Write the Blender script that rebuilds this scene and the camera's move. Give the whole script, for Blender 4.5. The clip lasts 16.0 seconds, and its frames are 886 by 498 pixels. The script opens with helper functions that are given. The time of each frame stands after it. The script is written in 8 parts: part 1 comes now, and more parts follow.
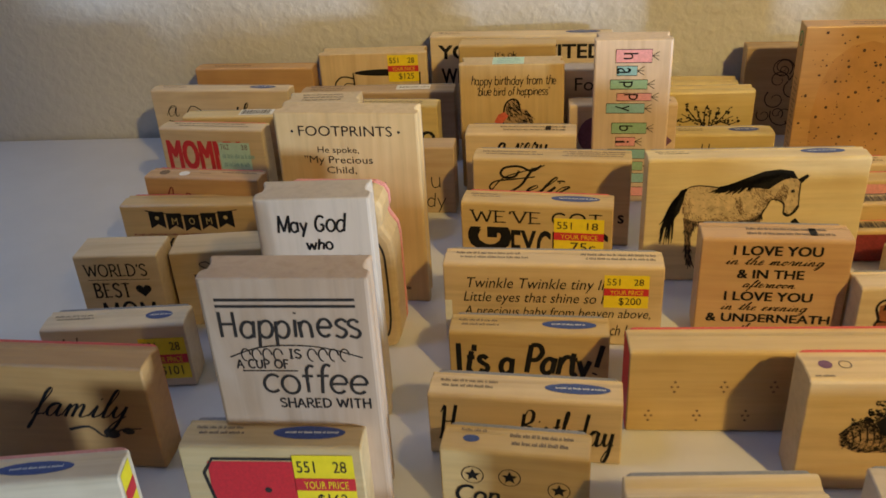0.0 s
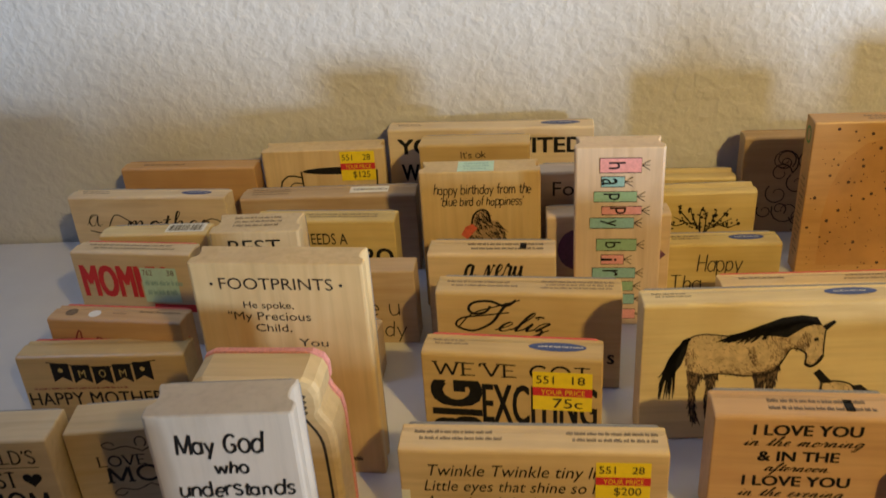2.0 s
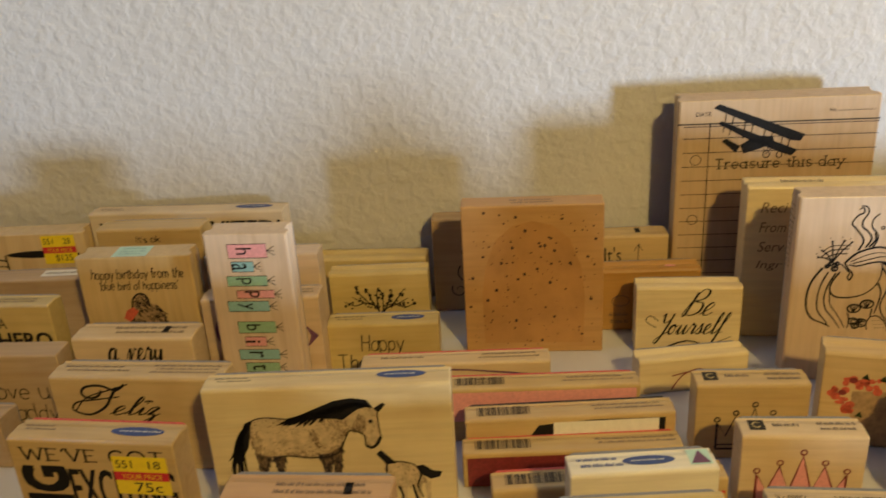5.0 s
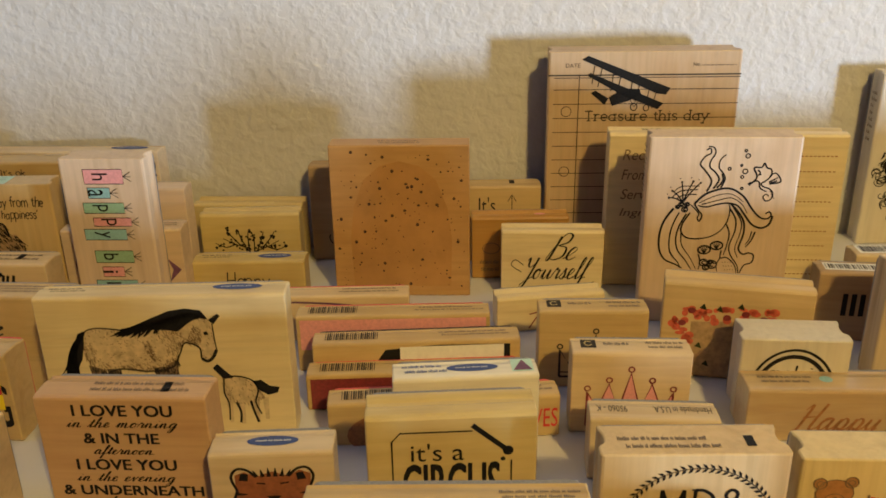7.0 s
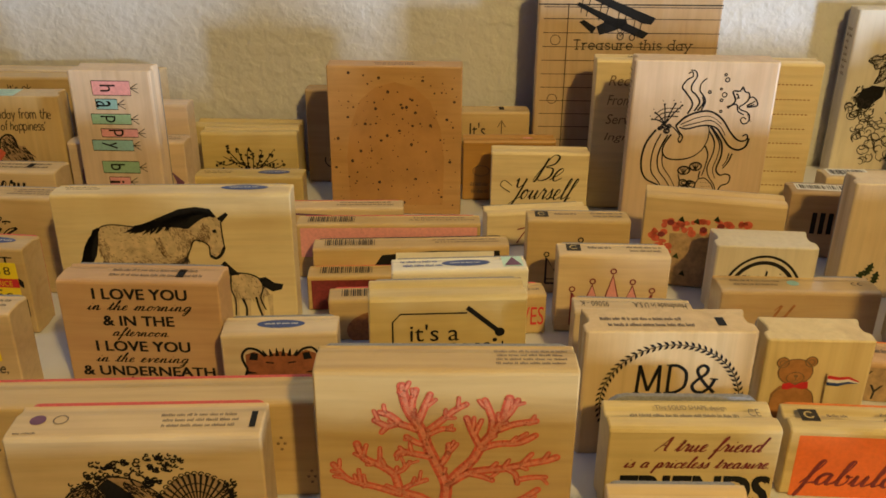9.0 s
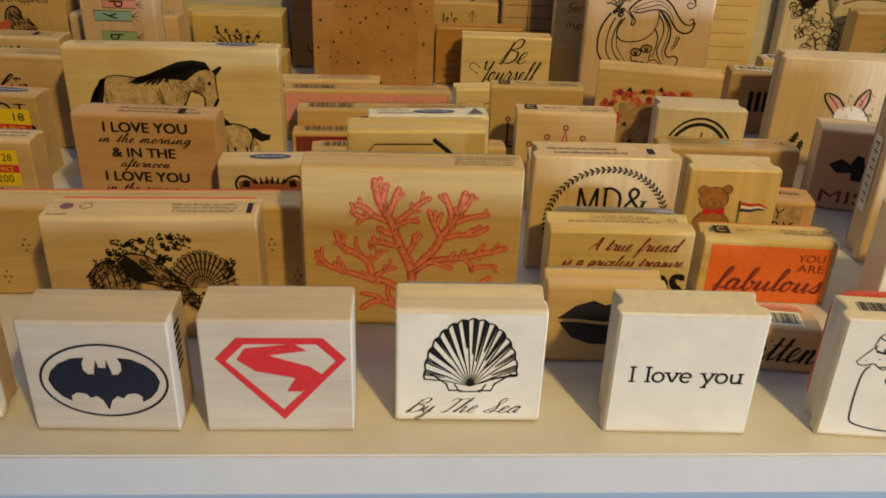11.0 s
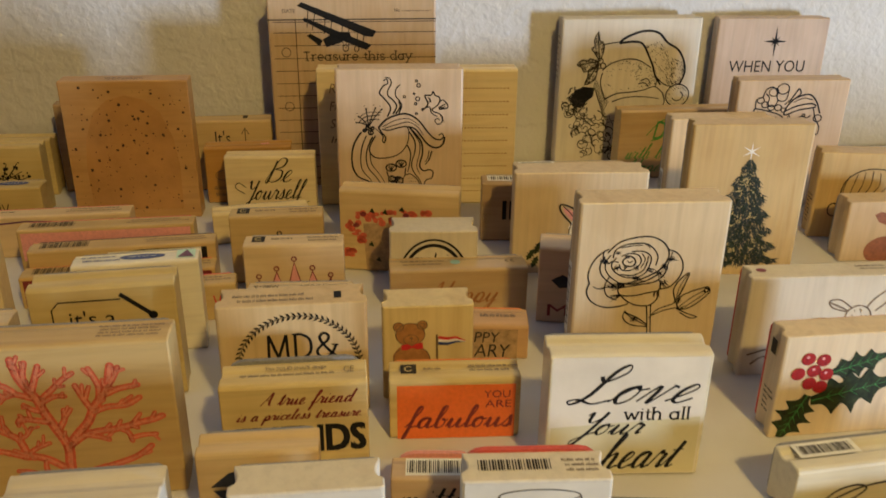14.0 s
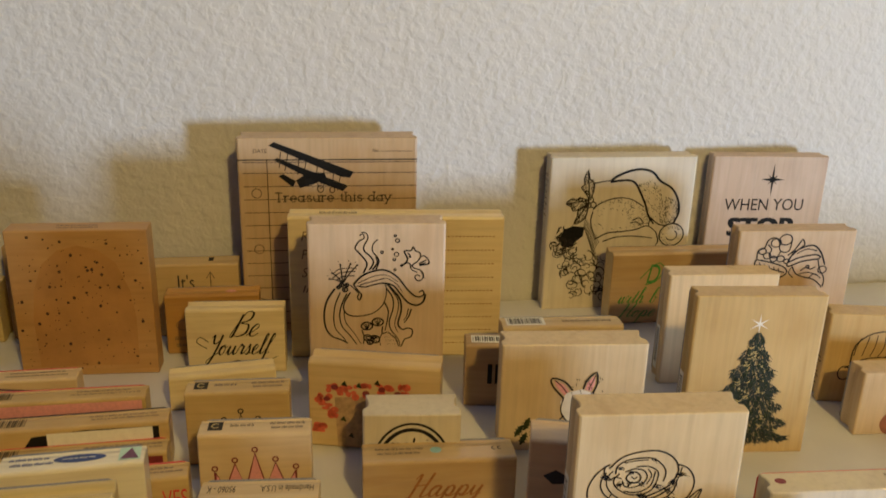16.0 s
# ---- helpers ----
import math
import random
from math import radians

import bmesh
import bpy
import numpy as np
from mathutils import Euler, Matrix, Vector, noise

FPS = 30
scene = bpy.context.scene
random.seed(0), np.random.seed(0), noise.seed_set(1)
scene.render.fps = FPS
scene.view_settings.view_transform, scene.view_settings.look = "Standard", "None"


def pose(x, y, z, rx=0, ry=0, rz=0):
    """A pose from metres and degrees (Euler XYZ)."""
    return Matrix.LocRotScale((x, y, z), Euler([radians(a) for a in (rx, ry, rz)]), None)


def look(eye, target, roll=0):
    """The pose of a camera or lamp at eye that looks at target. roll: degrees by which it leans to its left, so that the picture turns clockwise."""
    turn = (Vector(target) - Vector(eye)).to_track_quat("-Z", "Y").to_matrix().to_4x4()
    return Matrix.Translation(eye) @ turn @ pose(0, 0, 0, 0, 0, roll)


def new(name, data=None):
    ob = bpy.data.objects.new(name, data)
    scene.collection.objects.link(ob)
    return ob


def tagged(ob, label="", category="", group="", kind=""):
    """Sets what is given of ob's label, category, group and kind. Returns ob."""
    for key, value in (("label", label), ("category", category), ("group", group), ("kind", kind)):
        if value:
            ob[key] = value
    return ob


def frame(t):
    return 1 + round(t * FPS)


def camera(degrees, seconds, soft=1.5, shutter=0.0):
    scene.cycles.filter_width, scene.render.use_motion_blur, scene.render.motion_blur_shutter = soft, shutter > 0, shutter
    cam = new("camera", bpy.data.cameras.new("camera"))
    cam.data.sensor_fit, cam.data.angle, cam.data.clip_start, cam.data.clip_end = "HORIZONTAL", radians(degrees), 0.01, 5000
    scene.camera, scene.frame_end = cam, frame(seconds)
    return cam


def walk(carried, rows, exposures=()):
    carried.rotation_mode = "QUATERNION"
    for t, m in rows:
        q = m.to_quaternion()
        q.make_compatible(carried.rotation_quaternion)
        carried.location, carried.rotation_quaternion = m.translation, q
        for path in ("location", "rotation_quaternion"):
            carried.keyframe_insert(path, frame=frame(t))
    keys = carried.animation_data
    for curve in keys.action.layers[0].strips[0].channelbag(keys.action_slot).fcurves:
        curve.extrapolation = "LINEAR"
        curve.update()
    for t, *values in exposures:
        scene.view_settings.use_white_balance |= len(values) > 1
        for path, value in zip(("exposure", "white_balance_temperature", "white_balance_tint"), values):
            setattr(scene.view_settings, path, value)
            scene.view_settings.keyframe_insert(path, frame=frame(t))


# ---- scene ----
cam = camera(53.3, 16.0, 1.6, 0.35)
PATH = [
    (0, (0.045, 0.026, 0.284), (-0.122, 1.764, -0.691), -3.4),
    (0.5, (0.039, 0.06, 0.281), (-0.116, 1.8, -0.692), -3.9),
    (1, (0.039, 0.085, 0.282), (-0.106, 1.834, -0.677), -4.3),
    (1.5, (0.048, 0.105, 0.287), (-0.082, 1.858, -0.667), -4.3),
    (2, (0.051, 0.133, 0.3), (-0.068, 1.903, -0.625), -3.8),
    (2.5, (0.052, 0.15, 0.302), (-0.063, 1.937, -0.589), -3.4),
    (3, (0.064, 0.157, 0.304), (-0.046, 1.946, -0.582), -3.5),
    (3.5, (0.061, 0.157, 0.301), (-0.056, 1.96, -0.556), -4.0),
    (4, (0.11, 0.142, 0.303), (0.001, 1.945, -0.555), -3.9),
    (4.5, (0.195, 0.126, 0.309), (0.109, 1.929, -0.552), -3.5),
    (5, (0.253, 0.127, 0.305), (0.192, 1.962, -0.488), -3.5),
    (5.2, (0.265, 0.128, 0.302), (0.222, 1.973, -0.467), -3.5),
    (7.3, (0.308, 0.094, 0.258), (0.362, 1.942, -0.506), -0.7),
    (7.5, (0.308, 0.088, 0.26), (0.36, 1.92, -0.542), -0.4),
    (8, (0.301, 0.081, 0.256), (0.346, 1.894, -0.589), 0.2),
    (8.2, (0.3, 0.079, 0.253), (0.363, 1.891, -0.591), 0.5),
    (10.3, (0.297, 0.022, 0.235), (0.4, 1.804, -0.667), 0.7),
    (10.5, (0.297, 0.012, 0.232), (0.416, 1.781, -0.694), 1.4),
    (11, (0.3, -0.011, 0.222), (0.436, 1.742, -0.731), 2.0),
    (11.5, (0.308, -0.027, 0.221), (0.429, 1.735, -0.718), 1.7),
    (12, (0.349, -0.025, 0.229), (0.453, 1.75, -0.686), 1.1),
    (12.5, (0.397, -0.026, 0.241), (0.637, 1.751, -0.646), 1.0),
    (13, (0.413, -0.025, 0.244), (0.733, 1.75, -0.619), 1.3),
    (13.5, (0.417, -0.019, 0.251), (0.733, 1.763, -0.601), 0.9),
    (14, (0.417, -0.002, 0.26), (0.72, 1.793, -0.568), 0.6),
    (14.5, (0.415, 0.022, 0.269), (0.706, 1.838, -0.518), 0.5),
    (15, (0.42, 0.05, 0.278), (0.755, 1.868, -0.484), 1.1),
    (15.5, (0.423, 0.06, 0.292), (0.773, 1.882, -0.455), 1.5),
    (16, (0.428, 0.067, 0.297), (0.782, 1.915, -0.381), 1.5),
]
EXPOSURES = [(0, 1.05), (2.5, 0.9), (4, 0.88), (5, 0.68), (8, 0.74), (11, 0.62), (13.5, 0.34), (14.5, 0.34), (16, 0.28)]
walk(cam, [(t, look(eye, target, roll)) for t, eye, target, roll in PATH], EXPOSURES)

# ---- light: a low cool window far off to the right, a warm ceiling lamp, a dim bluish room ----
world = bpy.data.worlds.new("room_air")
scene.world = world
world.use_nodes = True
world.node_tree.nodes["Background"].inputs[0].default_value = (0.42, 0.55, 0.95, 1)
world.node_tree.nodes["Background"].inputs[1].default_value = 0.005


def lamp(name, kind, m, energy, colour, size):
    data = bpy.data.lights.new(name, kind)
    data.energy, data.color = energy, colour
    if kind == "AREA":
        data.shape, data.size, data.size_y = "RECTANGLE", size[0], size[1]
    else:
        data.shadow_soft_size = size
    ob = new(name, data)
    ob.matrix_world = m
    return ob


# daylight through a low window in the east wall
lamp("window_light", "AREA", look((3.22, -2.0, -0.2), (0.35, 0.75, 0.1)), 96.0, (0.58, 0.74, 1.0), (0.42, 0.5))
# blue fill added over the far left end, from an unseen ceiling opening
lamp("left_fill_light", "AREA", look((-0.95, 0.25, 1.46), (-0.95, 0.25, 0.0)), 2.4, (0.4, 0.56, 1.0), (0.5, 0.5))
# unseen pendant lamp, warm bulb in a bowl added to darken the left front
lamp("bulb_light", "POINT", pose(0.75, -0.7, 1.1), 38.0, (1.0, 0.69, 0.23), 0.045)


# ---- materials ----
def nodes_of(name):
    mat = bpy.data.materials.new(name)
    mat.use_nodes = True
    nt = mat.node_tree
    return mat, nt, nt.nodes["Principled BSDF"]


def add(nt, kind, **values):
    n = nt.nodes.new(kind)
    for key, value in values.items():
        n.inputs[key].default_value = value
    return n


def ramp(nt, source, stops):
    r = nt.nodes.new("ShaderNodeValToRGB")
    el = r.color_ramp.elements
    while len(el) < len(stops):
        el.new(0.5)
    for e, (p, c) in zip(el, stops):
        e.position, e.color = p, (*c, 1)
    nt.links.new(source, r.inputs[0])
    return r.outputs[0]


def mixed(nt, a, b, factor, blend="MULTIPLY"):
    m = nt.nodes.new("ShaderNodeMix")
    m.data_type, m.blend_type = "RGBA", blend
    for source, i in ((factor, 0), (a, 6), (b, 7)):
        if hasattr(source, "is_output"):
            nt.links.new(source, m.inputs[i])
        else:
            m.inputs[i].default_value = source if i == 0 else (*source, 1)
    return m.outputs[2]


def shifted(nt, scale):
    """Object coordinates stretched by scale and shifted at random from thing to thing."""
    co, info = nt.nodes.new("ShaderNodeTexCoord"), nt.nodes.new("ShaderNodeObjectInfo")
    mp = nt.nodes.new("ShaderNodeMapping")
    mp.inputs["Scale"].default_value = scale
    nt.links.new(co.outputs["Object"], mp.inputs["Vector"])
    mul = nt.nodes.new("ShaderNodeMath")
    mul.operation = "MULTIPLY"
    mul.inputs[1].default_value = 61.0
    nt.links.new(info.outputs["Random"], mul.inputs[0])
    va = nt.nodes.new("ShaderNodeVectorMath")
    nt.links.new(mp.outputs[0], va.inputs[0])
    nt.links.new(mul.outputs[0], va.inputs[1])
    return va.outputs[0], info.outputs["Random"]


def wood(name, colour, along, rough=0.5, coat=0.0, calm=1.0):
    mat, nt, bsdf = nodes_of(name)
    link = nt.links.new
    fine = (14, 260, 260) if along == "x" else (260, 260, 14)
    wide = (5, 60, 60) if along == "x" else (60, 60, 5)
    v1, rnd = shifted(nt, fine)
    v2, _ = shifted(nt, wide)
    v3, _ = shifted(nt, (30, 30, 30))
    n1 = add(nt, "ShaderNodeTexNoise", Scale=1.0, Detail=5.0, Roughness=0.65)
    link(v1, n1.inputs["Vector"])
    n2 = add(nt, "ShaderNodeTexNoise", Scale=1.0, Detail=3.0, Distortion=1.2)
    link(v2, n2.inputs["Vector"])
    n3 = add(nt, "ShaderNodeTexNoise", Scale=1.0, Detail=3.0)
    link(v3, n3.inputs["Vector"])
    c = Vector(colour)
    grain = ramp(nt, n1.outputs["Fac"], [(0.28, c * 0.88), (0.52, c), (0.75, c * 1.04)])
    band = ramp(nt, n2.outputs["Fac"], [(0.3, (0.88, 0.82, 0.74)), (0.48, (1, 1, 1)), (0.6, (0.95, 0.92, 0.88)), (0.72, (1.02, 1.01, 1.0))])
    stain = ramp(nt, n3.outputs["Fac"], [(0.3, (0.88, 0.84, 0.78)), (0.55, (1, 1, 1))])
    out = mixed(nt, mixed(nt, grain, band, 0.9 * calm), stain, 0.75)
    hsv = add(nt, "ShaderNodeHueSaturation")
    mr = add(nt, "ShaderNodeMapRange")
    mr.inputs["To Min"].default_value, mr.inputs["To Max"].default_value = 0.86, 1.1
    link(rnd, mr.inputs["Value"])
    link(mr.outputs[0], hsv.inputs["Value"])
    mr2 = add(nt, "ShaderNodeMapRange")
    mr2.inputs["To Min"].default_value, mr2.inputs["To Max"].default_value = 1.1, 0.85
    link(rnd, mr2.inputs["Value"])
    link(mr2.outputs[0], hsv.inputs["Saturation"])
    link(out, hsv.inputs["Color"])
    link(hsv.outputs[0], bsdf.inputs["Base Color"])
    rr = add(nt, "ShaderNodeMapRange")
    rr.inputs["To Min"].default_value, rr.inputs["To Max"].default_value = rough - 0.1, rough + 0.1
    link(n3.outputs["Fac"], rr.inputs["Value"])
    link(rr.outputs[0], bsdf.inputs["Roughness"])
    bsdf.inputs["Coat Weight"].default_value = coat
    bsdf.inputs["Coat Roughness"].default_value = 0.16 if coat > 0.3 else 0.3
    bump = add(nt, "ShaderNodeBump", Strength=0.12, Distance=0.0004)
    link(n1.outputs["Fac"], bump.inputs["Height"])
    link(bump.outputs[0], bsdf.inputs["Normal"])
    return mat


WOODS = {}
for kind, colour, rough, coat in (
    ("maple", (0.645, 0.47, 0.22), 0.5, 0.35),
    ("pale", (0.69, 0.55, 0.335), 0.5, 0.25),
    ("white", (0.70, 0.635, 0.50), 0.5, 0.0),
    ("raw", (0.53, 0.445, 0.335), 0.6, 0.0),
    ("yellow", (0.70, 0.555, 0.26), 0.42, 0.15),
    ("orange", (0.55, 0.315, 0.11), 0.45, 0.1),
    ("tan", (0.50, 0.36, 0.21), 0.5, 0.0),
    ("pink", (0.65, 0.485, 0.305), 0.5, 0.25),
    ("rosy", (0.55, 0.41, 0.285), 0.5, 0.15),
    ("gloss", (0.57, 0.41, 0.21), 0.35, 0.9),
    ("glosspale", (0.78, 0.72, 0.53), 0.35, 0.7),
):
    for along in "xz":
        WOODS[kind + along] = wood("wood_%s_%s" % (kind, along), colour, along, rough, coat, 0.3 if kind in ("white", "glosspale") else 0.55 if kind == "raw" else 1.0)


def plain(name, colour, rough=0.55, grain=120.0, depth=0.12, metal=0.0, sheen=0.5):
    """A nearly even surface: faint mottling in tone, gloss and relief."""
    mat, nt, bsdf = nodes_of(name)
    v, _ = shifted(nt, (grain, grain, grain))
    n = add(nt, "ShaderNodeTexNoise", Scale=1.0, Detail=4.0, Roughness=0.6)
    nt.links.new(v, n.inputs["Vector"])
    c = Vector(colour)
    nt.links.new(ramp(nt, n.outputs["Fac"], [(0.3, c * (1 - depth)), (0.65, c * (1 + depth * 0.4))]), bsdf.inputs["Base Color"])
    rr = add(nt, "ShaderNodeMapRange")
    rr.inputs["To Min"].default_value, rr.inputs["To Max"].default_value = rough - 0.08, rough + 0.08
    nt.links.new(n.outputs["Fac"], rr.inputs["Value"])
    nt.links.new(rr.outputs[0], bsdf.inputs["Roughness"])
    bsdf.inputs["Metallic"].default_value = metal
    bsdf.inputs["Specular IOR Level"].default_value = sheen
    return mat


INK = {
    "black": plain("ink_black", (0.012, 0.011, 0.010), 0.6, 900, 0.5, sheen=0.2),
    "speck": plain("dark_speck", (0.06, 0.025, 0.012), 0.55, 900, 0.4),
    "soft": plain("ink_soft_black", (0.04, 0.033, 0.027), 0.6, 900, 0.6, sheen=0.2),
    "grey": plain("ink_grey_brown", (0.17, 0.125, 0.085), 0.6, 900, 0.4),
    "sepia": plain("ink_sepia", (0.20, 0.125, 0.06), 0.6, 500, 0.5),
    "red": plain("ink_red", (0.62, 0.03, 0.035), 0.5, 700, 0.15),
    "maroon": plain("ink_maroon", (0.22, 0.03, 0.03), 0.5, 700, 0.3),
    "coral": plain("ink_coral", (0.66, 0.125, 0.065), 0.55, 500, 0.3),
    "orange": plain("ink_orange", (0.80, 0.17, 0.03), 0.4, 500, 0.1),
    "pink": plain("ink_pink", (0.78, 0.35, 0.33), 0.55, 700, 0.15),
    "teal": plain("ink_teal", (0.28, 0.50, 0.47), 0.55, 700, 0.15),
    "green": plain("ink_green", (0.30, 0.48, 0.28), 0.55, 700, 0.15),
    "leaf": plain("ink_leaf_green", (0.026, 0.038, 0.011), 0.55, 350, 0.6, sheen=0.25),
    "pine": plain("ink_pine_green", (0.04, 0.048, 0.026), 0.55, 900, 0.6),
    "script": plain("ink_script_green", (0.05, 0.26, 0.05), 0.5, 500, 0.3),
    "blue": plain("ink_blue", (0.035, 0.07, 0.24), 0.45, 700, 0.3),
    "navy": plain("ink_navy", (0.013, 0.015, 0.028), 0.5, 700, 0.3),
    "brown": plain("ink_brown", (0.36, 0.15, 0.05), 0.55, 500, 0.35),
    "gold": plain("ink_gold", (0.55, 0.42, 0.16), 0.5, 500, 0.3),
    "purple": plain("ink_purple", (0.16, 0.06, 0.12), 0.5, 500, 0.3),
    "white": plain("ink_white", (0.82, 0.8, 0.76), 0.5, 400, 0.06),
    "yellow": plain("paper_yellow", (0.88, 0.68, 0.02), 0.5, 300, 0.06),
    "paper": plain("paper_pale", (0.80, 0.79, 0.72), 0.55, 300, 0.08),
    "mint": plain("paper_mint", (0.52, 0.74, 0.62), 0.5, 300, 0.1),
    "coral_light": plain("ink_coral_light", (0.70, 0.24, 0.13), 0.55, 500, 0.2),
    "wash": plain("ink_thin_wash", (0.60, 0.455, 0.25), 0.6, 260, 0.3),
    "stain": plain("faint_stain", (0.46, 0.235, 0.07), 0.5, 60, 0.15),
    "varnish": plain("yellowish_lower_tint", (0.65, 0.59, 0.37), 0.35, 60, 0.06),
    "berry": plain("ink_berry_red", (0.36, 0.014, 0.012), 0.55, 500, 0.3, sheen=0.25),
    "tiger": plain("ink_tiger_brown", (0.30, 0.10, 0.035), 0.55, 300, 0.3),
    "bear": plain("ink_bear_brown", (0.42, 0.19, 0.06), 0.55, 300, 0.25),
    "face": plain("white_front_paint", (0.74, 0.68, 0.55), 0.42, 45, 0.1),
    "shade": plain("ink_tan_wash", (0.42, 0.27, 0.13), 0.6, 300, 0.35),
}
FOAM = {
    "red": plain("cushion_red", (0.62, 0.10, 0.08), 0.8, 900, 0.2),
    "pink": plain("cushion_pink", (0.75, 0.32, 0.27), 0.8, 900, 0.2),
    "grey": plain("cushion_grey", (0.25, 0.25, 0.26), 0.75, 900, 0.25),
    "black": plain("cushion_black", (0.03, 0.03, 0.032), 0.7, 900, 0.3),
    "orange": plain("cushion_orange", (0.75, 0.22, 0.05), 0.7, 900, 0.2),
}
DIE = plain("rubber_die", (0.30, 0.12, 0.10), 0.6, 600, 0.3)


def plaster():
    mat, nt, bsdf = nodes_of("orange_peel_plaster")
    co = nt.nodes.new("ShaderNodeTexCoord")
    big = add(nt, "ShaderNodeTexNoise", Scale=135.0, Detail=2.0, Roughness=0.45, Distortion=0.2)
    fine = add(nt, "ShaderNodeTexNoise", Scale=520.0, Detail=3.0)
    dirt = add(nt, "ShaderNodeTexNoise", Scale=5.0, Detail=3.0)
    for n in (big, fine, dirt):
        nt.links.new(co.outputs["Object"], n.inputs["Vector"])
    tone = ramp(nt, dirt.outputs["Fac"], [(0.3, (0.57, 0.555, 0.515)), (0.7, (0.61, 0.60, 0.565))])
    nt.links.new(tone, bsdf.inputs["Base Color"])
    bsdf.inputs["Roughness"].default_value = 0.6
    knock = add(nt, "ShaderNodeMapRange")
    knock.inputs["From Min"].default_value, knock.inputs["From Max"].default_value = 0.36, 0.66
    nt.links.new(big.outputs["Fac"], knock.inputs["Value"])
    b1 = add(nt, "ShaderNodeBump", Strength=0.4, Distance=0.0015)
    nt.links.new(knock.outputs[0], b1.inputs["Height"])
    b2 = add(nt, "ShaderNodeBump", Strength=0.25, Distance=0.0004)
    nt.links.new(fine.outputs["Fac"], b2.inputs["Height"])
    nt.links.new(b1.outputs[0], b2.inputs["Normal"])
    nt.links.new(b2.outputs[0], bsdf.inputs["Normal"])
    return mat


PLASTER = plaster()
WHITE_BOARD = plain("white_laminate", (0.64, 0.632, 0.615), 0.38, 25, 0.05)
# kept dark so the unseen walls and ceiling bounce little fill light
LOW_BOUNCE_PAINT = plain("low_bounce_paint", (0.09, 0.088, 0.085), 0.7, 4, 0.06)
CARPET = plain("carpet", (0.09, 0.08, 0.07), 0.95, 300, 0.4)
STEEL = plain("brushed_steel", (0.6, 0.6, 0.58), 0.35, 200, 0.1, 1.0)


# ---- building helpers ----
def mesh_object(name, verts, faces, material, parent=None, label="", smooth=False):
    me = bpy.data.meshes.new(name)
    me.from_pydata([tuple(v) for v in verts], [], [tuple(f) for f in faces])
    me.materials.append(material)
    if smooth:
        me.shade_smooth()
    ob = new(name, me)
    if parent is not None:
        ob.parent = parent
    if label:
        tagged(ob, label)
    return ob


def rounded_box(name, x0, x1, y0, y1, z0, z1, material, r=0.001, parent=None, label=""):
    bm = bmesh.new()
    bmesh.ops.create_cube(bm, size=1.0)
    for v in bm.verts:
        v.co = Vector(((x0 + x1) / 2 + v.co.x * (x1 - x0), (y0 + y1) / 2 + v.co.y * (y1 - y0), (z0 + z1) / 2 + v.co.z * (z1 - z0)))
    bmesh.ops.bevel(bm, geom=bm.edges[:], offset=r, segments=2, affect="EDGES")
    bmesh.ops.recalc_face_normals(bm, faces=bm.faces[:])
    me = bpy.data.meshes.new(name)
    bm.to_mesh(me)
    bm.free()
    me.materials.append(material)
    ob = new(name, me)
    if parent is not None:
        ob.parent = parent
    if label:
        tagged(ob, label)
    return ob


# ---- the room ----
FLOOR, CEIL, WALL_Y = -1.05, 1.45, 0.745


def structure(ob, label, category):
    return tagged(ob, label, category, kind="structure")


def holed(name, a, b, hole, axis, at, thick, material):
    """A wall or ceiling with one opening through it. a, b: two corners in its plane; hole: two corners of the opening."""
    (a0, a1), (b0, b1) = a, b
    bm = bmesh.new()
    for p0, p1, q0, q1 in ((a0, hole[0], b0, b1), (hole[1], a1, b0, b1), (hole[0], hole[1], b0, hole[2]), (hole[0], hole[1], hole[3], b1)):
        lo, hi = ((at, p0, q0), (at + thick, p1, q1)) if axis == "x" else ((p0, q0, at), (p1, q1, at + thick))
        made = bmesh.ops.create_cube(bm, size=1.0)["verts"]
        for v in made:
            v.co = Vector([(lo[k] + hi[k]) / 2 + v.co[k] * (hi[k] - lo[k]) for k in range(3)])
    me = bpy.data.meshes.new(name)
    bm.to_mesh(me)
    bm.free()
    me.materials.append(material)
    return new(name, me)


structure(rounded_box("wall_north", -2.4, 3.3, WALL_Y, WALL_Y + 0.12, FLOOR, CEIL, PLASTER, 0.002), "white orange-peel plaster wall behind the shelf", "wall")
structure(rounded_box("floor", -2.4, 3.3, -3.4, WALL_Y, FLOOR - 0.1, FLOOR, CARPET, 0.002), "brown carpeted floor of the room", "floor")
structure(holed("ceiling", (-2.5, 3.4), (-3.5, WALL_Y + 0.12), (-1.2, -0.7, 0.0, 0.5), "z", CEIL, 0.1, LOW_BOUNCE_PAINT), "unseen dark painted ceiling with an opening for the fill lamp", "ceiling")
structure(rounded_box("wall_west", -2.5, -2.4, -3.4, WALL_Y, FLOOR, CEIL, LOW_BOUNCE_PAINT, 0.002), "unseen side wall, painted dark to cut bounced light", "wall")
structure(rounded_box("wall_south", -2.5, 3.4, -3.5, -3.4, FLOOR, CEIL, LOW_BOUNCE_PAINT, 0.002), "unseen wall across the room, painted dark to cut bounced light", "wall")
structure(holed("wall_east", (-3.4, WALL_Y + 0.12), (FLOOR, CEIL), (-2.28, -1.72, -0.46, 0.06), "x", 3.3, 0.1, LOW_BOUNCE_PAINT), "unseen side wall with a low window, painted dark to cut bounce", "wall")

# white shelf unit: its front edge runs slightly askew to the wall
unit = tagged(new("shelf_unit"), "white laminate shelf unit standing against the plaster wall", "shelf")


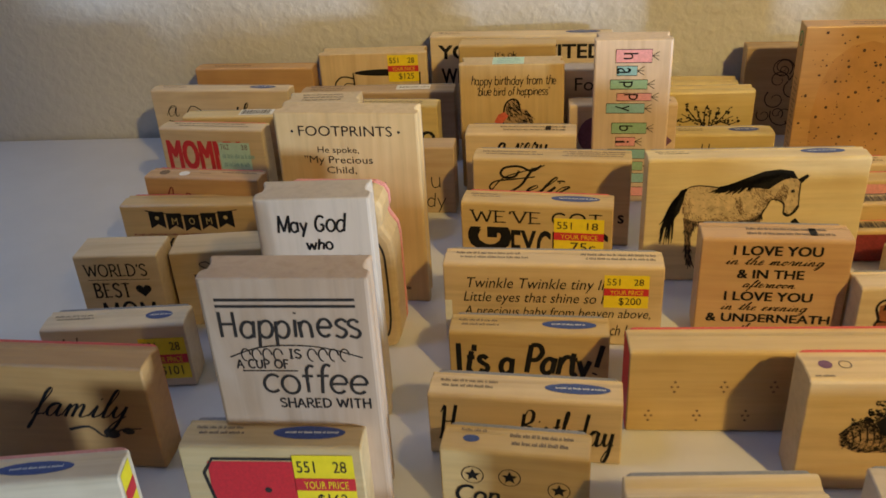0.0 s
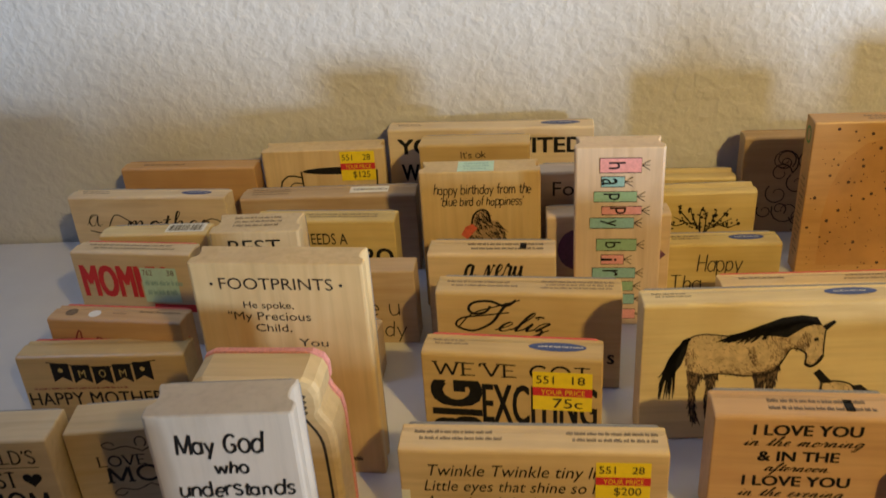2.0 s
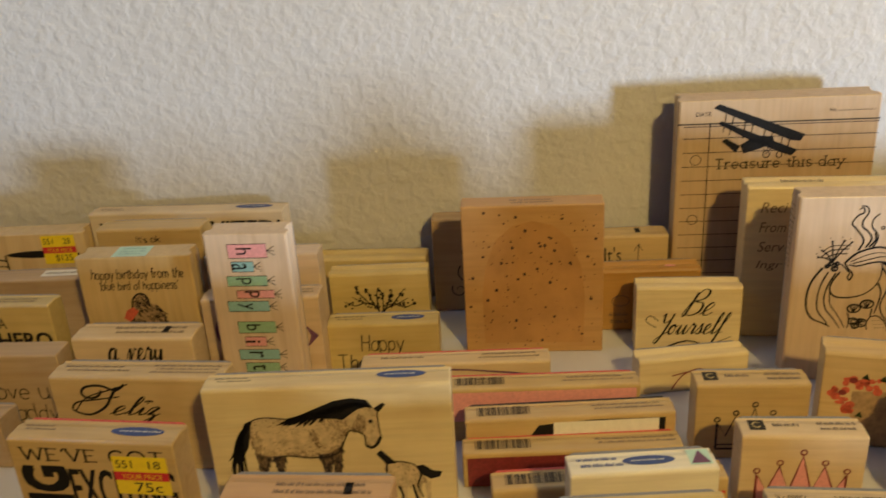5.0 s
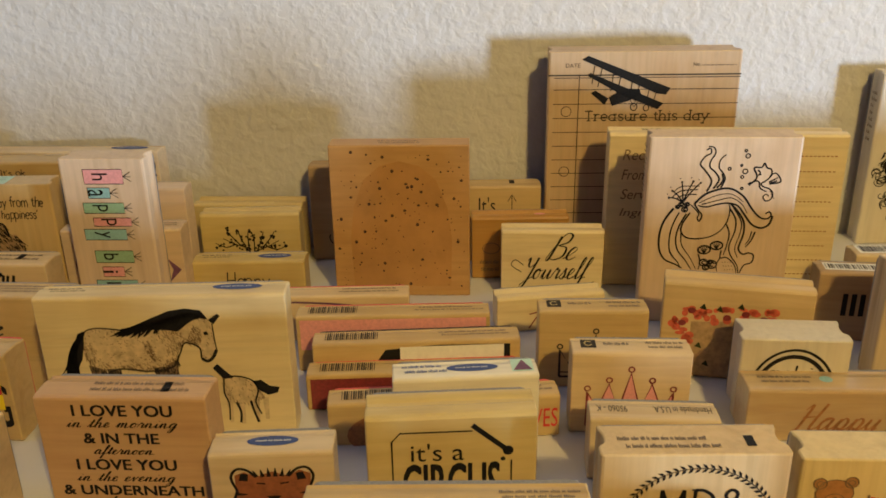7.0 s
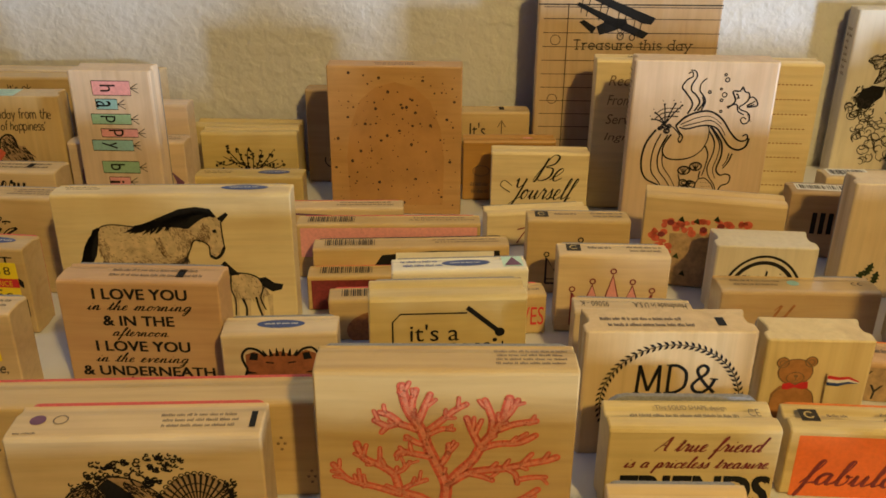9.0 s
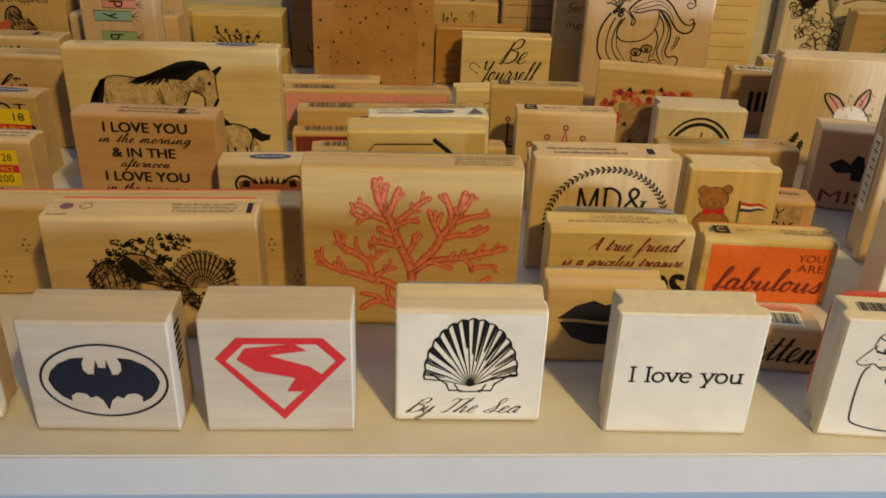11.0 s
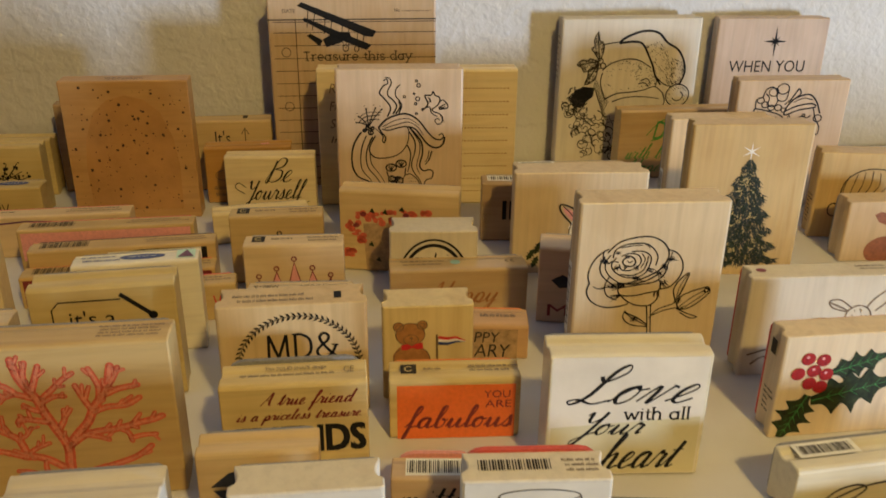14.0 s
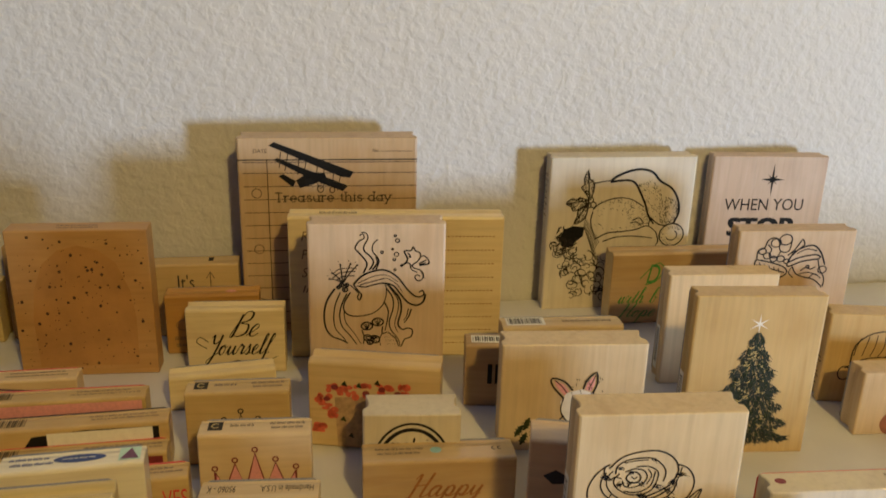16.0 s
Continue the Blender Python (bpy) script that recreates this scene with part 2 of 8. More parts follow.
def slab(name, x0, x1, inset, z0, z1, material, parent, label=""):
    def front(x):
        return 0.2411 - 0.0229 * (x - 0.182) + inset
    bm = bmesh.new()
    low = [bm.verts.new((x, y, z0)) for x, y in ((x0, front(x0)), (x1, front(x1)), (x1, WALL_Y - 0.003), (x0, WALL_Y - 0.003))]
    face = bm.faces.new(low)
    up = bmesh.ops.extrude_face_region(bm, geom=[face])
    bmesh.ops.translate(bm, verts=[g for g in up["geom"] if isinstance(g, bmesh.types.BMVert)], vec=(0, 0, z1 - z0))
    bmesh.ops.bevel(bm, geom=bm.edges[:], offset=0.0008, segments=2, affect="EDGES")
    bmesh.ops.recalc_face_normals(bm, faces=bm.faces[:])
    me = bpy.data.meshes.new(name)
    bm.to_mesh(me)
    bm.free()
    me.materials.append(material)
    ob = new(name, me)
    ob.parent = parent
    if label:
        tagged(ob, label)
    return ob


slab("top_board", -0.75, 1.35, 0.0, -0.0195, 0.0, WHITE_BOARD, unit, "white laminate top board with a squared front edge")
slab("body", -0.74, 1.34, 0.025, -1.04, -0.0195, WHITE_BOARD, unit)

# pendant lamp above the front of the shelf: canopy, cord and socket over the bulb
pendant_lamp = tagged(new("pendant_lamp"), "unseen steel pendant lamp with an added light-blocking bowl", "lamp")
rounded_box("canopy", 0.65, 0.75, -0.85, -0.75, 1.42, 1.45, STEEL, 0.01, pendant_lamp)
rounded_box("cord", 0.697, 0.703, -0.803, -0.797, 1.15, 1.42, STEEL, 0.002, pendant_lamp)
rounded_box("socket", 0.683, 0.717, -0.817, -0.783, 1.09, 1.15, STEEL, 0.008, pendant_lamp)


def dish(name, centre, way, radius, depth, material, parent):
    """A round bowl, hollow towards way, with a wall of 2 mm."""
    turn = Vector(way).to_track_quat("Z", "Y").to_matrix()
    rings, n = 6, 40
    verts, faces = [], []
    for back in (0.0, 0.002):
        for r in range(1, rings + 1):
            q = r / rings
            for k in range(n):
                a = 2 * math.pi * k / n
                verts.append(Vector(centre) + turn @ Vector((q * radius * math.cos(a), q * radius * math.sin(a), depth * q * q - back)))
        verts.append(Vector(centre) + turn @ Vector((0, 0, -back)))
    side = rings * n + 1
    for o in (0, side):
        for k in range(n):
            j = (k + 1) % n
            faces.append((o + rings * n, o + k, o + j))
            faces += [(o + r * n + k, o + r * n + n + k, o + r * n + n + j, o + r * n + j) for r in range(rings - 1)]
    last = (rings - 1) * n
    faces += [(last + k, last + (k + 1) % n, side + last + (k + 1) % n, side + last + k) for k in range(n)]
    return mesh_object(name, verts, faces, material, parent, "large dark bowl added to block bulb light at the left", True)


# unseen bowl, sized so its rim cuts off bulb light at the left front
dish("shade", (0.706, -0.788, 1.12), (0.44, 0.876, -0.197), 0.37, 0.3, LOW_BOUNCE_PAINT, pendant_lamp)


# ---- rubber stamps ----
class Stamp:
    def __init__(self, ob, w, h, d):
        self.ob, self.w, self.h, self.d = ob, w, h, d


# cross-sections of the mounts: (inset from the side, share of the depth)
NOTCHED = ((0.0016, 0.0), (0.0006, 0.02), (0.0001, 0.06), (0, 0.12), (0, 0.30), (0.0006, 0.34), (0.0018, 0.38), (0.0026, 0.46), (0.0028, 0.60), (0.0024, 0.74), (0.0016, 0.84), (0.0013, 0.90), (0.0013, 1.0))
GROOVED = ((0.0020, 0.0), (0.0009, 0.03), (0.0002, 0.09), (0, 0.16), (0, 0.36), (0.0007, 0.42), (0.0018, 0.50), (0.0024, 0.60), (0.0022, 0.70), (0.0012, 0.80), (0.0007, 0.88), (0.0008, 0.97), (0.0013, 1.0))
SQUARED = ((0.0010, 0.0), (0.0003, 0.02), (0, 0.06), (0, 0.5), (0, 0.94), (0.0003, 0.98), (0.0009, 1.0))
SCOOPED = ((0.0018, 0.0), (0.0008, 0.02), (0.0002, 0.07), (0, 0.13), (0, 0.62), (0.0005, 0.72), (0.0012, 0.82), (0.0014, 0.90), (0.0010, 0.97), (0.0014, 1.0))


def mount(w, h, d, cut):
    """A wooden mount cut from a moulding: the section runs round the depth, drawn along x or z; its ends are eased."""
    section = {"v": NOTCHED, "h": GROOVED, "f": SCOOPED, "s": SQUARED}[cut]
    across, length = (w, h) if cut == "v" else (h, w)
    ring = [(-across / 2 + i, f * d) for i, f in section] + [(across / 2 - i, f * d) for i, f in reversed(section)]
    n, ease = len(ring), 0.0007
    verts, faces = [], []
    for at, shrink in ((0, ease), (ease * 0.4, ease * 0.35), (ease, 0), (length - ease, 0), (length - ease * 0.4, ease * 0.35), (length, ease)):
        for a, b in ring:
            a2 = a - math.copysign(min(shrink, abs(a)), a)
            b2 = min(max(b, shrink), d - shrink)
            verts.append((a2, b2, at) if cut == "v" else (at - length / 2, b2, across / 2 + a2))
    for k in range(5):
        for i in range(n):
            j = (i + 1) % n
            faces.append((k * n + i, k * n + j, (k + 1) * n + j, (k + 1) * n + i))
    faces += [tuple(range(n))[::-1], tuple(range(5 * n, 6 * n))]
    if cut != "v":
        faces = [f[::-1] for f in faces]
    return verts, faces


def sheet(name, outline, y0, y1, material, parent, label=""):
    """A flat layer of foam or rubber: outline in x, z, between two depths."""
    n = len(outline)
    verts = [(x, y, z) for y in (y0, y1) for x, z in outline]
    faces = [tuple(range(n)), tuple(range(n, 2 * n))[::-1]] + [(i, i + n, (i + 1) % n + n, (i + 1) % n) for i in range(n)]
    return mesh_object(name, verts, faces, material, parent, label)


def round_rect(w, h, r, z=0.0, steps=4):
    pts = []
    for cx, cz, a0 in ((w / 2 - r, r, -90), (w / 2 - r, h - r, 0), (-w / 2 + r, h - r, 90), (-w / 2 + r, r, 180)):
        for k in range(steps + 1):
            a = radians(a0 + 90 * k / steps)
            pts.append((cx + r * math.cos(a), z + cz + r * math.sin(a)))
    return pts


def stamp(x, y, yaw, w, h, d, cut, kind, cushion, label, over=0.0):
    """One wood-mounted stamp standing on its edge, picture side to the front, cushion and die behind."""
    ob = tagged(new("rubber_stamp"), label, "rubber stamp", "rubber stamps on the shelf")
    ob.matrix_basis = pose(x, y, 0, 0, 0, yaw)
    verts, faces = mount(w, h, d, cut)
    mesh_object("mount", verts, faces, WOODS[kind + ("z" if cut == "v" else "x")], ob)
    m = 0.0016
    sheet("cushion", round_rect(w - 2 * m, h - m - 0.0005 + over, 0.003 + over * 2, 0.0005), d, d + 0.0022, FOAM[cushion], ob, "%s foam cushion" % cushion)
    sheet("die", round_rect(w - 5 * m, h - 4 * m, 0.004, 2 * m), d + 0.0022, d + 0.0038, DIE, ob, "dull red rubber die")
    return Stamp(ob, w, h, d)


GLYPHS = {}


def glyph(letter, advance, *strokes):
    GLYPHS[letter] = (advance, strokes)


# a small joined hand: x-height 1, risers to 2, tails to -1
glyph("a", 0.95, [(0, 0.1), (0.3, 0.75), (0.65, 0.95), (0.35, 0.95), (0.15, 0.5), (0.25, 0.05), (0.5, 0.15), (0.7, 0.95), (0.65, 0.3), (0.75, 0.02), (0.95, 0.2)])
glyph("b", 0.8, [(0, 0.1), (0.3, 0.9), (0.5, 1.9), (0.35, 2.0), (0.25, 1.5), (0.2, 0.3), (0.35, 0), (0.6, 0.2), (0.65, 0.7), (0.5, 0.85), (0.6, 0.7), (0.8, 0.75)])
glyph("c", 0.75, [(0, 0.1), (0.3, 0.7), (0.6, 0.95), (0.65, 0.75), (0.5, 0.95), (0.2, 0.6), (0.25, 0.1), (0.5, 0), (0.75, 0.25)])
glyph("d", 0.95, [(0, 0.1), (0.3, 0.75), (0.6, 0.95), (0.3, 0.9), (0.12, 0.45), (0.25, 0.03), (0.5, 0.2), (0.72, 1.2), (0.8, 2.0), (0.68, 0.4), (0.75, 0.02), (0.95, 0.2)])
glyph("e", 0.7, [(0, 0.1), (0.35, 0.45), (0.55, 0.8), (0.4, 1.0), (0.2, 0.7), (0.18, 0.2), (0.4, 0), (0.7, 0.25)])
glyph("f", 0.6, [(0, 0.1), (0.35, 0.9), (0.6, 1.8), (0.5, 2.05), (0.35, 1.6), (0.25, 0.2), (0.15, -0.8), (0.05, -0.95), (0.1, -0.5), (0.3, 0.05), (0.6, 0.2)])
glyph("g", 0.85, [(0, 0.1), (0.3, 0.75), (0.6, 0.95), (0.3, 0.9), (0.14, 0.45), (0.25, 0.05), (0.5, 0.2), (0.68, 0.95), (0.6, -0.4), (0.4, -0.95), (0.2, -0.8), (0.4, -0.3), (0.85, 0.2)])
glyph("h", 0.95, [(0, 0.1), (0.3, 1.0), (0.5, 1.9), (0.38, 2.05), (0.28, 1.4), (0.2, 0), (0.3, 0.6), (0.55, 0.95), (0.65, 0.7), (0.62, 0.15), (0.72, 0), (0.95, 0.2)])
glyph("i", 0.5, [(0, 0.1), (0.25, 0.9), (0.2, 0.3), (0.28, 0.02), (0.5, 0.2)], [(0.3, 1.3), (0.34, 1.42)])
glyph("l", 0.5, [(0, 0.1), (0.3, 0.9), (0.5, 1.8), (0.4, 2.05), (0.28, 1.6), (0.22, 0.3), (0.3, 0.02), (0.5, 0.2)])
glyph("m", 1.35, [(0, 0.1), (0.18, 0.85), (0.25, 0.8), (0.2, 0), (0.3, 0.6), (0.5, 0.95), (0.58, 0.75), (0.55, 0), (0.65, 0.6), (0.85, 0.95), (0.95, 0.7), (0.92, 0.15), (1.02, 0), (1.35, 0.2)])
glyph("n", 1.0, [(0, 0.1), (0.18, 0.85), (0.25, 0.8), (0.2, 0), (0.3, 0.6), (0.52, 0.95), (0.62, 0.7), (0.6, 0.15), (0.7, 0), (1.0, 0.2)])
glyph("o", 0.8, [(0, 0.1), (0.3, 0.75), (0.5, 0.95), (0.2, 0.8), (0.12, 0.35), (0.3, 0), (0.55, 0.2), (0.58, 0.7), (0.45, 0.95), (0.55, 0.75), (0.8, 0.8)])
glyph("p", 0.85, [(0, 0.1), (0.2, 0.9), (0.2, 0.5), (0.1, -0.95), (0.2, 0.3), (0.4, 0.95), (0.65, 0.7), (0.6, 0.2), (0.4, 0.02), (0.3, 0.2), (0.6, 0.0), (0.85, 0.2)])
glyph("r", 0.7, [(0, 0.1), (0.2, 0.9), (0.3, 1.05), (0.35, 0.85), (0.55, 0.85), (0.5, 0.3), (0.55, 0.02), (0.7, 0.2)])
glyph("s", 0.65, [(0, 0.1), (0.25, 0.6), (0.38, 1.05), (0.42, 0.8), (0.5, 0.35), (0.35, 0.0), (0.12, 0.1), (0.35, 0.03), (0.65, 0.2)])
glyph("t", 0.55, [(0, 0.1), (0.25, 0.9), (0.38, 1.6), (0.28, 0.5), (0.3, 0.05), (0.55, 0.2)], [(0.08, 1.05), (0.55, 1.12)])
glyph("u", 0.95, [(0, 0.1), (0.2, 0.9), (0.18, 0.25), (0.3, 0), (0.5, 0.25), (0.68, 0.9), (0.65, 0.25), (0.75, 0), (0.95, 0.2)])
glyph("v", 0.8, [(0, 0.1), (0.2, 0.9), (0.3, 0.75), (0.32, 0.05), (0.4, 0.1), (0.62, 0.85), (0.6, 0.95), (0.8, 0.85)])
glyph("w", 1.1, [(0, 0.1), (0.2, 0.9), (0.2, 0.2), (0.35, 0), (0.5, 0.3), (0.55, 0.9), (0.55, 0.2), (0.7, 0), (0.85, 0.4), (0.88, 0.95), (1.1, 0.85)])
glyph("y", 0.85, [(0, 0.1), (0.2, 0.9), (0.18, 0.35), (0.32, 0.05), (0.52, 0.3), (0.68, 0.9), (0.6, -0.4), (0.4, -0.95), (0.22, -0.8), (0.45, -0.25), (0.85, 0.2)])
glyph("z", 0.7, [(0, 0.1), (0.15, 0.8), (0.5, 0.9), (0.15, 0.05), (0.4, 0.15), (0.45, -0.4), (0.25, -0.9), (0.12, -0.7), (0.7, 0.2)])
glyph("A", 1.1, [(0, 0.0), (0.5, 1.2), (0.8, 2.0), (0.85, 0.3), (1.1, 0.1)], [(0.35, 0.8), (0.9, 0.9)])
glyph("B", 1.05, [(0.3, 1.8), (0.22, 0.1), (0.05, 0.1), (0.25, 1.2), (0.5, 2.0), (0.9, 1.9), (0.85, 1.35), (0.4, 1.1), (0.9, 0.95), (0.95, 0.3), (0.5, 0), (0.2, 0.2)])
glyph("F", 1.0, [(0.0, 1.6), (0.25, 2.1), (0.7, 1.85), (1.1, 2.1)], [(0.65, 1.95), (0.48, 0.4), (0.25, -0.1), (0.0, 0.1)], [(0.3, 1.0), (0.85, 1.1)])
glyph("H", 1.3, [(0.1, 1.6), (0.35, 2.0), (0.3, 0.1), (0.1, 0)], [(1.1, 2.1), (0.95, 0.4), (1.05, 0), (1.3, 0.2)], [(0.2, 1.0), (1.1, 1.1)])
glyph("L", 1.1, [(0.2, 1.5), (0.45, 1.2), (0.8, 1.7), (0.65, 2.1), (0.45, 1.7), (0.4, 0.5), (0.15, 0.0), (-0.05, 0.15), (0.2, 0.25), (0.7, 0), (1.1, 0.2)])
glyph("S", 1.0, [(0, 0.1), (0.5, 0.9), (0.8, 1.8), (0.6, 2.05), (0.4, 1.6), (0.7, 0.8), (0.6, 0.1), (0.2, 0.0), (0.05, 0.3), (0.5, 0.3), (1.0, 0.2)])
glyph("T", 0.95, [(0.0, 1.6), (0.2, 2.0), (0.7, 1.85), (1.1, 2.05)], [(0.6, 1.9), (0.5, 0.4), (0.25, 0), (0.05, 0.2)])
glyph("Y", 1.0, [(0.05, 1.7), (0.2, 2.0), (0.3, 1.3), (0.5, 1.1), (0.8, 1.4), (0.95, 2.0), (0.75, 0.4), (0.5, -0.7), (0.3, -0.9), (0.25, -0.5), (1.0, 0.2)])
glyph(".", 0.4, [(0.1, 0.02), (0.2, 0.08)])
glyph(" ", 0.7)

PRINT = {}


def letter(name, advance, *strokes):
    PRINT[name] = (advance, strokes)


def bowl(cx, cy, rx, ry, a0=0, a1=360, n=12):
    return [(cx + rx * math.cos(radians(a0 + (a1 - a0) * k / n)), cy + ry * math.sin(radians(a0 + (a1 - a0) * k / n))) for k in range(n + 1)]


# separate upright letters drawn with one pen: x-height 1, capitals and risers to 1.5, tails to -0.5; two points make a straight stem
letter("a", 0.95, bowl(0.4, 0.45, 0.36, 0.45, 40, 320), [(0.74, 0.95), (0.74, 0.0)])
letter("b", 0.95, [(0.1, 1.5), (0.1, 0.0)], bowl(0.45, 0.47, 0.36, 0.47, 145, -145))
letter("c", 0.85, bowl(0.45, 0.48, 0.38, 0.48, 45, 315))
letter("d", 0.95, bowl(0.42, 0.47, 0.36, 0.47, 40, 320), [(0.76, 1.5), (0.76, 0.0)])
letter("e", 0.9, [(0.1, 0.5), (0.78, 0.5)], bowl(0.44, 0.48, 0.36, 0.48, 5, 315))
letter("f", 0.6, [(0.62, 1.42), (0.45, 1.5), (0.3, 1.3), (0.28, 0.8), (0.28, 0.0)], [(0.05, 0.92), (0.55, 0.92)])
letter("g", 0.95, bowl(0.42, 0.47, 0.36, 0.47, 40, 320), [(0.76, 0.95), (0.76, -0.2), (0.6, -0.5), (0.3, -0.5), (0.12, -0.35)])
letter("h", 0.95, [(0.12, 1.5), (0.12, 0.0)], [(0.12, 0.6), (0.3, 0.92), (0.55, 0.95), (0.72, 0.75), (0.74, 0.5)], [(0.74, 0.6), (0.74, 0.0)])
letter("i", 0.4, [(0.18, 0.95), (0.18, 0.0)], [(0.17, 1.26), (0.2, 1.34)])
letter("k", 0.85, [(0.12, 1.5), (0.12, 0.0)], [(0.12, 0.42), (0.7, 0.95)], [(0.3, 0.6), (0.75, 0.0)])
letter("l", 0.4, [(0.18, 1.5), (0.18, 0.0)])
letter("m", 1.4, [(0.12, 0.95), (0.12, 0.0)], [(0.12, 0.6), (0.3, 0.92), (0.5, 0.92), (0.64, 0.6)], [(0.64, 0.65), (0.64, 0.0)], [(0.64, 0.6), (0.82, 0.92), (1.02, 0.92), (1.16, 0.6)], [(1.16, 0.65), (1.16, 0.0)])
letter("n", 0.95, [(0.12, 0.95), (0.12, 0.0)], [(0.12, 0.6), (0.3, 0.92), (0.55, 0.95), (0.72, 0.75), (0.74, 0.5)], [(0.74, 0.6), (0.74, 0.0)])
letter("o", 0.95, bowl(0.46, 0.48, 0.38, 0.48))
letter("p", 0.95, [(0.1, 0.95), (0.1, -0.5)], bowl(0.45, 0.47, 0.36, 0.47, 145, -145))
letter("r", 0.68, [(0.12, 0.95), (0.12, 0.0)], [(0.12, 0.55), (0.28, 0.88), (0.48, 0.97), (0.62, 0.9)])
letter("s", 0.78, [(0.66, 0.82), (0.45, 0.97), (0.2, 0.9), (0.14, 0.7), (0.38, 0.52), (0.62, 0.38), (0.64, 0.16), (0.42, 0.0), (0.1, 0.12)])
letter("t", 0.6, [(0.28, 1.3), (0.28, 0.25), (0.4, 0.02), (0.6, 0.1)], [(0.04, 0.93), (0.55, 0.93)])
letter("u", 0.95, [(0.12, 0.95), (0.12, 0.4), (0.22, 0.05), (0.45, 0.0), (0.66, 0.15), (0.74, 0.4)], [(0.74, 0.95), (0.74, 0.0)])
letter("v", 0.85, [(0.05, 0.95), (0.42, 0.0)], [(0.42, 0.0), (0.78, 0.95)])
letter("w", 1.25, [(0.05, 0.95), (0.32, 0.0)], [(0.32, 0.0), (0.6, 0.85)], [(0.6, 0.85), (0.9, 0.0)], [(0.9, 0.0), (1.18, 0.95)])
letter("y", 0.85, [(0.05, 0.95), (0.42, 0.05)], [(0.8, 0.95), (0.2, -0.5)])
letter("A", 1.1, [(0.05, 0.0), (0.5, 1.5)], [(0.5, 1.5), (0.97, 0.0)], [(0.2, 0.5), (0.82, 0.5)])
letter("B", 1.0, [(0.15, 1.5), (0.15, 0.0)], [(0.15, 1.48), (0.55, 1.48), (0.75, 1.15), (0.55, 0.8), (0.15, 0.78)], [(0.15, 0.78), (0.6, 0.75), (0.85, 0.4), (0.6, 0.03), (0.15, 0.02)])
letter("C", 1.1, bowl(0.6, 0.75, 0.5, 0.75, 45, 315))
letter("D", 1.15, [(0.15, 1.5), (0.15, 0.0)], [(0.15, 1.48), (0.5, 1.48), (0.9, 1.2), (1.0, 0.75), (0.9, 0.3), (0.5, 0.02), (0.15, 0.02)])
letter("E", 0.95, [(0.15, 1.5), (0.15, 0.0)], [(0.15, 1.46), (0.82, 1.46)], [(0.15, 0.78), (0.65, 0.78)], [(0.15, 0.04), (0.85, 0.04)])
letter("F", 0.9, [(0.15, 1.5), (0.15, 0.0)], [(0.15, 1.46), (0.82, 1.46)], [(0.15, 0.78), (0.65, 0.78)])
letter("G", 1.15, bowl(0.6, 0.75, 0.5, 0.75, 45, 320), [(0.98, 0.65), (0.98, 0.1)], [(0.62, 0.65), (0.98, 0.65)])
letter("H", 1.15, [(0.15, 1.5), (0.15, 0.0)], [(0.95, 1.5), (0.95, 0.0)], [(0.15, 0.78), (0.95, 0.78)])
letter("I", 0.5, [(0.22, 1.5), (0.22, 0.0)])
letter("L", 0.9, [(0.15, 1.5), (0.15, 0.0)], [(0.15, 0.04), (0.82, 0.04)])
letter("Y", 1.0, [(0.05, 1.5), (0.5, 0.75)], [(0.95, 1.5), (0.5, 0.75)], [(0.5, 0.75), (0.5, 0.0)])
letter("M", 1.4, [(0.15, 0.0), (0.2, 1.5)], [(0.2, 1.5), (0.68, 0.1)], [(0.68, 0.1), (1.15, 1.5)], [(1.15, 1.5), (1.2, 0.0)])
letter("O", 1.25, bowl(0.6, 0.75, 0.52, 0.75, 0, 360, 18))
letter("P", 1.0, [(0.15, 1.5), (0.15, 0.0)], [(0.15, 1.48), (0.6, 1.48), (0.85, 1.1), (0.6, 0.72), (0.15, 0.7)])
letter("R", 1.0, [(0.15, 1.5), (0.15, 0.0)], [(0.15, 1.48), (0.6, 1.48), (0.82, 1.1), (0.6, 0.75), (0.15, 0.72)], [(0.45, 0.72), (0.9, 0.0)])
letter("S", 0.95, [(0.8, 1.25), (0.55, 1.5), (0.2, 1.35), (0.16, 1.05), (0.45, 0.8), (0.75, 0.58), (0.78, 0.22), (0.48, 0.0), (0.1, 0.2)])
letter("T", 1.05, [(0.5, 1.5), (0.5, 0.0)], [(0.05, 1.46), (0.95, 1.46)])
letter("U", 1.1, [(0.15, 1.5), (0.15, 0.5), (0.3, 0.08), (0.55, 0.0), (0.8, 0.1), (0.93, 0.5), (0.93, 1.5)])
letter("V", 1.05, [(0.05, 1.5), (0.5, 0.0)], [(0.5, 0.0), (0.95, 1.5)])
letter("W", 1.5, [(0.05, 1.5), (0.38, 0.0)], [(0.38, 0.0), (0.74, 1.35)], [(0.74, 1.35), (1.1, 0.0)], [(1.1, 0.0), (1.42, 1.5)])
letter("&", 1.3, [(1.15, 0.75), (0.95, 0.3), (0.6, 0.02), (0.25, 0.1), (0.1, 0.4), (0.35, 0.75), (0.7, 1.05), (0.75, 1.35), (0.5, 1.5), (0.28, 1.3), (0.35, 1.0), (0.7, 0.5), (1.2, 0.0)], [(0.9, 0.78), (1.3, 0.75)])
letter("'", 0.3, [(0.18, 1.5), (0.12, 1.15)])
letter("!", 0.45, [(0.28, 1.5), (0.2, 0.4)], [(0.17, 0.02), (0.2, 0.1)])
letter(".", 0.4, [(0.15, 0.02), (0.19, 0.08)])
letter(" ", 0.55)

LIFT = 0.00016


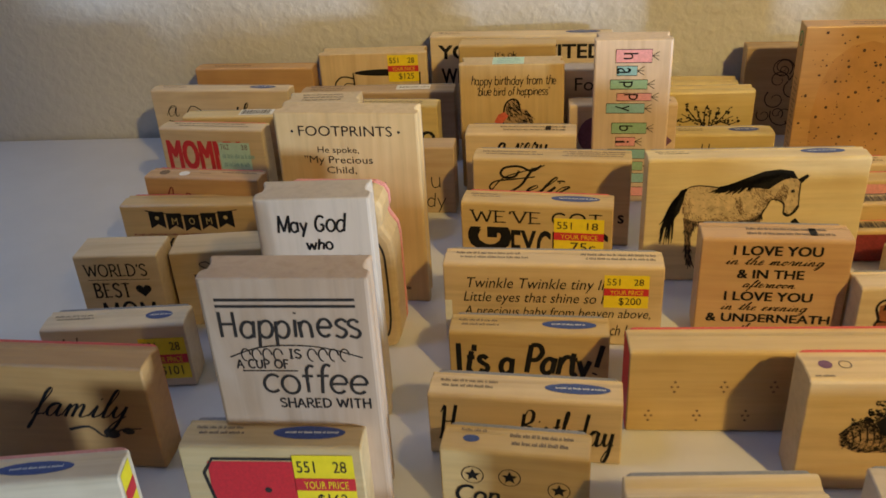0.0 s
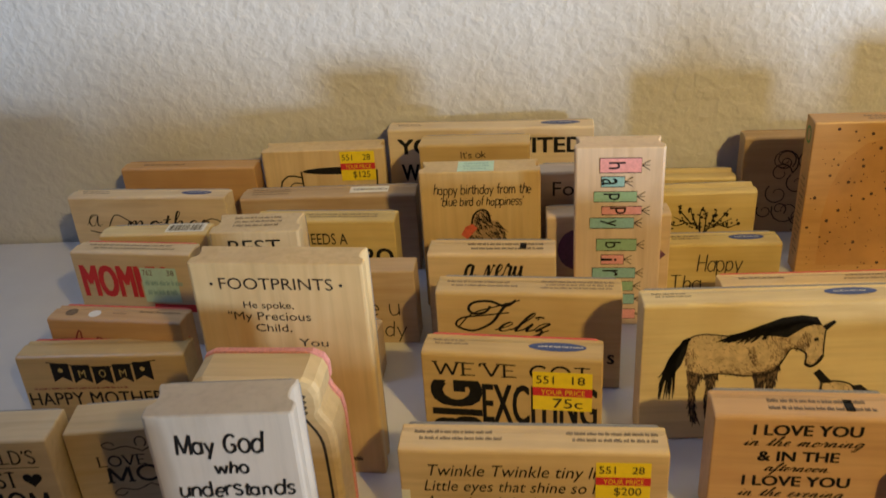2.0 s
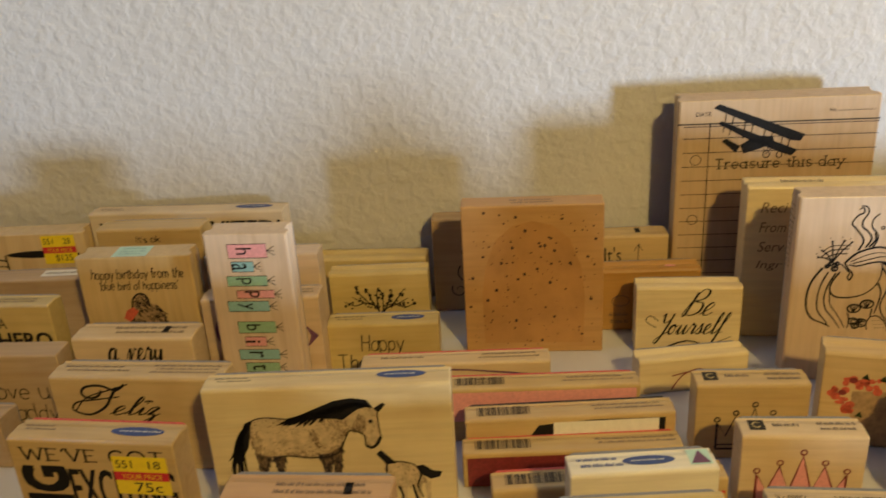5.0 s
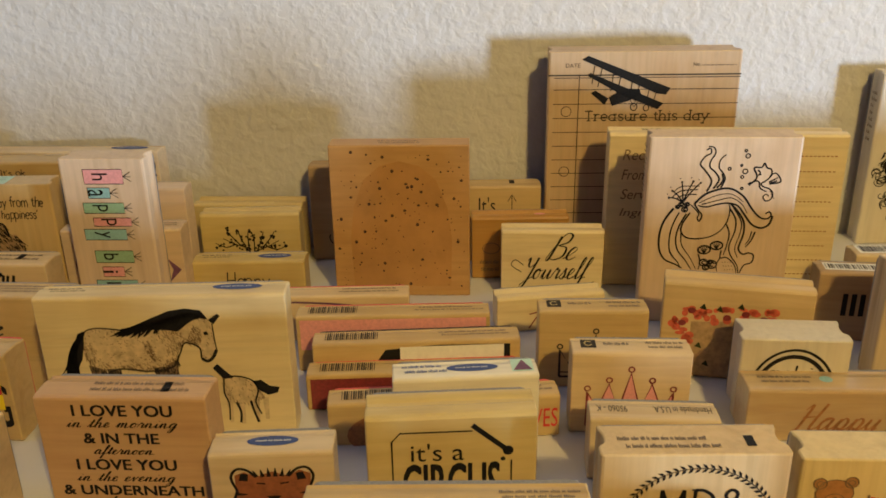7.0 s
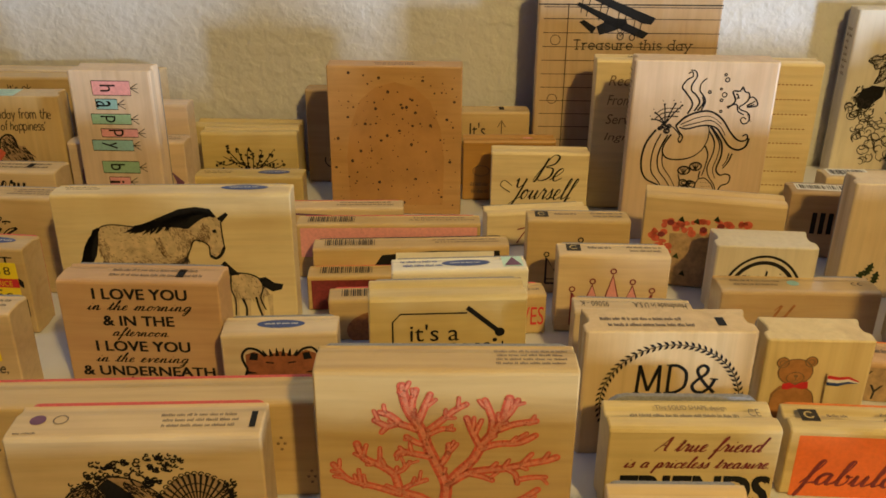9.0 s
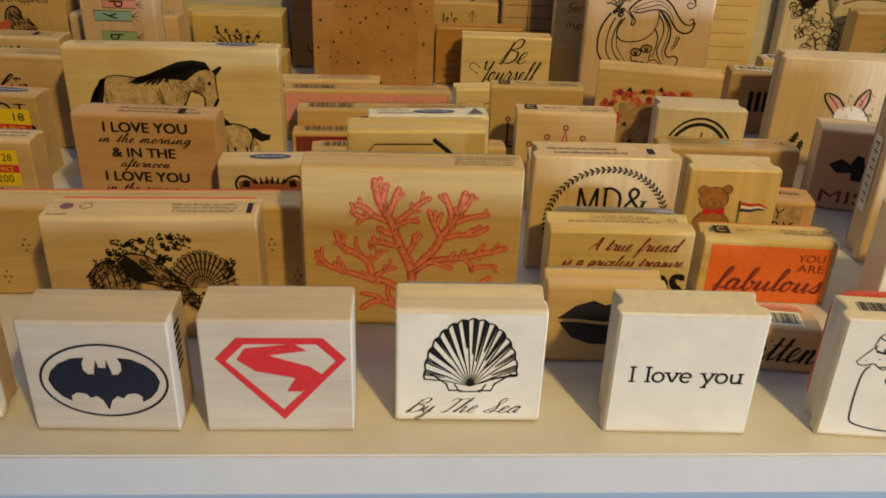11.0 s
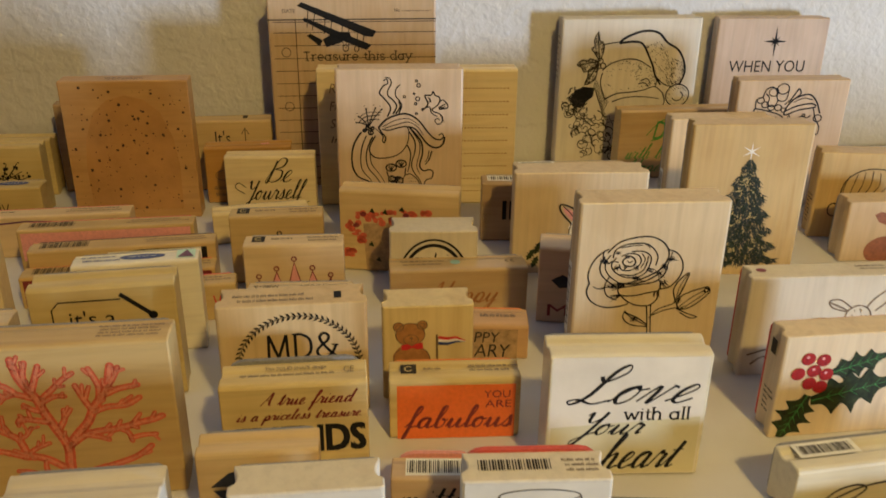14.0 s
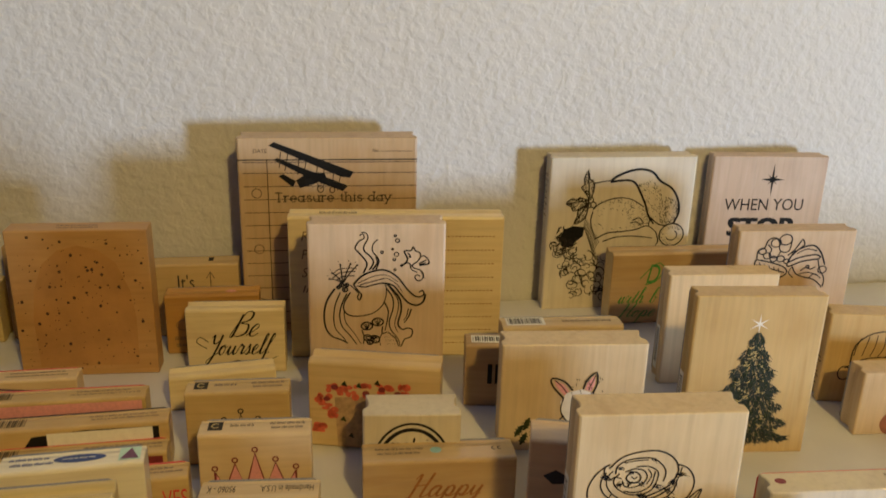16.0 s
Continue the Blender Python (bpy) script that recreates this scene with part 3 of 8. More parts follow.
class Mark:
    """Printing on one side of a stamp. Places are shares of the side: u to the right, v down from the top (on the top face: down from the back)."""

    def __init__(self, s, side="front", lift=1.0):
        self.s, self.side, self.e = s, side, LIFT * lift
        self.verts, self.faces = [], []
        self.a, self.b = {"front": (s.w, s.h), "top": (s.w, s.d), "right": (s.d, s.h), "left": (s.d, s.h)}[side]

    def at(self, a, b):
        """From metres across and up on the side to the stamp's own place."""
        s = self.s
        return {"front": lambda: (a - s.w / 2, -self.e, b), "top": lambda: (a - s.w / 2, b, s.h + self.e),
                "right": lambda: (s.w / 2 + self.e, a, b), "left": lambda: (-s.w / 2 - self.e, s.d - a, b)}[self.side]()

    def m(self, u, v):
        return u * self.a, (1 - v) * self.b

    def flat(self, pts, faces):
        k = len(self.verts)
        self.verts += [self.at(*p) for p in pts]
        self.faces += [tuple(i + k for i in f) for f in faces]

    def poly(self, pts):
        self.flat([self.m(*p) for p in pts], [tuple(range(len(pts)))])

    def box(self, u0, v0, u1, v1):
        self.poly([(u0, v1), (u1, v1), (u1, v0), (u0, v0)])

    def disc(self, u, v, r, ry=None, n=20):
        cx, cy = self.m(u, v)
        ry = r if ry is None else ry
        self.flat([(cx + r * math.cos(2 * math.pi * k / n), cy + ry * math.sin(2 * math.pi * k / n)) for k in range(n)], [tuple(range(n))])

    def ring(self, u, v, rx, ry, t=0.0005, a0=0, a1=360, n=40):
        cx, cy = self.m(u, v)
        self.metres([(cx + rx * math.cos(radians(a0 + (a1 - a0) * k / n)), cy + ry * math.sin(radians(a0 + (a1 - a0) * k / n))) for k in range(n + 1)], t)

    def stroke(self, pts, t=0.0006, t1=None, smooth=3):
        """A pen line through the points, of width t, thinning to t1."""
        p = [Vector(self.m(*q)) for q in pts]
        if smooth and len(p) > 2:
            out = []
            for i in range(len(p) - 1):
                a, b, c, d = p[max(i - 1, 0)], p[i], p[i + 1], p[min(i + 2, len(p) - 1)]
                for k in range(smooth):
                    f = k / smooth
                    out.append(0.5 * (2 * b + (c - a) * f + (2 * a - 5 * b + 4 * c - d) * f * f + (3 * b - a - 3 * c + d) * f ** 3))
            p = out + [p[-1]]
        self.metres(p, t, t1)

    def metres(self, pts, t, t1=None):
        p = [Vector(q) for q in pts]
        n = len(p)
        t1 = t if t1 is None else t1
        both = []
        for i in range(n):
            dirn = p[min(i + 1, n - 1)] - p[max(i - 1, 0)]
            side = Vector((-dirn.y, dirn.x))
            side = side.normalized() if side.length > 1e-9 else Vector((0, 1))
            wide = (t + (t1 - t) * i / max(n - 1, 1)) / 2
            both += [p[i] + side * wide, p[i] - side * wide]
        self.flat(both, [(2 * i, 2 * i + 1, 2 * i + 3, 2 * i + 2) for i in range(n - 1)])

    def text(self, body, u0, v0, u1, v1, slant=0.0, bold=0.0, turn=0):
        """Words fitted into a box of the side; turn 180 sets them upside down, 90 reads downwards."""
        data = bpy.data.curves.new("words", "FONT")
        data.body, data.shear, data.offset, data.resolution_u = body, slant, 0.0, 3
        ob = bpy.data.objects.new("words", data)
        me = ob.to_mesh()
        co = [(v.co.x, v.co.y) for v in me.vertices]
        fs = [tuple(f.vertices) for f in me.polygons]
        ob.to_mesh_clear()
        bpy.data.objects.remove(ob)
        if not co:
            return
        if turn == 180:
            co = [(-x, -y) for x, y in co]
        elif turn == 90:
            co = [(y, -x) for x, y in co]
        elif turn == 270:
            co = [(-y, x) for x, y in co]
        x0, x1 = min(c[0] for c in co), max(c[0] for c in co)
        y0, y1 = min(c[1] for c in co), max(c[1] for c in co)
        (a0, b1), (a1, b0) = self.m(u0, v0), self.m(u1, v1)
        lift, k = self.e, bold * 0.9 * (a1 - a0) / (x1 - x0)
        for i, (dx, dy) in enumerate(((0, 0), (-k, -k * 0.6), (k, -k * 0.6), (-k, k * 0.6), (k, k * 0.6)) if bold else ((0, 0),)):
            self.e = lift + i * 0.00002
            self.flat([(a0 + dx + (x - x0) / (x1 - x0) * (a1 - a0), b0 + dy + (y - y0) / max(y1 - y0, 1e-6) * (b1 - b0)) for x, y in co], fs)
        self.e = lift

    def longhand(self, body, u0, v0, u1, v1, t=0.0008, slant=0.35):
        """Joined handwriting fitted into a box: broad on the down strokes, fine on the up strokes."""
        x, runs = 0.0, []
        for c in body:
            advance, strokes = GLYPHS[c]
            runs += [[Vector((x + a + slant * b, b)) for a, b in st] for st in strokes]
            x += advance
        x0, x1 = min(p.x for r in runs for p in r), max(p.x for r in runs for p in r)
        y0, y1 = min(p.y for r in runs for p in r), max(p.y for r in runs for p in r)
        (a0, b1), (a1, b0) = self.m(u0, v0), self.m(u1, v1)
        for r in runs:
            p = [Vector((a0 + (q.x - x0) / (x1 - x0) * (a1 - a0), b0 + (q.y - y0) / (y1 - y0) * (b1 - b0))) for q in r]
            fine = []
            for i in range(len(p) - 1):
                a, b, c, d = p[max(i - 1, 0)], p[i], p[i + 1], p[min(i + 2, len(p) - 1)]
                for k in range(4):
                    f = k / 4
                    fine.append(0.5 * (2 * b + (c - a) * f + (2 * a - 5 * b + 4 * c - d) * f * f + (3 * b - a - 3 * c + d) * f ** 3))
            fine.append(p[-1])
            n, both = len(fine), []
            for i in range(n):
                way = fine[min(i + 1, n - 1)] - fine[max(i - 1, 0)]
                way = way.normalized() if way.length > 1e-9 else Vector((1, 0))
                wide = t * (0.32 + 0.68 * max(-way.y, 0) ** 1.2 + 0.12 * abs(way.x)) / 2
                side = Vector((-way.y, way.x)) * wide
                both += [fine[i] + side, fine[i] - side]
            self.flat(both, [(2 * i, 2 * i + 1, 2 * i + 3, 2 * i + 2) for i in range(n - 1)])

    def printed(self, body, u0, v0, u1, v1, t=0.0006, slant=0.0, serif=0.0, wobble=0.0, thin=1.0):
        """Separate letters drawn with one pen and fitted into a box, on request with feet, a shaky hand or fine cross strokes."""
        rng = random.Random(len(body))
        x, runs, feet = 0.0, [], []
        for c in body:
            advance, strokes = PRINT[c]
            tilt, drop, grow = slant + wobble * rng.uniform(-0.6, 0.9), wobble * rng.uniform(-0.3, 0.3), 1 + wobble * rng.uniform(-0.5, 0.5)
            for st in strokes:
                runs.append([Vector((x + (a + tilt * b) * grow, b * grow + drop)) for a, b in st])
                if serif and len(st) == 2 and abs(st[0][1] - st[1][1]) > 0.5:
                    for (a, b), other in ((st[0], st[1]), (st[1], st[0])):
                        if min(abs(b - q) for q in (0.0, 0.95, 1.5, -0.5)) < 0.03 and not (c in "vwVWyMA" and sum(1 for o in strokes if (a, b) in o) > 1):
                            feet.append([Vector((x + a + slant * b - serif, b)), Vector((x + a + slant * b + serif, b))])
            x += advance * (1 + 0.35 * serif)
        runs += feet
        x0, x1 = min(p.x for r in runs for p in r), max(p.x for r in runs for p in r)
        y0, y1 = min(p.y for r in runs for p in r), max(p.y for r in runs for p in r)
        (a0, b1), (a1, b0) = self.m(u0, v0), self.m(u1, v1)
        lift = self.e
        for i, r in enumerate(runs):
            p = [Vector((a0 + (q.x - x0) / (x1 - x0) * (a1 - a0), b0 + (q.y - y0) / (y1 - y0) * (b1 - b0))) for q in r]
            if len(p) > 2:
                fine = []
                for k in range(len(p) - 1):
                    a, b, c, d = p[max(k - 1, 0)], p[k], p[k + 1], p[min(k + 2, len(p) - 1)]
                    fine += [0.5 * (2 * b + (c - a) * f + (2 * a - 5 * b + 4 * c - d) * f * f + (3 * b - a - 3 * c + d) * f ** 3) for f in (0, 0.33, 0.67)]
                p = fine + [p[-1]]
            self.e = lift + (i % 5) * 0.000006
            flatish = len(p) == 2 and abs(p[1].y - p[0].y) < 0.3 * abs(p[1].x - p[0].x)
            self.metres(p, t * (thin if flatish else 1.0))
        self.e = lift

    def lines(self, u0, v0, u1, v1, rows, seed=1):
        """Print too small to read: rows of short bars."""
        rng = random.Random(seed)
        step, pitch = (v1 - v0) / rows, 0.0006 / self.a
        for r in range(rows):
            u, v = u0 + rng.random() * 0.1 * (u1 - u0), v0 + r * step
            end = u1 - rng.random() * 0.15 * (u1 - u0)
            while u < end:
                for k in range(rng.randint(2, 8)):
                    top = 0.22 if rng.random() < 0.4 else 0.36
                    self.box(u, v + step * top, u + pitch * 0.68, v + step * 0.74)
                    u += pitch
                u += pitch

    def bars(self, u0, v0, u1, v1, n=26, seed=3):
        rng = random.Random(seed)
        step = (u1 - u0) / n
        for k in range(n):
            w = rng.choice((0.3, 0.45, 0.7)) * step
            self.box(u0 + k * step, v0, u0 + k * step + w, v1)

    def done(self, name, ink, label="", on=None):
        """Links the print as one part of the stamp, or of the sticker that it is printed on."""
        self.made = mesh_object(name, self.verts, self.faces, INK[ink], on.made if on else self.s.ob, label) if self.faces else None
        return self


def words(s, rows, ink="black", slant=0.0, bold=0.0, label=""):
    m = Mark(s)
    for r in rows:
        m.text(r[0], *r[1:5], r[5] if len(r) > 5 else slant, r[6] if len(r) > 6 else bold)
    return m.done("lettering", ink, label)


def oval(s, u, v=0.5, ru=0.095, rv=0.2):
    """The maker's blue oval on the top edge, its name only as a pale bar."""
    m = Mark(s, "top")
    m.disc(u, v, ru * s.w, rv * s.d)
    mark = m.done("oval_mark", "blue", "dark blue oval maker's mark")
    m = Mark(s, "top", 2.0)
    m.lines(u - ru * 0.75, v - rv * 0.3, u + ru * 0.75, v + rv * 0.3, 1, 5)
    m.done("oval_lettering", "paper", on=mark)


def print_top(s, u0, u1, v0=0.25, v1=0.75, rows=3, seed=1):
    m = Mark(s, "top")
    m.lines(u0, v0, u1, v1, rows, seed)
    m.done("fine_print", "grey")


def price(s, u0, v0, u1, v1, amount, code=("551", "28")):
    """A yellow price sticker with a red band."""
    m = Mark(s, "front", 2.2)
    m.box(u0, v0, u1, v1)
    sticker = m.done("price_sticker", "yellow", "yellow paper price sticker")
    dv, du = v1 - v0, u1 - u0
    m = Mark(s, "front", 3.2)
    m.box(u0, v0 + 0.40 * dv, u1, v0 + 0.62 * dv)
    m.done("sticker_band", "red", on=sticker)
    m = Mark(s, "front", 3.4)
    m.text(code[0], u0 + 0.06 * du, v0 + 0.10 * dv, u0 + 0.36 * du, v0 + 0.30 * dv)
    m.text(code[1], u0 + 0.66 * du, v0 + 0.10 * dv, u0 + 0.88 * du, v0 + 0.30 * dv)
    m.text(amount, u0 + 0.34 * du, v0 + 0.68 * dv, u0 + 0.84 * du, v0 + 0.93 * dv)
    m.done("sticker_code", "soft", on=sticker)
    m = Mark(s, "front", 4.4)
    m.text("YOUR PRICE", u0 + 0.14 * du, v0 + 0.45 * dv, u0 + 0.88 * du, v0 + 0.58 * dv)
    m.done("sticker_caption", "yellow", on=sticker)


def barcode(s, u0, u1, side="top", v0=0.25, v1=0.75, paper=True):
    slip = None
    if paper:
        m = Mark(s, side, 1.0)
        m.box(u0 - 0.02, v0 - 0.1, u1 + 0.02, v1 + 0.1)
        slip = m.done("barcode_label", "paper", "pale paper barcode label")
    m = Mark(s, side, 2.0)
    m.bars(u0, v0, u1, v1)
    m.done("barcode", "soft", on=slip)


def jar_stamp(x, y, yaw, w, h, d, cut, kind, cushion, label):
    """A mount sawn to the outline of a preserving jar."""
    ob = tagged(new("rubber_stamp"), label, "rubber stamp", "rubber stamps on the shelf")
    ob.matrix_basis = pose(x, y, 0, 0, 0, yaw)

    def outline(grow):
        half = [(0.36, 0.0), (0.46, 0.02), (0.5, 0.09), (0.5, 0.66), (0.485, 0.74), (0.43, 0.80), (0.415, 0.83), (0.43, 0.86), (0.43, 0.93), (0.40, 0.975), (0.33, 1.0)]
        right = [(u * w + grow, v * h + (grow if v > 0.5 else 0)) for u, v in half]
        return right + [(-a, b) for a, b in reversed(right)]
    n = len(outline(0))
    verts, faces = [], []
    for grow, yy in ((-0.0025, 0.0), (-0.0008, 0.0007), (0, 0.0025), (0, d - 0.001), (-0.0008, d)):
        verts += [(a, yy, max(b, 0)) for a, b in outline(grow)]
    for k in range(4):
        faces += [(k * n + i, (k + 1) * n + i, (k + 1) * n + (i + 1) % n, k * n + (i + 1) % n) for i in range(n)]
    faces += [tuple(range(n)), tuple(range(4 * n, 5 * n))[::-1]]
    mesh_object("mount", verts, faces, WOODS[kind + "x"], ob)
    sheet("cushion", outline(0.0003), d, d + 0.003, FOAM[cushion], ob, "pink foam cushion")
    return Stamp(ob, w, h, d)


# ---- what is printed on each stamp ----
def sketch(m, pts, t, t1=None, smooth=4, at=(0, 0), k=1.0):
    """A pen line; places in hundredths of the stamp's width from its upper left corner."""
    s = m.s
    m.stroke([((at[0] + k * x) / 100, (at[1] + k * y) / 100 * s.w / s.h) for x, y in pts], t, t1, smooth)


class Easel:
    """A pen over a picture on the front of a stamp: the picture's own units, from its upper edge down; cx, wide: middle and width at that edge."""

    def __init__(self, m, cx, y0, wide, high, lean=0.0, taper=0.0, pen=1.0):
        self.m, self.cx, self.y0, self.wide, self.high, self.lean, self.taper, self.pen = m, cx, y0, wide, high, lean, taper, pen

    def at(self, x, y):
        d = y - self.y0
        return 0.5 + (x - self.cx - self.lean * d) / (self.wide * (1 - self.taper * d / self.high)), d / self.high

    def all(self, pts):
        return [self.at(*p) for p in pts]

    def line(self, pts, t=1.0, t1=None, smooth=4):
        self.m.stroke(self.all(pts), t * self.pen, None if t1 is None else t1 * self.pen, smooth)

    def fill(self, pts):
        self.m.poly(self.all(pts))

    def spot(self, x, y, r, ry=None):
        k = self.m.s.w / self.wide
        self.m.disc(*self.at(x, y), r * k, (r if ry is None else ry) * k, 14)

    def loop(self, x, y, r, ry=None, t=1.0, a0=0, a1=360):
        k = self.m.s.w / self.wide
        self.m.ring(*self.at(x, y), r * k, (r if ry is None else ry) * k, t * self.pen, a0, a1, 16)


def inside(poly, x, y):
    hit = False
    for i in range(len(poly)):
        (x0, y0), (x1, y1) = poly[i - 1], poly[i]
        if (y0 > y) != (y1 > y) and x < x0 + (y - y0) * (x1 - x0) / (y1 - y0):
            hit = not hit
    return hit


def hatch(m, poly, n, ang, size, t, edge, seed=1):
    """Short engraved strokes in an outline, thickest along its rim."""
    rng = random.Random(seed)
    p = [Vector(m.m(*q)) for q in poly]
    xs, ys = [q.x for q in p], [q.y for q in p]
    for k in range(n):
        x, y = rng.uniform(min(xs), max(xs)), rng.uniform(min(ys), max(ys))
        if not inside(p, x, y):
            continue
        here = Vector((x, y))
        far = 1.0
        for i in range(len(p)):
            a, b = p[i - 1], p[i]
            f = min(max((here - a).dot(b - a) / max((b - a).length_squared, 1e-12), 0), 1)
            far = min(far, (here - a - (b - a) * f).length)
        if rng.random() > math.exp(-far / edge):
            continue
        a = ang + rng.uniform(-0.35, 0.35)
        r = size * rng.uniform(0.6, 1.3)
        m.metres([(x, y), (x + r * math.cos(a), y + r * math.sin(a))], t, t * 0.4)


def painted(s):
    """A white-painted front."""
    m = Mark(s, "front", 0.35)
    i = 0.0013
    m.flat([(i, i), (s.w - i, i), (s.w - i, s.h - i), (i, s.h - i)], [(0, 1, 2, 3)])
    m.done("painted_face", "face", "thin white paint on the front")


def art_cookie(s):
    m = Mark(s)
    m.ring(0.55, 0.85, 0.3 * s.w, 0.5 * s.h, 0.0016)
    m.ring(0.55, 0.88, 0.25 * s.w, 0.42 * s.h, 0.0006)
    m.done("drawing", "black")
    print_top(s, 0.15, 0.5, 0.45, 0.75, 1)


def art_mug(s):
    m = Mark(s)
    m.disc(0.62, 0.20, 0.3 * s.w, 0.035 * s.h)
    m.stroke([(0.31, 0.2), (0.33, 0.5), (0.42, 0.8), (0.62, 0.86), (0.82, 0.8), (0.91, 0.5), (0.93, 0.2)], 0.0012)
    m.stroke([(0.32, 0.26), (0.2, 0.24), (0.13, 0.34), (0.2, 0.52), (0.34, 0.55)], 0.0012)
    m.stroke([(0.32, 0.32), (0.24, 0.31), (0.2, 0.37), (0.24, 0.47), (0.34, 0.5)], 0.0008)
    m.done("drawing", "black")
    price(s, 0.64, 0.02, 0.92, 0.3, "$125")


def art_invited(s):
    words(s, [("YOU'RE INVITED!", 0.05, 0.08, 0.98, 0.21), ("WH", 0.06, 0.3, 0.2, 0.44)], bold=0.03)
    oval(s, 0.84)
    print_top(s, 0.04, 0.16, 0.4, 0.7, 2)


def art_mother(s):
    m = Mark(s)
    m.longhand("a", 0.09, 0.2, 0.19, 0.33, 0.0009, 0.1)
    m.longhand("mother", 0.34, 0.16, 0.88, 0.36, 0.0015, 0.1)
    m.done("lettering", "black")
    m = Mark(s)
    m.stroke([(0.1, 0.38), (0.2, 0.4), (0.28, 0.2), (0.36, 0.26), (0.4, 0.32)], 0.0008)
    m.stroke([(0.82, 0.3), (0.9, 0.24), (0.97, 0.3)], 0.0008)
    m.done("drawing", "black")
    oval(s, 0.8)
    print_top(s, 0.06, 0.25, 0.3, 0.65, 2)


def art_paleflat(s):
    barcode(s, 0.62, 0.94)


def art_mommy(s):
    words(s, [("MOMMY", 0.06, 0.14, 0.77, 0.47)], "red", bold=0.06)
    m = Mark(s, "front", 2.2)
    m.box(0.56, 0.15, 0.86, 0.52)
    slip = m.done("price_sticker", "mint", "mint green paper price sticker")
    m = Mark(s, "front", 3.2)
    m.lines(0.58, 0.26, 0.84, 0.46, 2, 4)
    m.done("sticker_print", "teal", on=slip)
    m = Mark(s, "front", 3.2)
    m.text("762", 0.58, 0.17, 0.66, 0.23)
    m.text("38", 0.78, 0.17, 0.84, 0.23)
    m.done("sticker_code", "grey", on=slip)
    m = Mark(s, "front", 1.2)
    m.box(0.62, 0.54, 0.98, 0.62)
    m.done("red_print", "red")
    print_top(s, 0.1, 0.9, 0.25, 0.75, 2)


def art_orangel(s):
    m = Mark(s, "top")
    m.disc(0.15, 0.55, 0.0035)
    m.lines(0.45, 0.45, 0.58, 0.62, 1, 2)
    m.lines(0.64, 0.3, 0.92, 0.5, 1, 4)
    m.done("maker_print", "sepia")
    m = Mark(s, "top")
    m.disc(0.33, 0.6, 0.0035)
    m.done("white_dot", "white")
    m = Mark(s)
    m.stroke([(0.15, 0.45), (0.2, 0.2), (0.24, 0.14), (0.22, 0.45)], 0.001)
    m.stroke([(0.3, 0.4), (0.36, 0.2), (0.42, 0.3), (0.36, 0.45)], 0.001)
    m.done("drawing", "maroon")


def art_banner(s):
    m = Mark(s)
    for k in range(5):
        u = 0.2 + k * 0.122
        v = 0.1 + 0.05 * (1 - abs(k - 2) / 2)
        flag = Mark(s)
        flag.poly([(u, v), (u, v + 0.27), (u + 0.055, v + 0.2), (u + 0.108, v + 0.27), (u + 0.108, v)])
        flag.done("pennant", "black")
    m.stroke([(0.18, 0.08), (0.5, 0.17), (0.83, 0.08)], 0.0006)
    m.text("HAPPY MOTHER'S", 0.02, 0.52, 0.9, 0.72, 0, 0.01)
    m.done("drawing", "black")
    m = Mark(s, "front", 2.0)
    for k, c in ((1, "M"), (2, "O"), (3, "M")):
        m.text(c, 0.235 + k * 0.122, 0.2, 0.275 + k * 0.122, 0.31)
    m.disc(0.254, 0.2, 0.0014)
    m.disc(0.742, 0.2, 0.0014)
    m.done("pennant_lettering", "gold")
    m = Mark(s)
    m.lines(0.05, 0.44, 0.7, 0.5, 1, 8)
    m.done("red_print", "maroon")


def heart(m, u, v, r):
    pts = []
    cx, cy = m.m(u, v)
    for k in range(24):
        a = 2 * math.pi * k / 24
        pts.append((cx + r * 16 * math.sin(a) ** 3 / 16, cy + r * (13 * math.cos(a) - 5 * math.cos(2 * a) - 2 * math.cos(3 * a) - math.cos(4 * a)) / 16))
    m.flat(pts, [tuple(range(24))[::-1]])


def art_worlds(s):
    m = Mark(s)
    m.printed("WORLD'S", 0.1, 0.1, 0.84, 0.24, 0.0009, 0.0, 0.14, 0.0, 0.6)
    m.printed("BEST", 0.16, 0.33, 0.6, 0.5, 0.0012, 0.0, 0.16, 0.0, 0.6)
    m.printed("MOM", 0.2, 0.57, 0.88, 0.8, 0.0018, 0.0, 0.2, 0.0, 0.6)
    m.stroke([(0.12, 0.285), (0.86, 0.285)], 0.0004, smooth=0)
    m.done("lettering", "black")
    h = Mark(s)
    heart(h, 0.76, 0.42, 0.0045)
    h.done("drawing", "black")


def art_loveya(s):
    m = Mark(s)
    m.printed("LOVE YOU", 0.2, 0.3, 0.94, 0.42, 0.0009, 0.0, 0.16, 0.0, 0.6)
    m.printed("MOM", 0.24, 0.44, 0.9, 0.62, 0.0016, 0.0, 0.18, 0.0, 0.6)
    m.done("lettering", "soft")
    m = Mark(s)
    for d in (-1, 1):
        for v0, q in ((0.22, 1), (0.7, -1)):
            m.stroke([(0.57, v0 + 0.04 * q), (0.57 + d * 0.12, v0 - 0.03 * q), (0.57 + d * 0.24, v0), (0.57 + d * 0.3, v0 - 0.06 * q), (0.57 + d * 0.24, v0 - 0.09 * q), (0.57 + d * 0.2, v0 - 0.05 * q)], 0.0006)
    m.ring(0.57, 0.15, 0.0025, 0.003, 0.0007, -60, 220, 12)
    m.done("drawing", "soft")


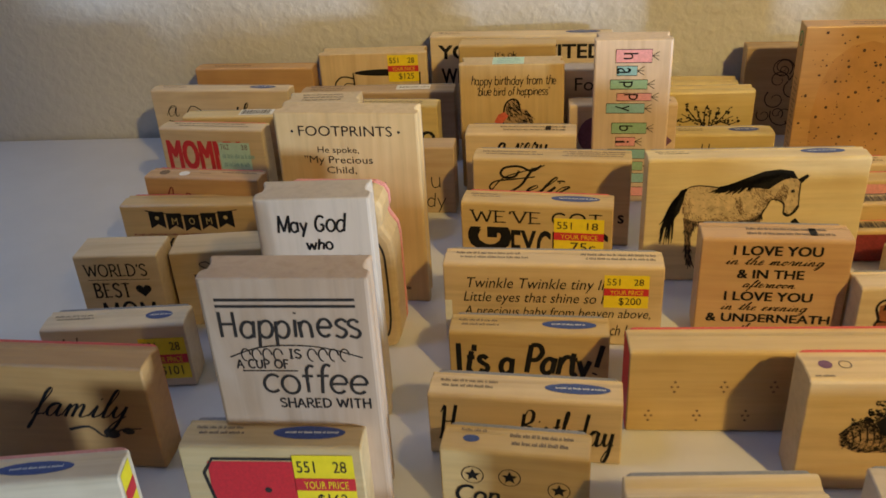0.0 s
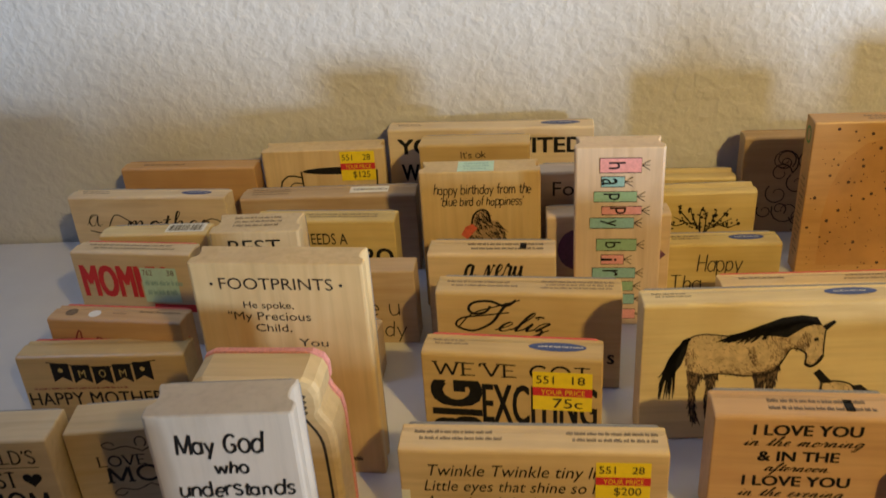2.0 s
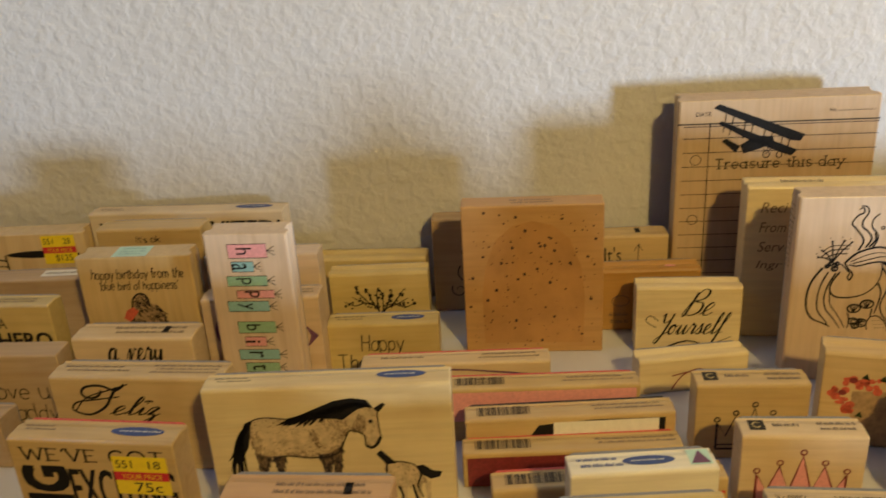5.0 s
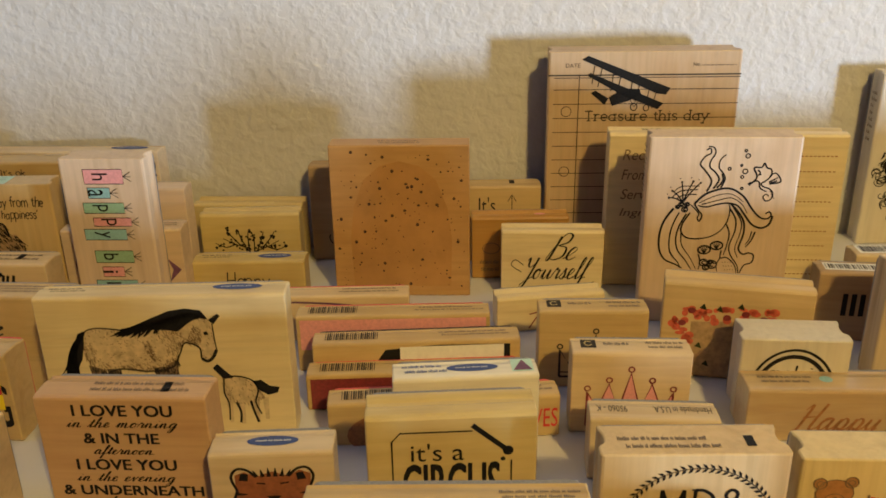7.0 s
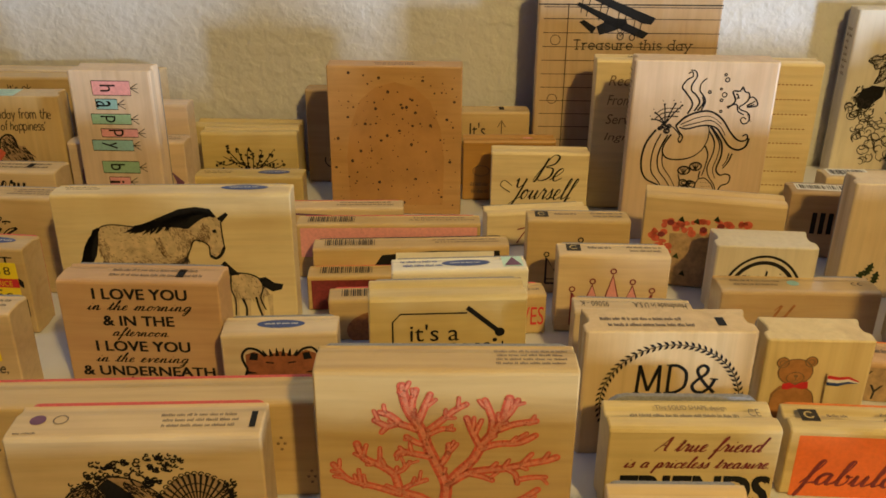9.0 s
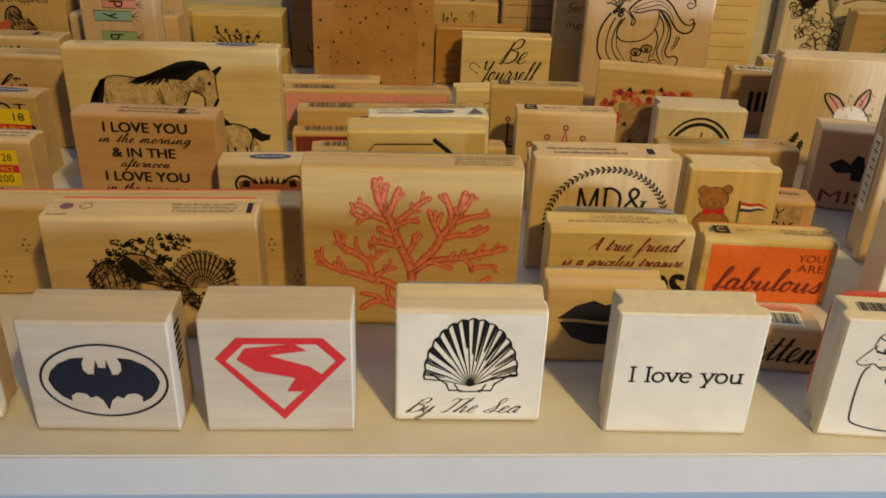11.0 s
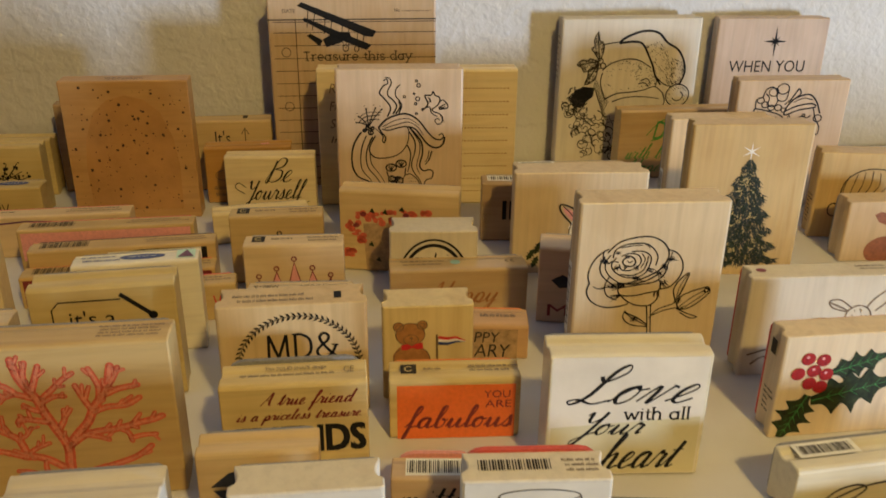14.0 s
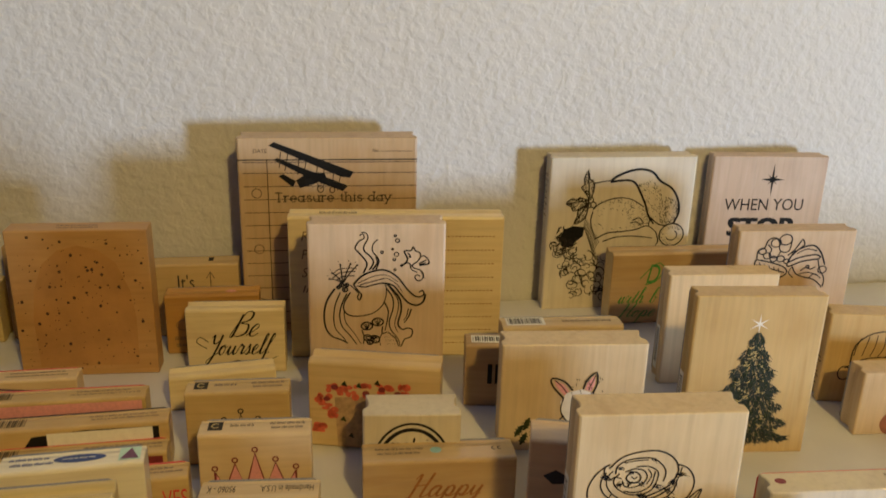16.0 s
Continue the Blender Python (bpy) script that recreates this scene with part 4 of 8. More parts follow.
def art_blueoval(s):
    oval(s, 0.8)
    print_top(s, 0.06, 0.36, 0.3, 0.6, 2)
    price(s, 0.66, 0.2, 0.98, 0.85, "$101")
    m = Mark(s)
    m.printed("Ask", 0.1, 0.14, 0.28, 0.42, 0.0008, 0.3, 0.1)
    m.lines(0.3, 0.24, 0.56, 0.36, 1, 4)
    m.done("lettering", "sepia")


def art_family(s):
    m = Mark(s)
    m.longhand("family", 0.25, 0.2, 0.87, 0.62, 0.0015, 0.5)
    m.done("lettering", "black")
    m = Mark(s)
    m.stroke([(0.5, 0.62), (0.62, 0.58), (0.7, 0.68), (0.8, 0.6), (0.92, 0.58)], 0.0016, 0.0006)
    m.disc(0.74, 0.64, 0.004, 0.003)
    m.disc(0.84, 0.61, 0.003, 0.002)
    m.done("drawing", "soft")


def art_cornerleft(s):
    oval(s, 0.55, 0.5, 0.2, 0.22)
    m = Mark(s, "right", 1.5)
    m.box(0.1, 0.05, 0.75, 0.75)
    slip = m.done("side_sticker", "yellow", "yellow paper sticker wrapped on the side")
    m = Mark(s, "right", 2.5)
    m.box(0.1, 0.3, 0.75, 0.5)
    m.done("sticker_band", "red", on=slip)


def art_happiness(s):
    m = Mark(s)
    m.printed("Happiness", 0.1, 0.13, 0.92, 0.27, 0.0013, 0.0, 0.0, 0.16)
    m.printed("IS", 0.485, 0.282, 0.55, 0.318, 0.0008, 0.0, 0.2)
    m.printed("A CUP OF", 0.15, 0.325, 0.47, 0.36, 0.0007, 0.0, 0.1)
    m.printed("coffee", 0.3, 0.345, 0.93, 0.47, 0.0013, 0.0, 0.0, 0.16)
    m.printed("SHARED WITH", 0.38, 0.492, 0.94, 0.53, 0.0008, 0.0, 0.12)
    m.done("lettering", "soft")
    m = Mark(s)
    for v in (0.083, 0.108):
        m.stroke([(0.09, v), (0.91, v)], 0.0013, smooth=0)
    m.stroke([(0.12, 0.315), (0.3, 0.275), (0.5, 0.265), (0.7, 0.275), (0.92, 0.315)], 0.0006)
    for k in range(4):
        for u in (0.22 + k * 0.065, 0.62 + k * 0.065):
            m.ring(u, 0.305, 0.0018, 0.003, 0.0006, 0, 270, 10)
    m.stroke([(0.18, 0.372), (0.52, 0.372)], 0.0006, smooth=0)
    m.done("drawing", "soft")


def art_maygod(s):
    m = Mark(s)
    m.printed("May God", 0.19, 0.06, 0.78, 0.155, 0.0011, 0.12, 0, 0.22)
    m.printed("who", 0.42, 0.165, 0.64, 0.21, 0.001, 0.1, 0, 0.22)
    m.printed("understands", 0.15, 0.235, 0.93, 0.295, 0.001, 0.1, 0, 0.22)
    m.done("lettering", "black")


def art_jarblock(s):
    m = Mark(s)
    m.stroke([(0.82, 0.22), (0.9, 0.32), (0.92, 0.45), (0.92, 0.8), (0.86, 0.93), (0.7, 0.96), (0.3, 0.96), (0.14, 0.93), (0.08, 0.8), (0.08, 0.45), (0.12, 0.3), (0.2, 0.22)], 0.0012)
    m.stroke([(0.25, 0.05), (0.5, 0.03), (0.75, 0.05)], 0.0014)
    for k in range(4):
        m.stroke([(0.78, 0.08 + 0.03 * k), (0.84, 0.09 + 0.03 * k), (0.8, 0.105 + 0.03 * k)], 0.0007)
    m.done("drawing", "soft")


def art_footprints(s):
    words(s, [("FOOTPRINTS", 0.17, 0.062, 0.82, 0.112), ("He spoke,", 0.29, 0.165, 0.58, 0.205), ("\"My Precious", 0.19, 0.21, 0.67, 0.26), ("Child,", 0.34, 0.265, 0.55, 0.305), ("You", 0.58, 0.33, 0.75, 0.365)], "soft")
    m = Mark(s)
    m.disc(0.125, 0.09, 0.0008)
    m.disc(0.865, 0.09, 0.0008)
    m.lines(0.55, 0.9, 0.92, 0.94, 1, 6)
    m.done("drawing", "soft")


def art_best(s):
    words(s, [("BEST", 0.2, 0.05, 0.78, 0.14)], bold=0.0)
    print_top(s, 0.2, 0.82, 0.15, 0.75, 3)


def art_denise(s):
    print_top(s, 0.05, 0.3, 0.2, 0.75, 3)
    m = Mark(s, "top")
    m.box(0.62, 0.25, 0.84, 0.75)
    slip = m.done("number_label", "paper", "pale paper number label")
    m = Mark(s, "top", 2.0)
    m.lines(0.635, 0.38, 0.83, 0.64, 1, 7)
    m.done("number_print", "grey", on=slip)


def art_superhero(s):
    words(s, [("NEEDS A", 0.34, 0.12, 0.66, 0.23, 0, 0.0), ("SUPER HERO", 0.1, 0.27, 0.97, 0.42, 0, 0.035)])
    print_top(s, 0.36, 0.92, 0.35, 0.75, 2)


def art_daddy(s):
    m = Mark(s)
    m.printed("i love u", 0.08, 0.36, 0.82, 0.6, 0.0008, 0.05, 0, 0.14)
    m.printed("daddy", 0.3, 0.66, 0.88, 0.98, 0.0008, 0.05, 0, 0.14)
    m.done("lettering", "soft")


def art_smalloval(s):
    oval(s, 0.4, 0.5, 0.2)


def art_itsok(s):
    m = Mark(s)
    m.printed("It's ok", 0.38, 0.05, 0.6, 0.1, 0.0006, 0, 0, 0.14)
    m.done("lettering", "soft")


def art_bluebird(s):
    m = Mark(s)
    m.printed("happy birthday from the", 0.12, 0.08, 0.92, 0.18, 0.0006, 0.1, 0, 0.16)
    m.printed("'blue bird of happiness'", 0.18, 0.17, 0.86, 0.26, 0.0006, 0.1, 0, 0.16)
    m.done("lettering", "soft")
    body = [(0.43, 0.38), (0.44, 0.31), (0.5, 0.27), (0.56, 0.28), (0.58, 0.35), (0.64, 0.35), (0.7, 0.42), (0.7, 0.54), (0.36, 0.54), (0.38, 0.46)]
    m = Mark(s, "front", 0.8)
    m.poly(body)
    m.done("bird", "shade")
    m = Mark(s, "front", 1.4)
    hatch(m, body, 900, -1.0, 0.0026, 0.0006, 0.004, 3)
    m.stroke([(0.42, 0.39), (0.44, 0.31), (0.5, 0.27), (0.56, 0.285), (0.58, 0.36)], 0.0012)
    m.disc(0.5, 0.34, 0.0011, 0.0008, 10)
    m.done("hatching", "black")
    m = Mark(s, "front", 2.0)
    m.poly([(0.33, 0.45), (0.37, 0.39), (0.43, 0.37), (0.47, 0.4), (0.43, 0.44), (0.38, 0.48)])
    m.done("beak", "coral")
    m = Mark(s, "top")
    m.box(0.32, 0.1, 0.62, 0.95)
    slip = m.done("price_sticker", "mint", "mint green paper price sticker")
    m = Mark(s, "top", 2.0)
    m.lines(0.36, 0.2, 0.58, 0.85, 3, 9)
    m.done("sticker_print", "teal", on=slip)


def art_fobox(s):
    words(s, [("Fo", 0.12, 0.08, 0.3, 0.2), ("D", 0.12, 0.34, 0.22, 0.46)], "soft")


def art_purplea(s):
    m = Mark(s)
    m.disc(0.25, 0.35, 0.012, 0.014)
    m.poly([(0.86, 0.3), (0.97, 0.42), (0.86, 0.55), (0.9, 0.42)])
    m.done("drawing", "purple")
    print_top(s, 0.4, 0.95, 0.3, 0.7, 2)


def art_avery(s):
    m = Mark(s)
    m.longhand("a very", 0.28, 0.1, 0.74, 0.4, 0.0017, 0.2)
    m.done("lettering", "black")
    print_top(s, 0.3, 0.95, 0.25, 0.75, 2)
    m = Mark(s, "top")
    m.box(0.72, 0.3, 0.77, 0.65)
    m.done("maker_mark", "black")


def art_hb(s):
    rows = ((0.054, 0.13, 0.28, 0.74), (0.15, 0.205, 0.3, 0.56), (0.23, 0.285, 0.22, 0.7), (0.31, 0.355, 0.31, 0.76), (0.372, 0.43, 0.18, 0.68), (0.49, 0.556, 0.26, 0.72), (0.58, 0.635, 0.32, 0.58), (0.655, 0.715, 0.22, 0.72), (0.735, 0.79, 0.28, 0.7), (0.81, 0.87, 0.26, 0.72), (0.9, 0.96, 0.3, 0.74))
    inks = ("pink", "teal", "green", "pink", "teal", "green", "pink", "teal", "green", "teal", "pink")
    edge, letters = Mark(s, "front", 1.6), Mark(s, "front", 2.4)
    for (v0, v1, u0, u1), ink, c in zip(rows, inks, "happybirthd"):
        m = Mark(s)
        m.box(u0, v0, u1, v1)
        m.done("letter_box", ink)
        edge.stroke([(u0, v0), (u1, v0), (u1, v1), (u0, v1), (u0, v0)], 0.0004, smooth=0)
        mid = (v0 + v1) / 2
        for a in (-0.025, 0.0, 0.025):
            edge.stroke([(u1, mid), (u1 + 0.09, mid + a)], 0.0004, smooth=0)
        cu = (u0 + u1) / 2 - 0.04
        thin = 0.007 if c == "i" else 0.018
        letters.text(c, cu - 0.09, mid - thin, cu + 0.09, mid + thin, 0, 0, 90)
    edge.done("box_outline", "soft")
    letters.done("lettering", "black")


def art_feliz(s):
    m = Mark(s)
    v = s.w / s.h / 100
    m.longhand("eliz", 0.32, 12 * v, 0.62, 29 * v, 0.0017, 0.35)
    m.done("lettering", "black")
    m = Mark(s)
    sketch(m, [(44, 4), (38, 8), (30, 5), (21, 6), (18, 10), (21, 13), (27, 12), (30, 8)], 0.0015)
    sketch(m, [(39, 6), (35, 12), (30, 19), (20, 24), (11, 21), (14, 16), (26, 14), (40, 12)], 0.0018, 0.0008)
    sketch(m, [(12, 22), (20, 13), (34, 8), (46, 4)], 0.0008)
    sketch(m, [(54, 15), (57, 14.5), (59, 15)], 0.0011)
    m.text("s", 0.93, 0.62, 0.965, 0.72, 0, 0.02)
    m.done("drawing", "black")
    print_top(s, 0.05, 0.45, 0.3, 0.7, 2)
    print_top(s, 0.56, 0.95, 0.25, 0.75, 3, 4)


def art_weve(s):
    words(s, [("EXCITING", 0.34, 0.34, 0.97, 0.82, 0, 0.03)])
    m = Mark(s)
    m.printed("WE'VE GOT", 0.06, 0.1, 0.93, 0.25, 0.0012, 0.0, 0.17, 0.0, 0.55)
    m.text("BIG", 0.06, 0.33, 0.32, 1.0, 0, 0.05, 270)
    m.done("lettering", "black")
    price(s, 0.62, 0.16, 0.945, 0.62, "75c", ("551", "18"))
    oval(s, 0.75, 0.5, 0.16, 0.2)
    print_top(s, 0.05, 0.24, 0.3, 0.6, 2)


def art_twinkle(s):
    words(s, [("Twinkle Twinkle tiny li", 0.11, 0.16, 0.74, 0.33), ("Little eyes that shine so l", 0.09, 0.34, 0.74, 0.5), ("A precious baby from heaven above,", 0.09, 0.52, 0.95, 0.67), ("ch Love.", 0.77, 0.72, 0.95, 0.86)], slant=0.25)
    price(s, 0.735, 0.1, 0.935, 0.5, "$200")
    print_top(s, 0.05, 0.38, 0.25, 0.7, 2)
    print_top(s, 0.62, 0.96, 0.25, 0.7, 2, 4)
    m = Mark(s, "front", 2.0)
    m.box(0.002, 0.45, 0.035, 0.98)
    m.done("barcode_label", "paper", "pale paper label folded round the edge")


def art_party(s):
    m = Mark(s)
    m.printed("It's a Party!", 0.06, 0.18, 0.96, 0.95, 0.0027, 0.05, 0, 0.25)
    m.done("lettering", "black")
    oval(s, 0.75, 0.5, 0.17)
    print_top(s, 0.05, 0.32, 0.3, 0.7, 2)


def art_hbday(s):
    m = Mark(s)
    m.longhand("Happy Birthday", 0.05, 0.15, 0.96, 0.95, 0.0016, 0.15)
    m.done("lettering", "black")
    oval(s, 0.77, 0.5, 0.17)
    print_top(s, 0.05, 0.36, 0.3, 0.7, 2)


def star_poly(m, u, v, r, n=5, inner=0.45, stretch=1.0):
    cx, cy = m.m(u, v)
    pts = []
    for k in range(2 * n):
        a = math.pi * k / n + math.pi / 2
        q = r if k % 2 == 0 else r * inner
        pts.append((cx + q * math.cos(a), cy + q * stretch * math.sin(a)))
    m.flat([(cx, cy)] + pts, [(0, 1 + k, 1 + (k + 1) % (2 * n)) for k in range(2 * n)])


def art_congrats(s):
    m = Mark(s)
    for u, v in ((0.22, 0.36), (0.47, 0.36), (0.8, 0.5)):
        star_poly(m, u, v, 0.0035)
        m.ring(u, v, 0.0045, 0.0045, 0.0004)
    m.text("Con", 0.1, 0.52, 0.4, 0.8, 0.2, 0.02)
    m.done("drawing", "black")
    m = Mark(s, "top")
    m.disc(0.2, 0.55, 0.0035, 0.0022)
    m.done("oval_mark", "blue")
    print_top(s, 0.45, 0.93, 0.2, 0.75, 2)
    print_top(s, 0.12, 0.3, 0.15, 0.35, 1)


def art_redtag(s):
    m = Mark(s)
    m.poly([(0.15, 0.16), (0.9, 0.16), (0.9, 0.95), (0.2, 0.95), (0.14, 0.6)])
    m.done("picture", "red")
    m = Mark(s, "front", 1.6)
    m.stroke([(0.9, 0.13), (0.18, 0.13), (0.12, 0.3), (0.18, 0.95)], 0.0014, smooth=0)
    m.disc(0.46, 0.5, 0.0015)
    m.done("drawing", "soft")
    price(s, 0.62, 0.08, 0.95, 0.75, "$162")
    oval(s, 0.7, 0.5, 0.2, 0.22)
    print_top(s, 0.06, 0.36, 0.25, 0.6, 2)


def art_redblock(s):
    m = Mark(s)
    for k in range(15):
        u, v = 0.06 + 0.066 * k, 0.42 if k % 2 else 0.78
        for a in range(4):
            m.disc(u + (0.008 if a == 0 else -0.008 if a == 1 else 0), v + (0.06 if a == 2 else -0.06 if a == 3 else 0), 0.0007, None, 8)
    m.done("dotted_print", "sepia")
    m = Mark(s, "left")
    m.box(0.03, 0.03, 0.97, 0.97)
    m.done("red_end", "red", "red painted end")


def art_seashell(s):
    rng = random.Random(12)
    m = Mark(s, "front", 0.6)
    e = Easel(m, 482, 195, 705, 430, 0.02, 0.03)
    e.fill([(365, 345), (400, 318), (470, 328), (525, 366), (575, 420), (625, 470), (640, 520), (600, 520), (540, 470), (470, 425), (400, 410)])
    e.fill([(262, 400), (300, 358), (345, 340), (385, 385), (430, 420), (420, 470), (330, 470), (270, 440)])
    m.e += 0.00002
    e.fill([(640, 440)] + [(640 - 112 * math.cos(a), 440 - 128 * math.sin(a)) for a in [radians(4 + 172 * k / 16) for k in range(17)]])
    m.done("wash", "shade")
    m = Mark(s, "front", 1.1)
    e = Easel(m, 482, 195, 705, 430, 0.02, 0.03, 0.0005)
    e.fill([(366, 350), (398, 322), (436, 352), (490, 414), (440, 416), (392, 388)])
    hatch(m, e.all([(436, 330), (500, 345), (575, 420), (640, 500), (600, 515), (500, 425), (440, 370)]), 1300, -0.75, 0.0022, 0.0005, 0.0035, 4)
    hatch(m, e.all([(262, 400), (300, 358), (345, 340), (385, 385), (430, 420), (420, 470), (330, 470), (270, 440)]), 1000, 0.6, 0.002, 0.0005, 0.0035, 5)
    for k in range(6):
        e.line([(278 + 22 * k, 395 - 10 * min(k, 3) + 8 * max(k - 3, 0)), (290 + 22 * k, 425), (282 + 22 * k, 455)], 1.6, 0.6)
    for k in range(19):
        a = radians(4 + 172 * k / 18)
        x, y = 640 - 112 * math.cos(a), 440 - 128 * math.sin(a)
        e.line([(640 - 20 * math.cos(a), 440 - 22 * math.sin(a)), (x, y)], 0.6, 2.0, 0)
        e.loop(x, y, 7, 7, 1.0, 0, 250)
    for r in (0.35, 0.55, 0.75):
        e.line([(640 - 112 * r * math.cos(radians(8 + 164 * k / 14)), 440 - 128 * r * math.sin(radians(8 + 164 * k / 14))) for k in range(15)], 1.0)
    for cx, cy, dx, dy, n in ((430, 290, 70, 24, 42), (360, 320, 26, 20, 18), (560, 275, 50, 24, 34), (730, 370, 18, 34, 26), (520, 320, 24, 26, 20), (600, 480, 50, 30, 34), (330, 345, 34, 12, 14)):
        for k in range(n):
            x, y, r = cx + dx * rng.uniform(-1, 1), cy + dy * rng.uniform(-1, 1), rng.uniform(2.5, 8)
            e.loop(x, y, r, r, 1.3, rng.uniform(0, 200), 360)
            if rng.random() < 0.4:
                e.spot(x + 3, y + 3, r * 0.6)
    for pts in ([(365, 345), (400, 318), (470, 328), (525, 366), (575, 420), (625, 470)], [(392, 388), (440, 416), (500, 430), (560, 480)], [(262, 400), (300, 358), (345, 340), (385, 385)], [(470, 345), (460, 315), (476, 300), (494, 318)]):
        e.line(pts, 1.8, 1.0)
    m.done("engraving", "black", "black engraved shells")
    m = Mark(s, "top")
    m.disc(0.1, 0.5, 0.0028, 0.0028)
    m.done("maker_dot", "purple")
    m = Mark(s, "top")
    m.ring(0.19, 0.5, 0.0024, 0.0024, 0.0005)
    m.lines(0.03, 0.8, 0.12, 0.92, 1, 3)
    m.done("maker_ring", "grey")
    print_top(s, 0.58, 0.93, 0.35, 0.8, 3)
    m = Mark(s, "top")
    m.box(0.945, 0.35, 0.97, 0.8)
    m.done("maker_mark", "black")


def art_horse(s):
    body = [(0.165, 0.3), (0.175, 0.25), (0.2, 0.215), (0.24, 0.205), (0.29, 0.212), (0.34, 0.225), (0.4, 0.215), (0.46, 0.2), (0.54, 0.2), (0.58, 0.28), (0.555, 0.37), (0.54, 0.44), (0.52, 0.49), (0.47, 0.505), (0.4, 0.51), (0.33, 0.49), (0.28, 0.5), (0.25, 0.53), (0.2, 0.5), (0.175, 0.42)]
    head = [(0.55, 0.24), (0.58, 0.16), (0.63, 0.12), (0.68, 0.15), (0.7, 0.2), (0.7, 0.29), (0.705, 0.37), (0.69, 0.425), (0.665, 0.45), (0.64, 0.43), (0.64, 0.36), (0.615, 0.33), (0.58, 0.32)]
    foal = [(0.71, 0.56), (0.79, 0.57), (0.85, 0.62), (0.88, 0.72), (0.84, 0.76), (0.74, 0.76), (0.71, 0.68)]
    legs = [[(0.18, 0.46), (0.25, 0.5), (0.225, 0.6), (0.225, 0.7), (0.235, 0.8), (0.25, 0.86), (0.215, 0.86), (0.2, 0.72), (0.195, 0.6)],
            [(0.25, 0.49), (0.31, 0.49), (0.295, 0.58), (0.28, 0.68), (0.29, 0.8), (0.3, 0.83), (0.27, 0.83), (0.26, 0.68), (0.265, 0.58)],
            [(0.44, 0.49), (0.5, 0.48), (0.49, 0.6), (0.485, 0.72), (0.5, 0.83), (0.465, 0.83), (0.465, 0.7), (0.455, 0.58)],
            [(0.49, 0.48), (0.55, 0.42), (0.535, 0.56), (0.525, 0.7), (0.545, 0.83), (0.51, 0.83), (0.505, 0.7), (0.5, 0.58)]]
    m = Mark(s, "front", 0.5)
    m.poly(body)
    m.poly(foal)
    for u, v in ((0.72, 0.74), (0.77, 0.75), (0.83, 0.74), (0.87, 0.72)):
        m.poly([(u, v), (u + 0.025, v), (u + 0.02, v + 0.16), (u + 0.005, v + 0.16)])
    m.done("wash", "wash")
    m = Mark(s, "front", 0.75)
    m.poly(head)
    m.done("head_wash", "wash")
    m = Mark(s, "front", 0.65)
    for p in legs:
        m.poly(p)
    m.done("leg_print", "sepia")
    m = Mark(s, "front", 0.9)
    for p in ([(0.165, 0.3), (0.2, 0.3), (0.22, 0.4), (0.27, 0.46), (0.25, 0.53), (0.2, 0.5), (0.175, 0.42)], [(0.27, 0.47), (0.35, 0.455), (0.45, 0.46), (0.5, 0.42), (0.52, 0.49), (0.47, 0.505), (0.4, 0.51), (0.33, 0.49)], [(0.47, 0.24), (0.53, 0.22), (0.585, 0.28), (0.555, 0.37), (0.54, 0.44), (0.51, 0.46), (0.5, 0.34)], [(0.41, 0.3), (0.435, 0.29), (0.45, 0.38), (0.48, 0.44), (0.45, 0.44), (0.42, 0.38)], [(0.62, 0.2), (0.65, 0.22), (0.645, 0.32), (0.615, 0.33), (0.585, 0.31)]):
        hatch(m, p, 240, -1.2, 0.0016, 0.00035, 0.006, 31)
    m.done("shading", "sepia")
    m = Mark(s, "front", 1.15)
    hatch(m, body, 800, -1.25, 0.0016, 0.0004, 0.0018, 2)
    hatch(m, body, 260, -0.4, 0.0012, 0.0003, 0.02, 22)
    hatch(m, head, 420, -1.3, 0.0012, 0.0004, 0.0012, 5)
    hatch(m, foal, 220, -1.1, 0.0014, 0.0004, 0.0022, 7)
    m.done("coat_hatching", "sepia")
    m = Mark(s, "front", 1.3)
    for p in legs:
        hatch(m, p, 300, -1.5, 0.0026, 0.0006, 0.003, 8)
    m.stroke([(0.25, 0.53), (0.29, 0.495), (0.34, 0.495), (0.41, 0.512), (0.48, 0.505), (0.53, 0.475), (0.55, 0.4)], 0.0008)
    m.stroke([(0.17, 0.29), (0.19, 0.225), (0.24, 0.205), (0.3, 0.214), (0.35, 0.226)], 0.0007)
    m.done("hatching", "soft")
    m = Mark(s, "front", 1.5)
    m.poly([(0.34, 0.222), (0.4, 0.185), (0.46, 0.145), (0.53, 0.1), (0.6, 0.085), (0.66, 0.1), (0.685, 0.16), (0.64, 0.15), (0.6, 0.19), (0.56, 0.24), (0.5, 0.225), (0.42, 0.225)])
    m.poly([(0.185, 0.225), (0.16, 0.24), (0.135, 0.32), (0.11, 0.42), (0.09, 0.52), (0.13, 0.5), (0.16, 0.42), (0.175, 0.33)])
    rng = random.Random(6)
    for k in range(90):
        f = k / 89
        u, v = 0.34 + 0.32 * f, 0.222 - 0.13 * f + (0.05 * max(f - 0.85, 0) * 6)
        du, dv = rng.uniform(-0.03, 0.012) - 0.03 * (1 - f), rng.uniform(0.03, 0.1) * (0.3 + 0.7 * math.sin(math.pi * min(f + 0.1, 1)))
        m.stroke([(u, v), (u + du * 0.4, v + dv * 0.6), (u + du, v + dv)], 0.002, 0.0003)
